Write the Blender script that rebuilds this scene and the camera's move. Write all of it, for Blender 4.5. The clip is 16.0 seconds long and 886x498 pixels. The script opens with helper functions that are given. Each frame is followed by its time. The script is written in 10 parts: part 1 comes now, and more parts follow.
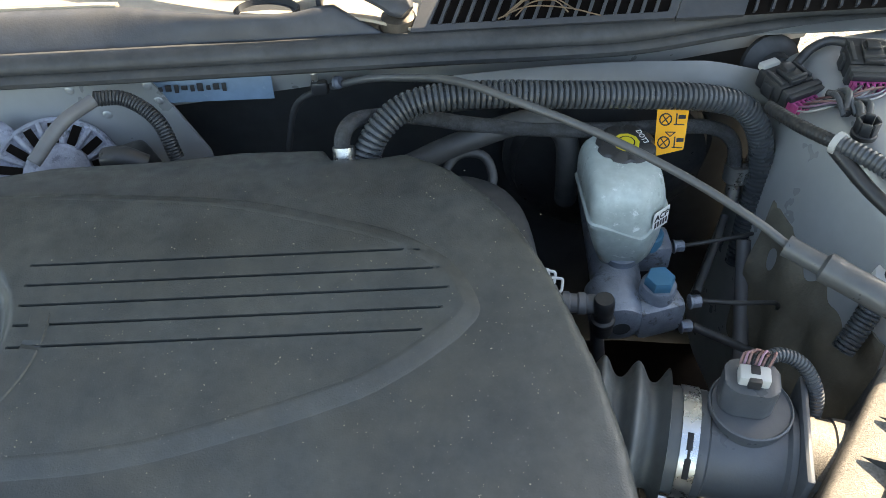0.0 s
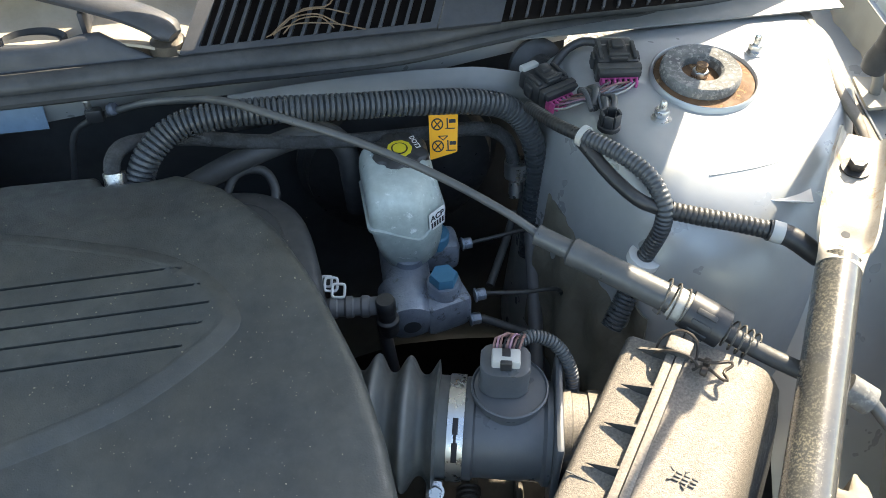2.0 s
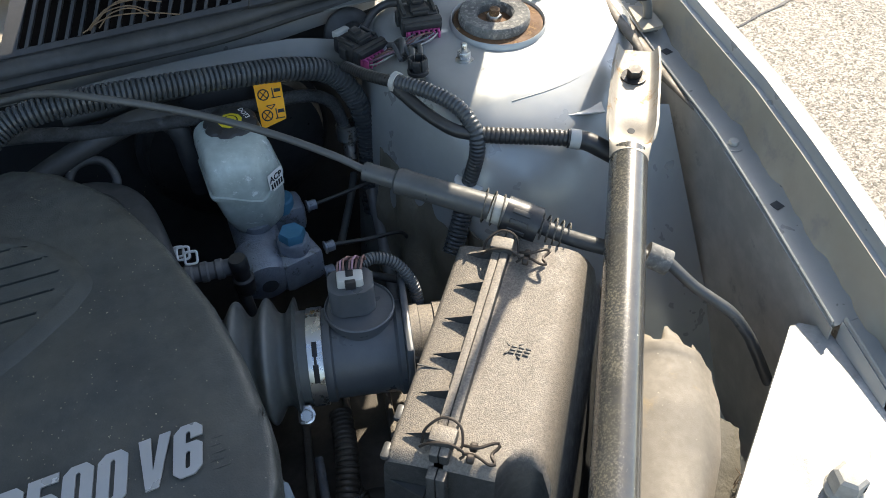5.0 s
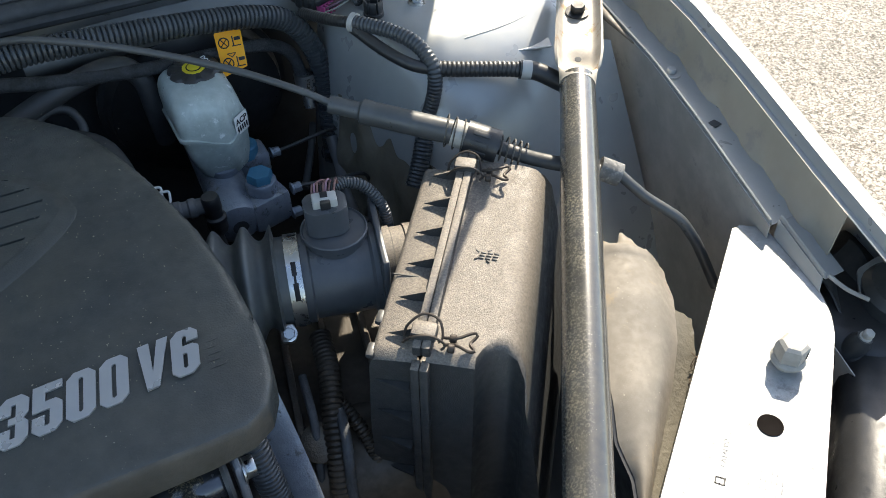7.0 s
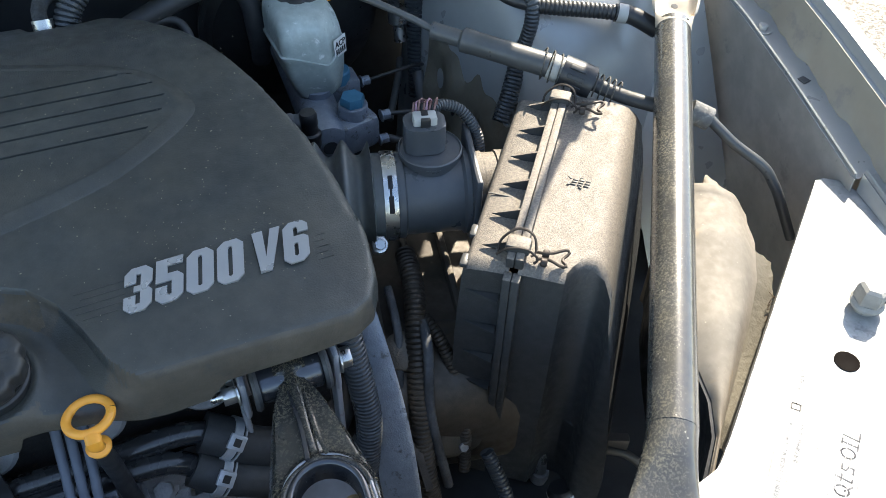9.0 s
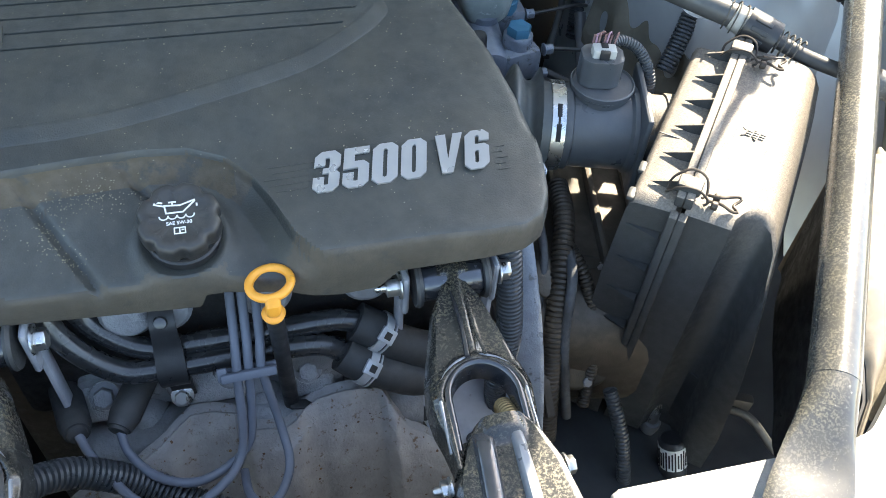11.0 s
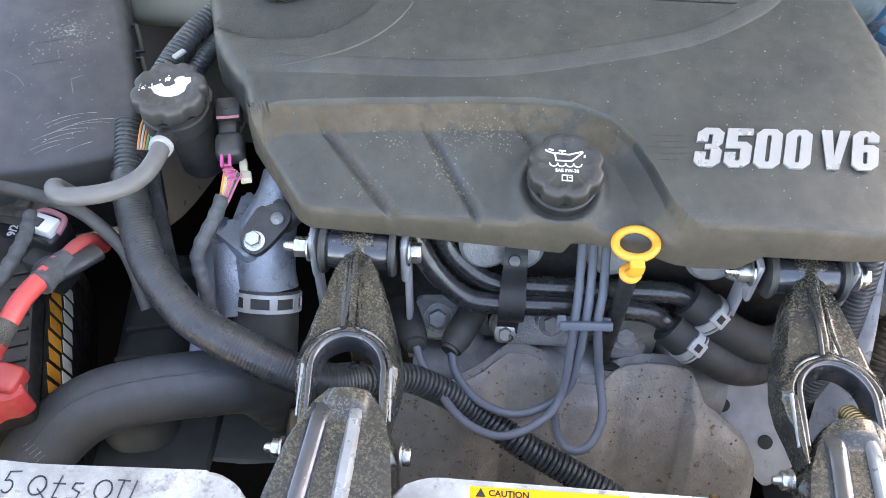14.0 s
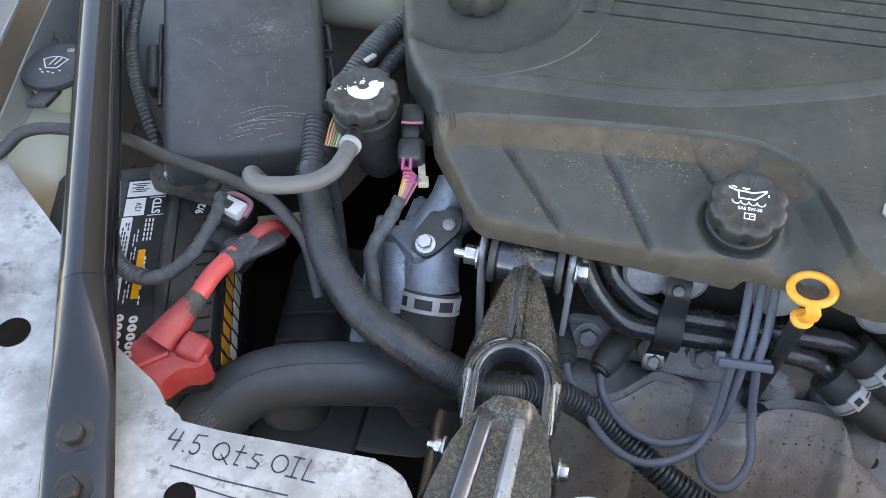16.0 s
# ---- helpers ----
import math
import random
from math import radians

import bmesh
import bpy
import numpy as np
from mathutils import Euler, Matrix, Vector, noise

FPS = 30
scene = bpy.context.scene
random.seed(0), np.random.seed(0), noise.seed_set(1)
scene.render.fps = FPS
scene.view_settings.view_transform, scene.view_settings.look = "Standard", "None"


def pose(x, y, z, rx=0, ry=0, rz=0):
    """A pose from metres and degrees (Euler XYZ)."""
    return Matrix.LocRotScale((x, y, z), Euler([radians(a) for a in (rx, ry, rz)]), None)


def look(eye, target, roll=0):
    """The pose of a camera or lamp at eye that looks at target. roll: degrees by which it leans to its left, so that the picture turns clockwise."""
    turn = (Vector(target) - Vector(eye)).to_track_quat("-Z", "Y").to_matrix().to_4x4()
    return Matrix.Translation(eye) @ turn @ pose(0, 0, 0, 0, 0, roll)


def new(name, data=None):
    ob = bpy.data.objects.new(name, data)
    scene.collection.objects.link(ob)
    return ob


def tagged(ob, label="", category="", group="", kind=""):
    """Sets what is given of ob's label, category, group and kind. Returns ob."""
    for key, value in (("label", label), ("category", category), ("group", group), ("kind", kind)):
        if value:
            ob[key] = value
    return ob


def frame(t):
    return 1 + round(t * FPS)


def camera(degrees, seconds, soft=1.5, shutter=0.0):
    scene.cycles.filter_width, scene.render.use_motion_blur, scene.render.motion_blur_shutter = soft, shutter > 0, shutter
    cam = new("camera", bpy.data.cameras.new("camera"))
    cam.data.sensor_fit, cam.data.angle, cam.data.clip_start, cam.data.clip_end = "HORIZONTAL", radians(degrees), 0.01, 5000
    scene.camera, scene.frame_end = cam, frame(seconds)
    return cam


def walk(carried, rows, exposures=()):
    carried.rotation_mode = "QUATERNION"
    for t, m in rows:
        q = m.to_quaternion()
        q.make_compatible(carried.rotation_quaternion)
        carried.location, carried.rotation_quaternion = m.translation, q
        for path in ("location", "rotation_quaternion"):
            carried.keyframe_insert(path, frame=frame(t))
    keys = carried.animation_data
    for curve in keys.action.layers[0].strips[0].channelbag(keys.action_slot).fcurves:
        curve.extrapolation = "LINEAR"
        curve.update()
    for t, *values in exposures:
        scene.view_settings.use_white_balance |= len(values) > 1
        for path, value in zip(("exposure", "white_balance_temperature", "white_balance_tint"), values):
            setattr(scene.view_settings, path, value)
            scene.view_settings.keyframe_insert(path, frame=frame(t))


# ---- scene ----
cam = camera(56.3, 16.0, soft=0.5)
METRES, EYE, TILT, LEAN, TURN = 0.75, 1.42, -46.0, 1.6, -2.0
ROWS = [
    (0.0, 0.0, 0.0, 0.0, 0.0, 0.0, -0.0),
    (0.5, 0.04, -0.0086, -0.0003, -1.69, 0.07, 1.34),
    (1.0, 0.082, -0.0207, -0.0035, -3.5, 0.27, 2.33),
    (1.5, 0.1134, -0.0305, -0.0069, -5.23, 0.42, 3.44),
    (2.0, 0.1461, -0.0456, -0.0139, -7.31, 0.57, 4.96),
    (2.5, 0.175, -0.0594, -0.0219, -7.62, 0.87, 6.66),
    (3.0, 0.2001, -0.0811, -0.0376, -8.5, 1.14, 8.22),
    (3.5, 0.2071, -0.1067, -0.0596, -9.63, 1.37, 9.48),
    (4.0, 0.2021, -0.1227, -0.0888, -11.77, 1.21, 11.51),
    (4.5, 0.1874, -0.1323, -0.1131, -13.59, 1.02, 13.14),
    (7.0, 0.0923, -0.1839, -0.228, -19.39, -0.49, 17.54),
    (7.5, 0.0695, -0.1879, -0.2414, -19.47, -0.77, 17.33),
    (8.0, 0.0359, -0.1917, -0.2586, -18.9, -1.17, 16.34),
    (8.5, 0.0122, -0.194, -0.2686, -18.06, -1.32, 14.81),
    (11.0, -0.1329, -0.1833, -0.3145, -11.93, -3.13, 4.88),
    (11.5, -0.1629, -0.1824, -0.3153, -9.47, -3.72, 3.33),
    (12.0, -0.1942, -0.1871, -0.3217, -7.11, -3.68, 1.77),
    (12.5, -0.228, -0.1875, -0.3236, -5.09, -3.77, 0.03),
    (13.0, -0.2654, -0.192, -0.3302, -2.4, -3.78, -2.3),
    (13.5, -0.2921, -0.1998, -0.3351, 0.21, -3.95, -3.87),
    (14.0, -0.3137, -0.2044, -0.3403, 2.46, -4.33, -5.59),
    (14.5, -0.3348, -0.2099, -0.3426, 4.5, -4.65, -6.96),
    (15.0, -0.3577, -0.2143, -0.3465, 5.84, -4.8, -8.86),
    (15.5, -0.3796, -0.2249, -0.3445, 8.04, -5.07, -10.34),
    (16.0, -0.3961, -0.2367, -0.3401, 9.7, -5.07, -11.33),
]
walk(cam, [(t, pose(0, 0, EYE, TILT, LEAN, TURN) @ pose(METRES * x, METRES * y, METRES * z, 90 + pitch, roll, yaw)) for t, x, y, z, yaw, pitch, roll in ROWS],
     exposures=[(0.0, 2.38, 8100, 9), (1.5, 2.25, 7700, 8), (3.0, 1.79, 7350, 8), (4.5, 1.36, 7100, 9), (7.0, 1.32, 6900, 8), (8.5, 1.52, 6850, 8), (11.0, 2.50, 7300, 8), (12.0, 2.74, 7700, 8), (13.0, 3.22, 8300, 11), (14.5, 3.26, 8900, 18), (16.0, 2.84, 8800, 16)])

# ---- daylight: open sky, one sun from behind the driver's side ----
SUN_AZ, SUN_EL = 39.0, 42.5
world = bpy.data.worlds.new("sky")
scene.world = world
world.use_nodes = True
wt = world.node_tree
sky = wt.nodes.new("ShaderNodeTexSky")
sky.sky_type = "NISHITA"
sky.sun_disc = False
sky.sun_elevation = radians(SUN_EL)
sky.sun_rotation = radians(90.0 - SUN_AZ)
wt.links.new(sky.outputs[0], wt.nodes["Background"].inputs[0])
wt.nodes["Background"].inputs[1].default_value = 0.15
sun_data = bpy.data.lights.new("sun", "SUN")
sun_data.energy, sun_data.angle, sun_data.color = 4.4, radians(0.53), (1.0, 0.92, 0.80)
sun = new("sun", sun_data)
sun_from = Vector((math.cos(radians(SUN_AZ)) * math.cos(radians(SUN_EL)), math.sin(radians(SUN_AZ)) * math.cos(radians(SUN_EL)), math.sin(radians(SUN_EL))))
sun.matrix_world = look(Vector((0, 0, 4)) + sun_from * 3, (0, 0, 4))

# ---- materials ----
def material(name, colour, rough=0.5, metal=0.0, vary=0.25, grain=60.0, bump=0.15, dust=0.0, dust_colour=(0.30, 0.27, 0.22), speck=0.0,
             coat=0.0, wear=(), bump_size=0.0006, spec=0.5, rough_vary=0.15, trans=0.0, grit=0.0, grit_side=False, grit_tone=(0.140, 0.114, 0.060), dust_scale=38.0, dust_low=0.15):
    """A procedural surface: two scales of tone, fine relief, settled dust, pale grit."""
    m = bpy.data.materials.new(name)
    m.use_nodes = True
    t = m.node_tree
    n, l = t.nodes, t.links
    b = n["Principled BSDF"]
    co = n.new("ShaderNodeTexCoord").outputs["Object"]

    def noise_tex(scale, detail=4.0, rough_=0.6):
        x = n.new("ShaderNodeTexNoise")
        x.inputs["Scale"].default_value, x.inputs["Detail"].default_value, x.inputs["Roughness"].default_value = scale, detail, rough_
        l.new(co, x.inputs["Vector"])
        return x.outputs["Fac"]

    def ramp(src, a, c, lo=0.0, hi=1.0):
        x = n.new("ShaderNodeMapRange")
        x.inputs["From Min"].default_value, x.inputs["From Max"].default_value = a, c
        x.inputs["To Min"].default_value, x.inputs["To Max"].default_value = lo, hi
        l.new(src, x.inputs["Value"])
        return x.outputs["Result"]

    def mix(fac, a, c, mode="MIX"):
        x = n.new("ShaderNodeMix")
        x.data_type, x.blend_type = "RGBA", mode
        for sock, v in ((x.inputs["Factor"], fac), (x.inputs["A"], a), (x.inputs["B"], c)):
            if isinstance(v, (int, float)):
                sock.default_value = v
            elif isinstance(v, tuple):
                sock.default_value = (*v, 1.0)
            else:
                l.new(v, sock)
        return x.outputs["Result"]

    dark = tuple(c * (1.0 - vary) for c in colour)
    light = tuple(min(1.0, c * (1.0 + vary)) for c in colour)
    big = noise_tex(grain * 0.16, 5.0, 0.65)
    small = noise_tex(grain, 3.0)
    col = mix(ramp(big, 0.35, 0.65), dark, light)
    col = mix(ramp(small, 0.4, 0.6, 0.0, 0.35), col, dark)
    if wear:
        col = mix(ramp(noise_tex(wear[1], 8.0, 0.7), wear[2], wear[2] + 0.08), col, wear[0])
    if dust:
        g = n.new("ShaderNodeNewGeometry")
        sep = n.new("ShaderNodeSeparateXYZ")
        l.new(g.outputs["Normal"], sep.inputs[0])
        up = ramp(sep.outputs["Z"], 0.15, 0.95)
        mul = n.new("ShaderNodeMath")
        mul.operation = "MULTIPLY"
        l.new(up, mul.inputs[0])
        l.new(ramp(noise_tex(dust_scale, 6.0, 0.7), 0.35, 0.70, dust_low * dust, dust), mul.inputs[1])
        col = mix(mul.outputs[0], col, dust_colour)
    if speck:
        for sc_, lim, amount, tone in ((260.0, 0.13, speck, (0.62, 0.57, 0.46)), (700.0, 0.20, speck * 0.7, (0.45, 0.40, 0.30))):
            v = n.new("ShaderNodeTexVoronoi")
            v.inputs["Scale"].default_value = sc_
            l.new(co, v.inputs["Vector"])
            sep_c = n.new("ShaderNodeSeparateColor")
            l.new(v.outputs["Color"], sep_c.inputs[0])
            pick = ramp(sep_c.outputs[0], 0.955, 0.965)
            near = ramp(noise_tex(14.0, 4.0), 0.50, 0.66, 0.25, 1.0)
            dot = ramp(v.outputs["Distance"], lim * 1.6, lim)
            out_ = pick
            for other in (dot, near):
                mm = n.new("ShaderNodeMath")
                mm.operation = "MULTIPLY"
                l.new(out_, mm.inputs[0])
                l.new(other, mm.inputs[1])
                out_ = mm.outputs[0]
            fin = n.new("ShaderNodeMath")
            fin.operation = "MULTIPLY"
            l.new(out_, fin.inputs[0])
            fin.inputs[1].default_value = amount
            col = mix(fin.outputs[0], col, tone)
    if grit:
        fine = noise_tex(1900.0, 2.0, 0.8)
        mid_ = noise_tex(470.0, 3.0, 0.8)
        patch_ = noise_tex(22.0, 5.0, 0.7)
        gn = n.new("ShaderNodeNewGeometry")
        sz = n.new("ShaderNodeSeparateXYZ")
        l.new(gn.outputs["Normal"], sz.inputs[0])
        out_ = ramp(mid_, 0.50, 0.60)
        for other in (ramp(patch_, 0.40, 0.64, 0.10, 1.0), ramp(fine, 0.25, 0.60, 0.35, 1.0), ramp(sz.outputs["X"], 0.20, -0.45) if grit_side else ramp(sz.outputs["Z"], -0.2, 0.5)):
            mm = n.new("ShaderNodeMath")
            mm.operation = "MULTIPLY"
            l.new(out_, mm.inputs[0])
            l.new(other, mm.inputs[1])
            out_ = mm.outputs[0]
        col = mix(ramp(out_, 0.0, 1.0, 0.0, grit), col, grit_tone)
        spark = ramp(fine, 0.64, 0.70)
        mm = n.new("ShaderNodeMath")
        mm.operation = "MULTIPLY"
        l.new(spark, mm.inputs[0])
        l.new(out_, mm.inputs[1])
        col = mix(mm.outputs[0], col, (0.30, 0.27, 0.18))
        rough_grit = out_
    l.new(col, b.inputs["Base Color"])
    l.new(ramp(small, 0.3, 0.7, max(0.03, rough - rough_vary), min(1.0, rough + rough_vary)), b.inputs["Roughness"])
    if grit:
        ra = n.new("ShaderNodeMath")
        ra.operation = "MULTIPLY_ADD"
        l.new(rough_grit, ra.inputs[0])
        ra.inputs[1].default_value, ra.inputs[2].default_value = 0.6, rough
        l.new(ra.outputs[0], b.inputs["Roughness"])
    b.inputs["Metallic"].default_value = metal
    b.inputs["Specular IOR Level"].default_value = spec
    b.inputs["Coat Weight"].default_value = coat
    b.inputs["Coat Roughness"].default_value = 0.12
    if trans:
        b.inputs["Subsurface Weight"].default_value = trans
        b.inputs["Subsurface Radius"].default_value = (0.01, 0.012, 0.012)
    if bump:
        bp = n.new("ShaderNodeBump")
        bp.inputs["Strength"].default_value, bp.inputs["Distance"].default_value = bump, bump_size
        l.new(noise_tex(grain * 9.0, 2.0), bp.inputs["Height"])
        l.new(bp.outputs["Normal"], b.inputs["Normal"])
    return m


M_COVER = material("cover_plastic", (0.037, 0.0420, 0.0420), 0.46, vary=0.26, grain=70, bump=0.60, dust=0.16, speck=0.38, dust_colour=(0.22, 0.195, 0.14), dust_scale=16.0, dust_low=0.05)
M_COVER_BLACK = material("black_moulded_plastic", (0.030, 0.032, 0.034), 0.5, vary=0.3, grain=50, bump=0.3, dust=0.12)
M_BLACK = material("black_plastic", (0.023, 0.024, 0.026), 0.42, vary=0.3, grain=70, bump=0.15, dust=0.08)
M_RUBBER = material("black_rubber", (0.036, 0.038, 0.040), 0.58, vary=0.25, grain=60, bump=0.3, dust=0.12)
M_CONDUIT = material("corrugated_conduit", (0.044, 0.050, 0.056), 0.34, vary=0.25, grain=60, bump=0.1, dust=0.10, dust_colour=(0.20, 0.215, 0.215))
M_BRAID = material("braided_hose", (0.046, 0.049, 0.053), 0.55, vary=0.6, grain=420, bump=0.9, bump_size=0.001)
M_AIRBOX = material("airbox_plastic", (0.036, 0.038, 0.039), 0.58, vary=0.12, grain=97, bump=0.75, bump_size=0.0009, dust=0.88, dust_colour=(0.32, 0.272, 0.218), dust_scale=433.0, dust_low=0.36)
M_PAINT = material("silver_paint", (0.36, 0.375, 0.375), 0.38, metal=0.3, vary=0.08, grain=25, bump=0.03, dust=0.25, coat=0.25, dust_colour=(0.36, 0.33, 0.28))
M_BODYDARK = material("grey_primer_metal", (0.17, 0.175, 0.17), 0.5, metal=0.1, vary=0.2, grain=18, bump=0.08, dust=0.2)
M_FIREWALL = material("firewall_mat", (0.032, 0.036, 0.040), 0.7, vary=0.3, grain=20, bump=0.4)
M_FLAPMAT = material("wheelhouse_liner", (0.125, 0.112, 0.085), 0.75, vary=0.3, grain=22, bump=0.5, bump_size=0.002)
M_PANEL = material("galvanised_panel", (0.37, 0.375, 0.365), 0.48, metal=0.15, vary=0.34, grain=90, bump=0.45, wear=((0.205, 0.205, 0.20), 52.0, 0.56), speck=0.5)
M_ALU = material("cast_aluminium", (0.42, 0.435, 0.45), 0.45, metal=0.50, vary=0.32, grain=70, bump=0.9, bump_size=0.0014, dust=0.2, wear=((0.20, 0.20, 0.20), 90.0, 0.60))
M_ALU_DARK = material("grimy_cast_iron", (0.30, 0.305, 0.315), 0.5, metal=0.3, vary=0.4, grain=40, bump=0.7, bump_size=0.0014, dust=0.25, dust_colour=(0.17, 0.155, 0.13))
M_STEEL = material("zinc_steel", (0.56, 0.56, 0.55), 0.32, metal=0.95, vary=0.15, grain=90, bump=0.15)
M_RUSTY = material("rusted_steel", (0.13, 0.070, 0.035), 0.8, metal=0.1, vary=0.5, grain=60, bump=0.5, wear=((0.28, 0.17, 0.08), 60.0, 0.55))
M_BRACE = material("black_gloss_brace", (0.046, 0.047, 0.048), 0.24, vary=0.3, grain=50, bump=0.08, dust=0.32, coat=0.7, dust_colour=(0.160, 0.140, 0.095), rough_vary=0.10, speck=1.0, dust_scale=60.0, dust_low=0.2, grit=1.0, grit_side=True, grit_tone=(0.230, 0.200, 0.125))
M_BRACE_CLEAN = material("black_gloss_enamel", (0.007, 0.008, 0.011), 0.12, vary=0.3, grain=60, bump=0.04, dust=0.015, coat=0.25, rough_vary=0.04)
M_MOUNT = material("dusty_black_steel", (0.020, 0.021, 0.021), 0.22, vary=0.3, grain=60, bump=0.15, dust=0.04, coat=0.45, grit=0.95, grit_tone=(0.195, 0.160, 0.085))
M_SHIELD = material("heat_shield", (0.335, 0.318, 0.305), 0.58, metal=0.25, vary=0.32, grain=34, bump=0.6, bump_size=0.0016, wear=((0.17, 0.115, 0.075), 120.0, 0.58))
M_WIRE = material("grey_silicone_lead", (0.115, 0.130, 0.160), 0.5, vary=0.12, grain=60, bump=0.1)
M_RUBBERGREY = material("weathered_grey_rubber", (0.13, 0.13, 0.125), 0.85, vary=0.4, grain=160, bump=0.8, wear=((0.26, 0.25, 0.23), 180.0, 0.52))
M_CABLE = material("dark_grey_cable", (0.060, 0.064, 0.066), 0.42, vary=0.2, grain=60, bump=0.1, dust=0.12)
M_WHITEPL = material("milky_plastic", (0.40, 0.455, 0.43), 0.40, vary=0.26, grain=90, bump=0.2, trans=0.20, wear=((0.66, 0.70, 0.68), 70.0, 0.60))
M_WHITE = material("white_plastic", (0.72, 0.72, 0.70), 0.45, vary=0.08, grain=60, bump=0.05)
M_BLUE = material("blue_plastic", (0.050, 0.185, 0.29), 0.55, vary=0.15, grain=60, bump=0.2)
M_YELLOW = material("yellow_print", (0.95, 0.40, 0.002), 0.6, vary=0.06, grain=60, bump=0.05)
M_YELLOWCAP = material("yellow_cap_print", (0.62, 0.50, 0.03), 0.5, vary=0.1, grain=60, bump=0.05)
M_ORANGE = material("orange_plastic", (0.86, 0.36, 0.045), 0.4, vary=0.1, grain=60, bump=0.1, wear=((0.55, 0.24, 0.03), 90.0, 0.68))
M_RED = material("red_plastic", (0.34, 0.030, 0.030), 0.52, vary=0.25, grain=60, bump=0.25, dust=0.22, dust_colour=(0.36, 0.20, 0.18))
M_PURPLE = material("magenta_plastic", (0.46, 0.075, 0.23), 0.5, vary=0.1, grain=60, bump=0.05)
M_PRINT = material("white_print", (0.75, 0.75, 0.73), 0.5, vary=0.08, grain=80, bump=0.0)
M_BADGE = material("silver_badge", (0.40, 0.41, 0.425), 0.36, metal=0.55, vary=0.06, grain=50, bump=0.05)
M_INK = material("black_ink", (0.010, 0.010, 0.012), 0.6, vary=0.1, grain=60, bump=0.0)
M_BATT = material("battery_case", (0.014, 0.014, 0.015), 0.42, vary=0.3, grain=70, bump=0.25, dust=0.1)
M_PALE = material("pale_grey_plastic", (0.40, 0.40, 0.38), 0.5, vary=0.1, grain=60, bump=0.1)
M_CREAM = material("bottle_plastic", (0.50, 0.50, 0.40), 0.5, vary=0.12, grain=14, bump=0.1, trans=0.2)
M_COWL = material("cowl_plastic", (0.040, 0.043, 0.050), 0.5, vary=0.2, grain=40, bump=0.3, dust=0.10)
M_BLUESTEEL = material("blue_grey_steel", (0.16, 0.20, 0.27), 0.35, metal=0.4, vary=0.15, grain=30, bump=0.1, dust=0.15)
M_BLUEPAPER = material("faded_blue_sticker", (0.13, 0.20, 0.28), 0.5, vary=0.2, grain=60, bump=0.05, wear=((0.24, 0.31, 0.37), 60.0, 0.60))
# Tan mixes settled dust with the sunlit look of the cowl ledge.
M_TANSHELF = material("sunlit_dusty_plastic", (0.30, 0.26, 0.20), 0.8, vary=0.2, grain=30, bump=0.4, dust=0.5, dust_colour=(0.42, 0.37, 0.29))
M_TWIG = material("dry_stalk", (0.17, 0.115, 0.07), 0.8, vary=0.3, grain=90, bump=0.3)
M_COPPER = material("copper_orange_lead", (0.60, 0.22, 0.07), 0.45, vary=0.15, grain=60, bump=0.05)
M_PINKLEAD = material("pink_lead", (0.50, 0.12, 0.22), 0.45, vary=0.15, grain=60, bump=0.05)
M_GREENLEAD = material("green_lead", (0.10, 0.30, 0.14), 0.45, vary=0.15, grain=60, bump=0.05)
M_FLAKE = material("white_flaked_paint", (0.80, 0.80, 0.80), 0.6, vary=0.08, grain=90, bump=0.4)

M_GRIME = material("grimy_terminal_metal", (0.105, 0.098, 0.085), 0.7, metal=0.2, vary=0.5, grain=110, bump=1.0, bump_size=0.0014, wear=((0.07, 0.06, 0.045), 160.0, 0.55))
M_TAPE = material("grey_cloth_tape", (0.075, 0.080, 0.086), 0.62, vary=0.4, grain=170, bump=0.7, bump_size=0.0008)
M_LOOM = material("dusty_loom_plastic", (0.024, 0.028, 0.034), 0.34, vary=0.35, grain=90, bump=0.2, dust=0.14)
M_GREYHOSE = material("grey_rubber_hose", (0.115, 0.115, 0.118), 0.48, vary=0.15, grain=50, bump=0.15, dust=0.15)
M_ZINC = material("white_zinc", (0.50, 0.51, 0.52), 0.4, metal=0.35, vary=0.18, grain=120, bump=0.2)
M_BLUEALU = material("bluish_cast_alloy", (0.27, 0.31, 0.37), 0.42, metal=0.45, vary=0.30, grain=60, bump=0.7, bump_size=0.0009, dust=0.20, speck=0.6, wear=((0.13, 0.14, 0.155), 70.0, 0.56))
M_LID = material("fuse_lid_plastic", (0.046, 0.048, 0.054), 0.46, vary=0.22, grain=26, bump=0.2, dust=0.10, speck=0.4)
M_REDLEAD = material("bright_red_lead", (0.62, 0.075, 0.070), 0.42, vary=0.12, grain=40, bump=0.1)
M_DULLPINK = material("faded_pink_plastic", (0.42, 0.17, 0.20), 0.5, vary=0.15, grain=60, bump=0.1)
M_IVORY = material("ivory_plastic", (0.62, 0.58, 0.44), 0.5, vary=0.1, grain=60, bump=0.05)
M_YELLOWWIRE = material("yellow_wire", (0.62, 0.42, 0.10), 0.45, vary=0.1, grain=60, bump=0.0)
M_BRASS = material("brass_screw", (0.42, 0.30, 0.14), 0.4, metal=0.8, vary=0.15, grain=60, bump=0.1)
M_GREENPRINT = material("green_print", (0.16, 0.20, 0.09), 0.6, vary=0.2, grain=120, bump=0.0)

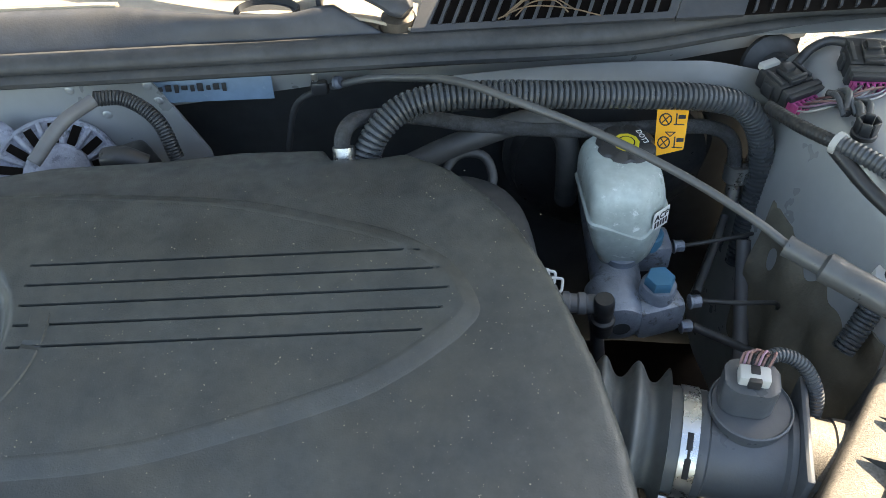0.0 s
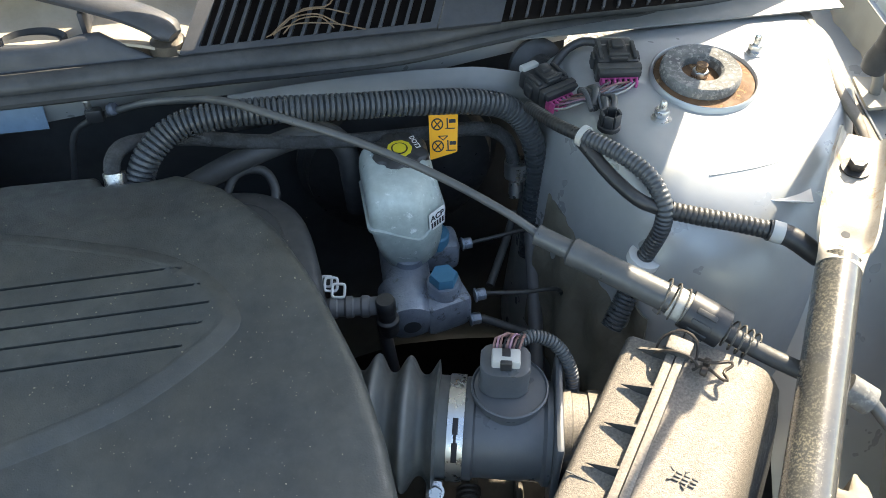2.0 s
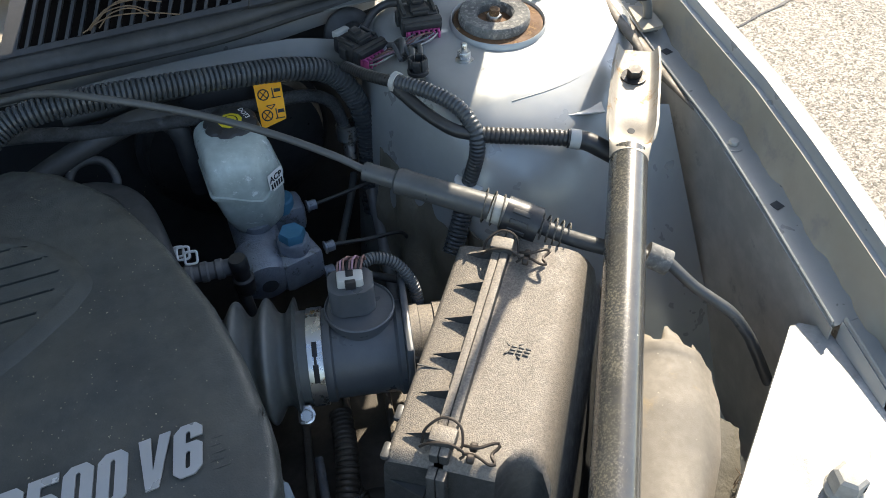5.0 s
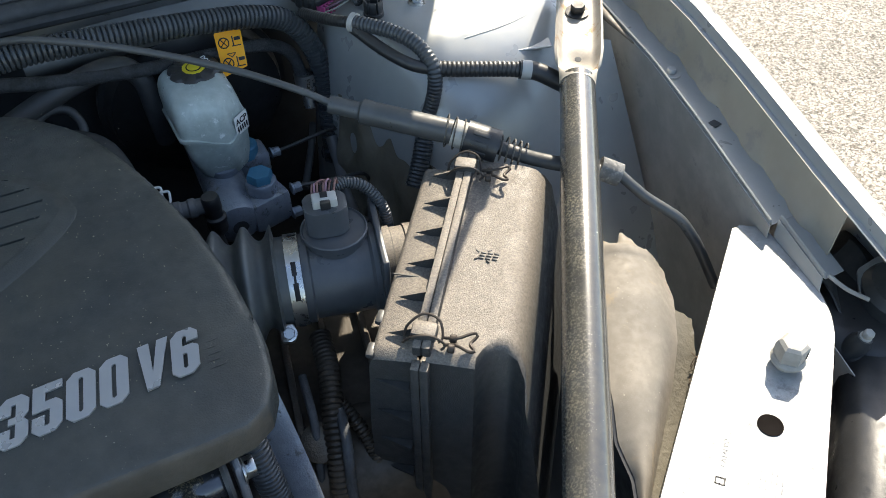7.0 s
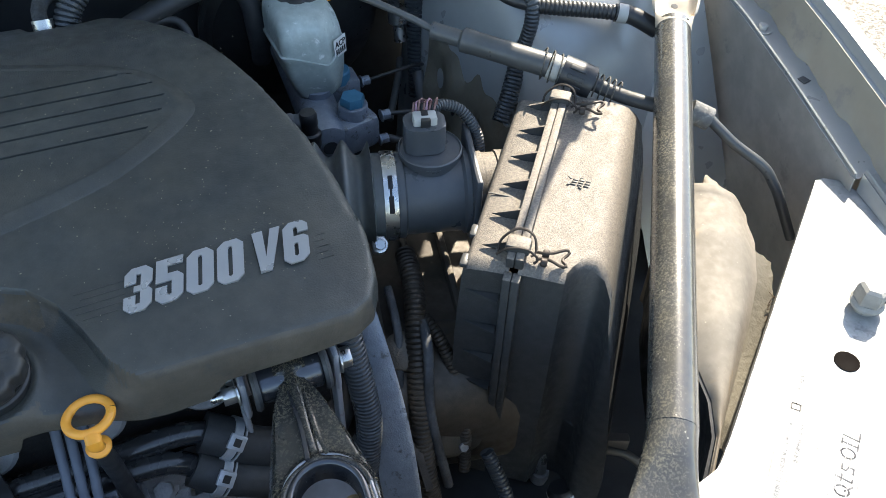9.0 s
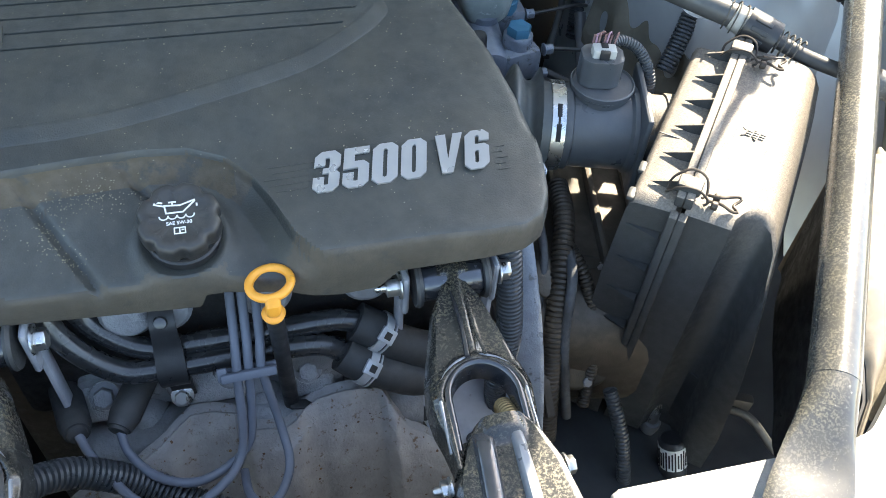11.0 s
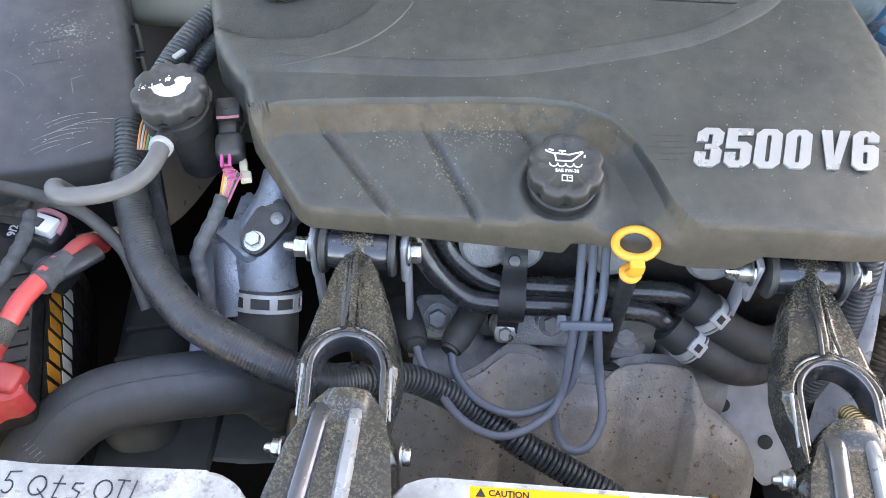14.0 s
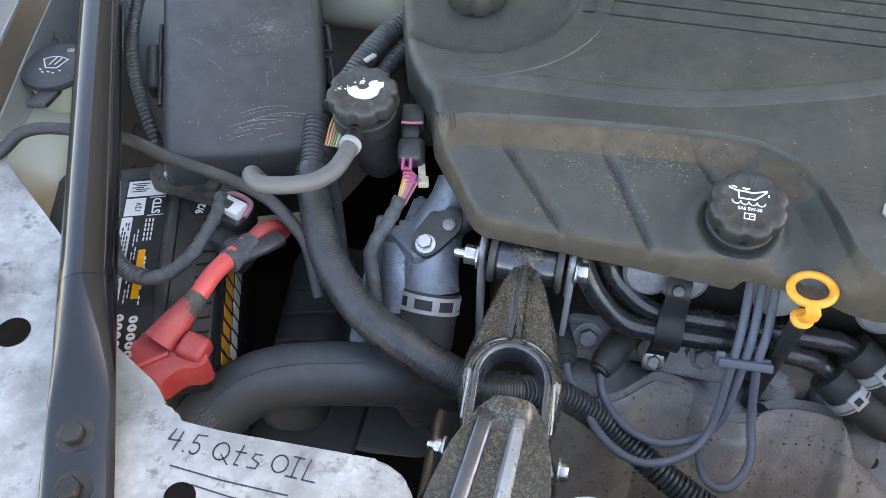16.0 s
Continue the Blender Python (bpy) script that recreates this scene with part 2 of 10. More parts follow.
M_BARE = material("worn_bright_enamel", (0.085, 0.092, 0.108), 0.20, metal=0.7, vary=0.3, grain=80, bump=0.1, dust=0.15, rough_vary=0.1)
M_DUSTWALL = material("dust_coated_paint", (0.33, 0.30, 0.245), 0.75, vary=0.12, grain=20, bump=0.2, wear=((0.26, 0.245, 0.22), 14.0, 0.55))
M_STOP = material("weathered_grey_plastic", (0.34, 0.33, 0.30), 0.6, vary=0.3, grain=90, bump=0.4, wear=((0.16, 0.15, 0.13), 70.0, 0.62))
M_PENINK = material("faded_pen_ink", (0.035, 0.038, 0.050), 0.6, vary=0.3, grain=200, bump=0.0)
M_CLIPWIRE = material("brown_oxidised_wire", (0.055, 0.044, 0.036), 0.55, metal=0.4, vary=0.3, grain=120, bump=0.2)

M_COVEDUST = material("dust_caked_plastic", (0.080, 0.064, 0.042), 0.7, vary=0.25, grain=90, bump=0.5, wear=((0.050, 0.048, 0.042), 40.0, 0.50))
M_RESON = material("dusty_resonator_plastic", (0.205, 0.180, 0.145), 0.75, vary=0.14, grain=131, bump=0.30, bump_size=0.0006, speck=0.8, wear=((0.27, 0.21, 0.13), 9.0, 0.58))

M_RIB = material("worn_pale_rib", (0.33, 0.345, 0.37), 0.35, metal=0.5, vary=0.25, grain=60, bump=0.2, dust=0.1)
M_CAST = material("dusty_gearbox_casting", (0.115, 0.100, 0.080), 0.7, metal=0.2, vary=0.35, grain=40, bump=0.7, bump_size=0.0014)

# Bolt oxide tone; also the painted shade of the head and block.
M_BOLT = material("dark_oxide_and_gap_shade", (0.050, 0.048, 0.046), 0.45, metal=0.6, vary=0.35, grain=120, bump=0.4, wear=((0.12, 0.085, 0.055), 120.0, 0.60))

M_ENDPLATE = material("rust_dusted_plate", (0.36, 0.325, 0.275), 0.6, metal=0.15, vary=0.22, grain=40, bump=0.3, wear=((0.26, 0.16, 0.075), 35.0, 0.58))
# Weathered brown of the wiper pivot; darkens the shaded gearbox area too.
M_PIVOT = material("weathered_and_shade_brown", (0.075, 0.062, 0.048), 0.5, metal=0.3, vary=0.4, grain=90, bump=0.4)

M_FLECK = material("dried_dust", (0.27, 0.245, 0.175), 0.8, vary=0.3, grain=300, bump=0.0)

M_MAF = material("grey_black_moulding", (0.086, 0.094, 0.104), 0.40, vary=0.25, grain=40, bump=0.2, dust=0.10)
M_BELLOWS = material("weathered_inlet_rubber", (0.088, 0.098, 0.100), 0.46, vary=0.25, grain=50, bump=0.25, dust=0.10)
M_BROWNLEAD = material("brown_lead", (0.20, 0.105, 0.095), 0.5, vary=0.2, grain=60, bump=0.05)
M_MAUVELEAD = material("mauve_lead", (0.30, 0.17, 0.22), 0.5, vary=0.2, grain=60, bump=0.05)

M_PIPE = material("satin_black_pipe", (0.026, 0.028, 0.031), 0.26, vary=0.3, grain=60, bump=0.1, dust=0.08, coat=0.5)
M_BRACKET = material("zinc_grey_bracket", (0.36, 0.375, 0.41), 0.5, metal=0.2, vary=0.2, grain=50, bump=0.3, dust=0.12, wear=((0.22, 0.21, 0.20), 60.0, 0.62))

M_HOSE = material("weathered_radiator_hose", (0.040, 0.046, 0.051), 0.48, vary=0.30, grain=37, bump=0.35, dust=0.14, dust_colour=(0.15, 0.175, 0.19), speck=0.25)

# Near-black that puts the shade inside openings into the colour.
M_CAVITY = material("cavity_shade", (0.010, 0.008, 0.007), 0.9, vary=0.2, grain=60, bump=0.0, spec=0.05)


def asphalt():
    """Worn asphalt: pale stones of many tones with dark gaps between them, in broad worn patches."""
    m = bpy.data.materials.new("asphalt")
    m.use_nodes = True
    n, l = m.node_tree.nodes, m.node_tree.links
    b = n["Principled BSDF"]
    co = n.new("ShaderNodeTexCoord").outputs["Object"]

    def ramp_of(src, stops):
        r = n.new("ShaderNodeValToRGB")
        r.color_ramp.elements[0].position, r.color_ramp.elements[0].color = stops[0][0], (*stops[0][1], 1)
        r.color_ramp.elements[1].position, r.color_ramp.elements[1].color = stops[-1][0], (*stops[-1][1], 1)
        for p, c in stops[1:-1]:
            r.color_ramp.elements.new(p).color = (*c, 1)
        l.new(src, r.inputs[0])
        return r.outputs[0]

    def mult(a, c, fac):
        x = n.new("ShaderNodeMix")
        x.data_type, x.blend_type = "RGBA", "MULTIPLY"
        x.inputs["Factor"].default_value = fac
        l.new(a, x.inputs["A"])
        l.new(c, x.inputs["B"])
        return x.outputs["Result"]
    warp = n.new("ShaderNodeTexNoise")
    warp.inputs["Scale"].default_value, warp.inputs["Detail"].default_value = 60.0, 3.0
    l.new(co, warp.inputs["Vector"])
    bend = n.new("ShaderNodeVectorMath")
    bend.operation = "MULTIPLY_ADD"
    bend.inputs[1].default_value = (0.030, 0.030, 0.030)
    l.new(warp.outputs["Color"], bend.inputs[0])
    l.new(co, bend.inputs[2])
    stones = n.new("ShaderNodeTexVoronoi")
    stones.inputs["Scale"].default_value = 135.0
    l.new(bend.outputs[0], stones.inputs["Vector"])
    tone = n.new("ShaderNodeSeparateColor")
    l.new(stones.outputs["Color"], tone.inputs[0])
    col = ramp_of(tone.outputs[0], [(0.0, (0.16, 0.15, 0.13)), (0.35, (0.33, 0.30, 0.26)), (0.8, (0.46, 0.42, 0.36)), (1.0, (0.58, 0.53, 0.45))])
    col = mult(col, ramp_of(stones.outputs["Distance"], [(0.45, (1, 1, 1)), (0.80, (0.34, 0.32, 0.29))]), 1.0)
    big = n.new("ShaderNodeTexNoise")
    big.inputs["Scale"].default_value, big.inputs["Detail"].default_value = 3.0, 6.0
    l.new(co, big.inputs["Vector"])
    col = mult(col, ramp_of(big.outputs["Fac"], [(0.3, (0.78, 0.78, 0.78)), (0.7, (1.05, 1.04, 1.02))]), 1.0)
    l.new(col, b.inputs["Base Color"])
    b.inputs["Roughness"].default_value = 0.9
    bp = n.new("ShaderNodeBump")
    bp.invert = True
    bp.inputs["Strength"].default_value, bp.inputs["Distance"].default_value = 0.5, 0.004
    l.new(stones.outputs["Distance"], bp.inputs["Height"])
    l.new(bp.outputs["Normal"], b.inputs["Normal"])
    return m


M_ASPHALT = asphalt()
# Tan holds a dust film plus warm light bounced up from the support.
M_SKIRT = material("dust_and_bounce_film", (0.066, 0.058, 0.046), 0.6, vary=0.25, grain=60, bump=0.5, wear=((0.046, 0.044, 0.040), 26.0, 0.54))
M_INNER = material("dusty_inner_panel", (0.410, 0.390, 0.355), 0.65, metal=0.05, vary=0.22, grain=30, bump=0.15, wear=((0.31, 0.30, 0.28), 22.0, 0.60))
# Brown that mixes dust with the shade on a painted flange.
M_GUTTER = material("dust_and_shade_brown", (0.125, 0.100, 0.075), 0.6, vary=0.35, grain=70, bump=0.4, dust=0.25)


# ---- building helpers ----
def finish(bm, smooth=40.0, weld=1e-5):
    if weld:
        bmesh.ops.remove_doubles(bm, verts=bm.verts, dist=weld)
    bmesh.ops.recalc_face_normals(bm, faces=bm.faces)
    for f in bm.faces:
        f.smooth = True
    for e in bm.edges:
        if len(e.link_faces) == 2 and e.calc_face_angle(0.0) > radians(smooth):
            e.smooth = False
    return bm


def mesh_of(name, bm, mat, smooth=40.0, weld=1e-5):
    finish(bm, smooth, weld)
    me = bpy.data.meshes.new(name)
    bm.to_mesh(me)
    bm.free()
    me.materials.append(mat)
    return me


def thing(name, label, category, at=(0, 0, 0), group="", kind=""):
    e = new(name)
    e.empty_display_size = 0.02
    e.location = at
    return tagged(e, label, category, group, kind)


def part(name, bm, mat, parent, label="", smooth=40.0, at=None, weld=1e-5):
    """One mesh under a thing or a part; bm in world coordinates unless a matrix is given."""
    ob = new(name, mesh_of(name, bm, mat, smooth, weld))
    if at is not None:
        ob.matrix_basis = at
    if parent is not None:
        p = parent
        m = Matrix.Identity(4)
        while p is not None:
            m = p.matrix_basis @ m
            p = p.parent
        ob.parent = parent
        ob.matrix_basis = m.inverted() @ ob.matrix_basis
    if label:
        ob["label"] = label
    return ob


def single(name, bm, mat, label, category, group="", kind="", smooth=40.0, at=None):
    ob = part(name, bm, mat, None, smooth=smooth, at=at)
    return tagged(ob, label, category, group, kind)


def same(name, ob, parent, m):
    """Another part on the same mesh, at the pose m."""
    o = new(name, ob.data)
    o.matrix_basis = m
    if parent is not None:
        p, q = parent, Matrix.Identity(4)
        while p is not None:
            q = p.matrix_basis @ q
            p = p.parent
        o.parent = parent
        o.matrix_basis = q.inverted() @ m
    return o


def V(*a):
    return Vector(a)


def axis_frame(p, d, up=(0, 0, 1)):
    """A pose at p whose z runs along d and whose y leans towards up."""
    z = Vector(d).normalized()
    u = Vector(up)
    if abs(z.dot(u.normalized())) > 0.98:
        u = Vector((0, 1, 0))
    x = u.cross(z).normalized()
    y = z.cross(x)
    return Matrix.Translation(p) @ Matrix((x, y, z)).transposed().to_4x4()


def spline(pts, step=0.006):
    """A smooth line through the points, at even steps."""
    P = [Vector(p) for p in pts]
    if len(P) == 2:
        raw = [P[0].lerp(P[1], i / 20) for i in range(21)]
    else:
        P = [P[0] * 2 - P[1]] + P + [P[-1] * 2 - P[-2]]
        raw = []
        for a, b, c, d in zip(P, P[1:], P[2:], P[3:]):
            for i in range(24):
                s = i / 24
                raw.append(0.5 * ((2 * b) + (c - a) * s + (2 * a - 5 * b + 4 * c - d) * s * s + (3 * b - a - 3 * c + d) * s ** 3))
        raw.append(P[-2])
    acc = [0.0]
    for a, b in zip(raw, raw[1:]):
        acc.append(acc[-1] + (b - a).length)
    count = max(2, int(acc[-1] / step) + 1)
    out, j = [], 0
    for i in range(count + 1):
        want = acc[-1] * i / count
        while j < len(acc) - 2 and acc[j + 1] < want:
            j += 1
        s = (want - acc[j]) / max(1e-9, acc[j + 1] - acc[j])
        out.append(raw[j].lerp(raw[j + 1], min(1, max(0, s))))
    return out


def tube(pts, r, seg=14, step=0.006, radius=None, flat=1.0, bm=None, caps=True, smooth=True):
    """A tube along the points; radius(s, length) may vary it; flat squashes it."""
    bm = bm or bmesh.new()
    line = spline(pts, step) if smooth else [Vector(p) for p in pts]
    total = sum((b - a).length for a, b in zip(line, line[1:]))
    t0 = (line[1] - line[0]).normalized()
    u = Vector((0, 0, 1)) if abs(t0.z) < 0.9 else Vector((0, 1, 0))
    n0 = (u - t0 * u.dot(t0)).normalized()
    rings, s = [], 0.0
    for i, p in enumerate(line):
        t = (line[min(i + 1, len(line) - 1)] - line[max(i - 1, 0)]).normalized()
        n0 = (n0 - t * n0.dot(t)).normalized()
        b0 = t.cross(n0)
        if i:
            s += (p - line[i - 1]).length
        rr = radius(s, total) if radius else r
        rings.append([bm.verts.new(p + (n0 * math.cos(a) * flat + b0 * math.sin(a)) * rr) for a in (2 * math.pi * k / seg for k in range(seg))])
    for a, b in zip(rings, rings[1:]):
        for k in range(seg):
            bm.faces.new((a[k], a[(k + 1) % seg], b[(k + 1) % seg], b[k]))
    if caps:
        bm.faces.new(rings[0][::-1])
        bm.faces.new(rings[-1])
    return bm


def conduit(pts, r, pitch=0.0042, depth=0.0012, seg=14):
    """A corrugated sleeve: ribs and valleys along the points."""
    wave = (1.0, 1.0, 1.0, 0.0)
    line = spline(pts, pitch / 4)
    k = [0]

    def rad(s, total):
        k[0] += 1
        return r - depth * (1.0 - wave[k[0] % 4])
    return tube(line, r, seg, radius=rad, smooth=False)


def lathe(profile, seg=40, lobes=0, depth=0.0, from_z=None, bm=None, m=None):
    """A turned body from (radius, height) pairs; lobes scallop its rim."""
    bm = bm or bmesh.new()
    m = m or Matrix.Identity(4)
    rings = []
    for r, z in profile:
        ring = []
        for k in range(seg):
            a = 2 * math.pi * k / seg
            rr = r
            if lobes and r > 0 and (from_z is None or from_z[0] <= z <= from_z[1]):
                w = math.cos(a * lobes)
                rr = r - depth * max(0.0, w) ** 1.5
            ring.append(bm.verts.new(m @ Vector((rr * math.cos(a), rr * math.sin(a), z))))
        rings.append(ring)
    for a, b in zip(rings, rings[1:]):
        for k in range(seg):
            bm.faces.new((a[k], a[(k + 1) % seg], b[(k + 1) % seg], b[k]))
    bm.faces.new(rings[0][::-1])
    bm.faces.new(rings[-1])
    return bm


def rbox(sx, sy, sz, bevel=0.002, m=None, bm=None, seg=2, taper=1.0):
    """A box with rounded edges, centred at m; taper narrows its top."""
    out = bm or bmesh.new()
    b = bmesh.new()
    bmesh.ops.create_cube(b, size=1.0)
    for v in b.verts:
        k = taper if v.co.z > 0 else 1.0
        v.co = Vector((v.co.x * sx * k, v.co.y * sy * k, v.co.z * sz))
    if bevel:
        bmesh.ops.bevel(b, geom=list(b.edges), offset=bevel, segments=seg, profile=0.5, affect="EDGES")
    add(out, b, m)
    return out


def add(out, b, m=None):
    """Joins b into out, moved by m."""
    m = m or Matrix.Identity(4)
    idx = {}
    for v in b.verts:
        idx[v] = out.verts.new(m @ v.co)
    for f in b.faces:
        try:
            out.faces.new([idx[v] for v in f.verts])
        except ValueError:
            pass
    b.free()
    return out


def prism(outline, z0, z1, bevel=0.0, seg=2, m=None, bm=None, top=None):
    """A plate with the given outline in plan; top(x, y) may lift it."""
    out = bm or bmesh.new()
    b = bmesh.new()
    lo = [b.verts.new((x, y, z0)) for x, y in outline]
    hi = [b.verts.new((x, y, z1)) for x, y in outline]
    b.faces.new(lo[::-1])
    roof = b.faces.new(hi)
    for i in range(len(lo)):
        j = (i + 1) % len(lo)
        b.faces.new((lo[i], lo[j], hi[j], hi[i]))
    if bevel:
        bmesh.ops.bevel(b, geom=list(roof.edges), offset=bevel, segments=seg, profile=0.5, affect="EDGES")
    if top:
        for v in b.verts:
            v.co.z += top(v.co.x, v.co.y)
    add(out, b, m)
    return out


def round_outline(pts, r, n=5):
    """An outline with its corners rounded."""
    out = []
    P = [Vector((x, y)) for x, y in pts]
    for i, p in enumerate(P):
        a, c = P[i - 1], P[(i + 1) % len(P)]
        da, dc = (a - p), (c - p)
        k = min(r, da.length * 0.45, dc.length * 0.45)
        s, e = p + da.normalized() * k, p + dc.normalized() * k
        for j in range(n + 1):
            t = j / n
            out.append(tuple(s * (1 - t) ** 2 + p * 2 * t * (1 - t) + e * t * t))
    return out


def sheet(fn, nu, nv, thick=0.0015):
    """A thin skin over fn(u, v) in 0..1."""
    bm = bmesh.new()
    g = [[bm.verts.new(fn(i / nu, j / nv)) for j in range(nv + 1)] for i in range(nu + 1)]
    for i in range(nu):
        for j in range(nv):
            bm.faces.new((g[i][j], g[i + 1][j], g[i + 1][j + 1], g[i][j + 1]))
    bmesh.ops.recalc_face_normals(bm, faces=bm.faces)
    if thick:
        bmesh.ops.solidify(bm, geom=list(bm.faces), thickness=thick)
    return bm


def hexbolt(head=0.013, height=0.007, washer=0.010, shank=0.0, m=None):
    """A hexagon head on a washer flange, z up."""
    bm = bmesh.new()
    lathe([(washer, 0), (washer, 0.0015), (head * 0.55, 0.0022)], 20, bm=bm)
    b = bmesh.new()
    bmesh.ops.create_cone(b, cap_ends=True, segments=6, radius1=head / 2 * 1.155, radius2=head / 2 * 1.155, depth=height)
    bmesh.ops.bevel(b, geom=list(b.edges), offset=0.0006, segments=1, affect="EDGES")
    add(bm, b, Matrix.Translation((0, 0, 0.002 + height / 2)))
    if shank:
        lathe([(head * 0.27, height), (head * 0.27, height + shank), (head * 0.18, height + shank + 0.002)], 12, bm=bm)
    if m is not None:
        bm.transform(m)
    return bm


def lettering(text, size, extrude=0.0004, bold=0.0, shear=0.0, width=1.0, align="LEFT"):
    """The words as a mesh in the xy plane, baseline at the origin."""
    c = bpy.data.curves.new("words", "FONT")
    c.body, c.size, c.extrude, c.offset, c.shear, c.align_x = text, size, extrude, bold, shear, align
    c.resolution_u = 4
    o = bpy.data.objects.new("words", c)
    scene.collection.objects.link(o)
    bpy.context.view_layer.update()
    me = bpy.data.meshes.new_from_object(o.evaluated_get(bpy.context.evaluated_depsgraph_get()))
    bpy.data.objects.remove(o)
    b = bmesh.new()
    b.from_mesh(me)
    bpy.data.meshes.remove(me)
    for v in b.verts:
        v.co.x *= width
    return b


def bars(rows, m, h, thick=0.0003, bm=None):
    """Plain bars in place of unreadable print: rows of (x0, x1, y)."""
    bm = bm or bmesh.new()
    for x0, x1, y in rows:
        rbox(x1 - x0, h, thick, 0, m @ Matrix.Translation(((x0 + x1) / 2, y, 0)), bm)
    return bm


def line2(p, q, w, bm, z=0.0, thick=0.0003):
    """A drawn stroke from p to q in the xy plane."""
    a, b = Vector(p), Vector(q)
    d = b - a
    ang = math.atan2(d.y, d.x)
    rbox(d.length + w * 0.6, w, thick, 0, Matrix.Translation(((a.x + b.x) / 2, (a.y + b.y) / 2, z)) @ Matrix.Rotation(ang, 4, "Z"), bm)

# ================= the setting: ground and car body =================
ground_bm = bmesh.new()
bmesh.ops.create_grid(ground_bm, x_segments=2, y_segments=2, size=150)
single("ground", ground_bm, M_ASPHALT, "sunlit worn grey asphalt of a parking place", "ground", kind="structure")


def crack(pts, w):
    bm = bmesh.new()
    rnd = random.Random(4)
    line = spline(pts, 0.03)
    left, right = [], []
    for i, p in enumerate(line):
        j = Vector((rnd.uniform(-1, 1), rnd.uniform(-1, 1), 0)) * 0.008
        d = (line[min(i + 1, len(line) - 1)] - line[max(i - 1, 0)]).normalized()
        n_ = Vector((-d.y, d.x, 0)) * w * rnd.uniform(0.35, 1.0)
        left.append(bm.verts.new(p + j + n_))
        right.append(bm.verts.new(p + j - n_))
    for i in range(len(line) - 1):
        bm.faces.new((left[i], left[i + 1], right[i + 1], right[i]))
    return bm


for k_, pts_ in enumerate((((1.2, 1.9, 0.004), (1.7, 1.75, 0.004), (2.4, 1.9, 0.004), (3.2, 1.7, 0.004)), ((1.6, 1.45, 0.004), (1.9, 1.78, 0.004), (2.1, 2.5, 0.004)))):
    single("road_crack", crack(pts_, 0.007), M_FIREWALL, "dark meandering crack in the asphalt", "crack", group="cracks in the asphalt", kind="structure")


def lip_x(y):
    return float(np.interp(y, [-0.3, 0.0, 0.18, 0.331, 0.438, 0.587, 0.71, 1.2], [0.53, 0.605, 0.645, 0.674, 0.694, 0.709, 0.725, 0.77]))


def lip_z(y):
    return float(np.interp(y, [-0.3, 0.0, 0.18, 0.331, 0.438, 0.587, 0.71, 1.2], [0.79, 0.818, 0.834, 0.856, 0.868, 0.885, 0.90, 0.945]))


MID = -0.133  # the car's middle line


FLOOR = [(-0.001, -0.004), (-0.0012, 0.0006), (0.0, 0.0014), (0.0010, 0.0010), (0.0026, -0.0045), (0.0050, -0.0078), (0.030, -0.0085), (0.038, -0.0085), (0.043, -0.0080)]
WALL = [(0.0375, -0.0095), (0.0386, -0.0040), (0.0400, 0.000), (0.0412, 0.018), (0.0430, 0.038), (0.0438, 0.0425)]
SKIN = [(0.0438, 0.0415), (0.0446, 0.0422), (0.0505, 0.0420), (0.0515, 0.0440), (0.0520, 0.0510), (0.0535, 0.0538), (0.0620, 0.0550), (0.078, 0.047), (0.095, 0.024), (0.112, -0.02), (0.125, -0.10), (0.135, -0.25), (0.125, -0.45), (0.115, -0.60)]
INNER = [(0.025, -0.34), (0.014, -0.20), (0.006, -0.08), (0.001, -0.03), (-0.001, -0.004)]


def fender_bm(mirror, y0, y1, prof, wave=0.0, n=60):
    def fn(u, v):
        y = y0 + (y1 - y0) * u
        k = v * (len(prof) - 1)
        i = min(len(prof) - 2, int(k))
        f = k - i
        dx = prof[i][0] * (1 - f) + prof[i + 1][0] * f
        dz = prof[i][1] * (1 - f) + prof[i + 1][1] * f
        w = wave * (math.sin(y * 62) + 0.6 * math.sin(y * 131 + 1) + 0.35 * math.sin(y * 260)) * max(0.0, 1 - dz / 0.012)
        x = lip_x(y) + dx + w
        return Vector((2 * MID - x if mirror else x, y, lip_z(y) + dz))
    return sheet(fn, n, len(prof) - 1, 0.0012)


fender = thing("fender_driver", "silver painted front fender with a bolted inner channel", "fender", kind="structure")
part("channel_floor", fender_bm(False, 0.178, 1.25, FLOOR), M_PAINT, fender, smooth=28)
part("channel_floor", fender_bm(False, 0.100, 0.1775, [(0.013, -0.004), (0.0128, 0.0015), (0.0140, 0.0030), (0.0152, 0.0020), (0.0165, -0.0045), (0.019, -0.0078), (0.030, -0.0085), (0.038, -0.0085), (0.043, -0.0080)], n=8), M_PAINT, fender, smooth=28)
part("front_flange", sheet(lambda u, v: Vector((lip_x(0.1775 - 0.0775 * u) + 0.013, 0.1775 - 0.0775 * u, lip_z(0.1775 - 0.0775 * u) - 0.003)).lerp(Vector((lip_x(0.1775 - 0.0775 * u) + 0.007, 0.172 - 0.078 * u, 0.8128)), v), 10, 6, 0.0014), M_PAINT, fender, "folded flange down to the support plate")
part("channel_wall", fender_bm(False, 0.122, 1.25, WALL, 0.0013, 240), M_DUSTWALL, fender, "dusty tan upstand", smooth=28)
part("fender_skin", fender_bm(False, 0.035, 1.25, SKIN), M_PAINT, fender, smooth=28)
part("nose_wall", fender_bm(False, -0.02, 0.18, [(0.030, -0.40), (0.016, -0.20), (0.012, -0.08), (0.010, -0.045)], n=10), M_INNER, fender)
part("inner_wall", fender_bm(False, 0.175, 1.25, INNER), M_INNER, fender, "dusty brown-grey inner wall", smooth=28)
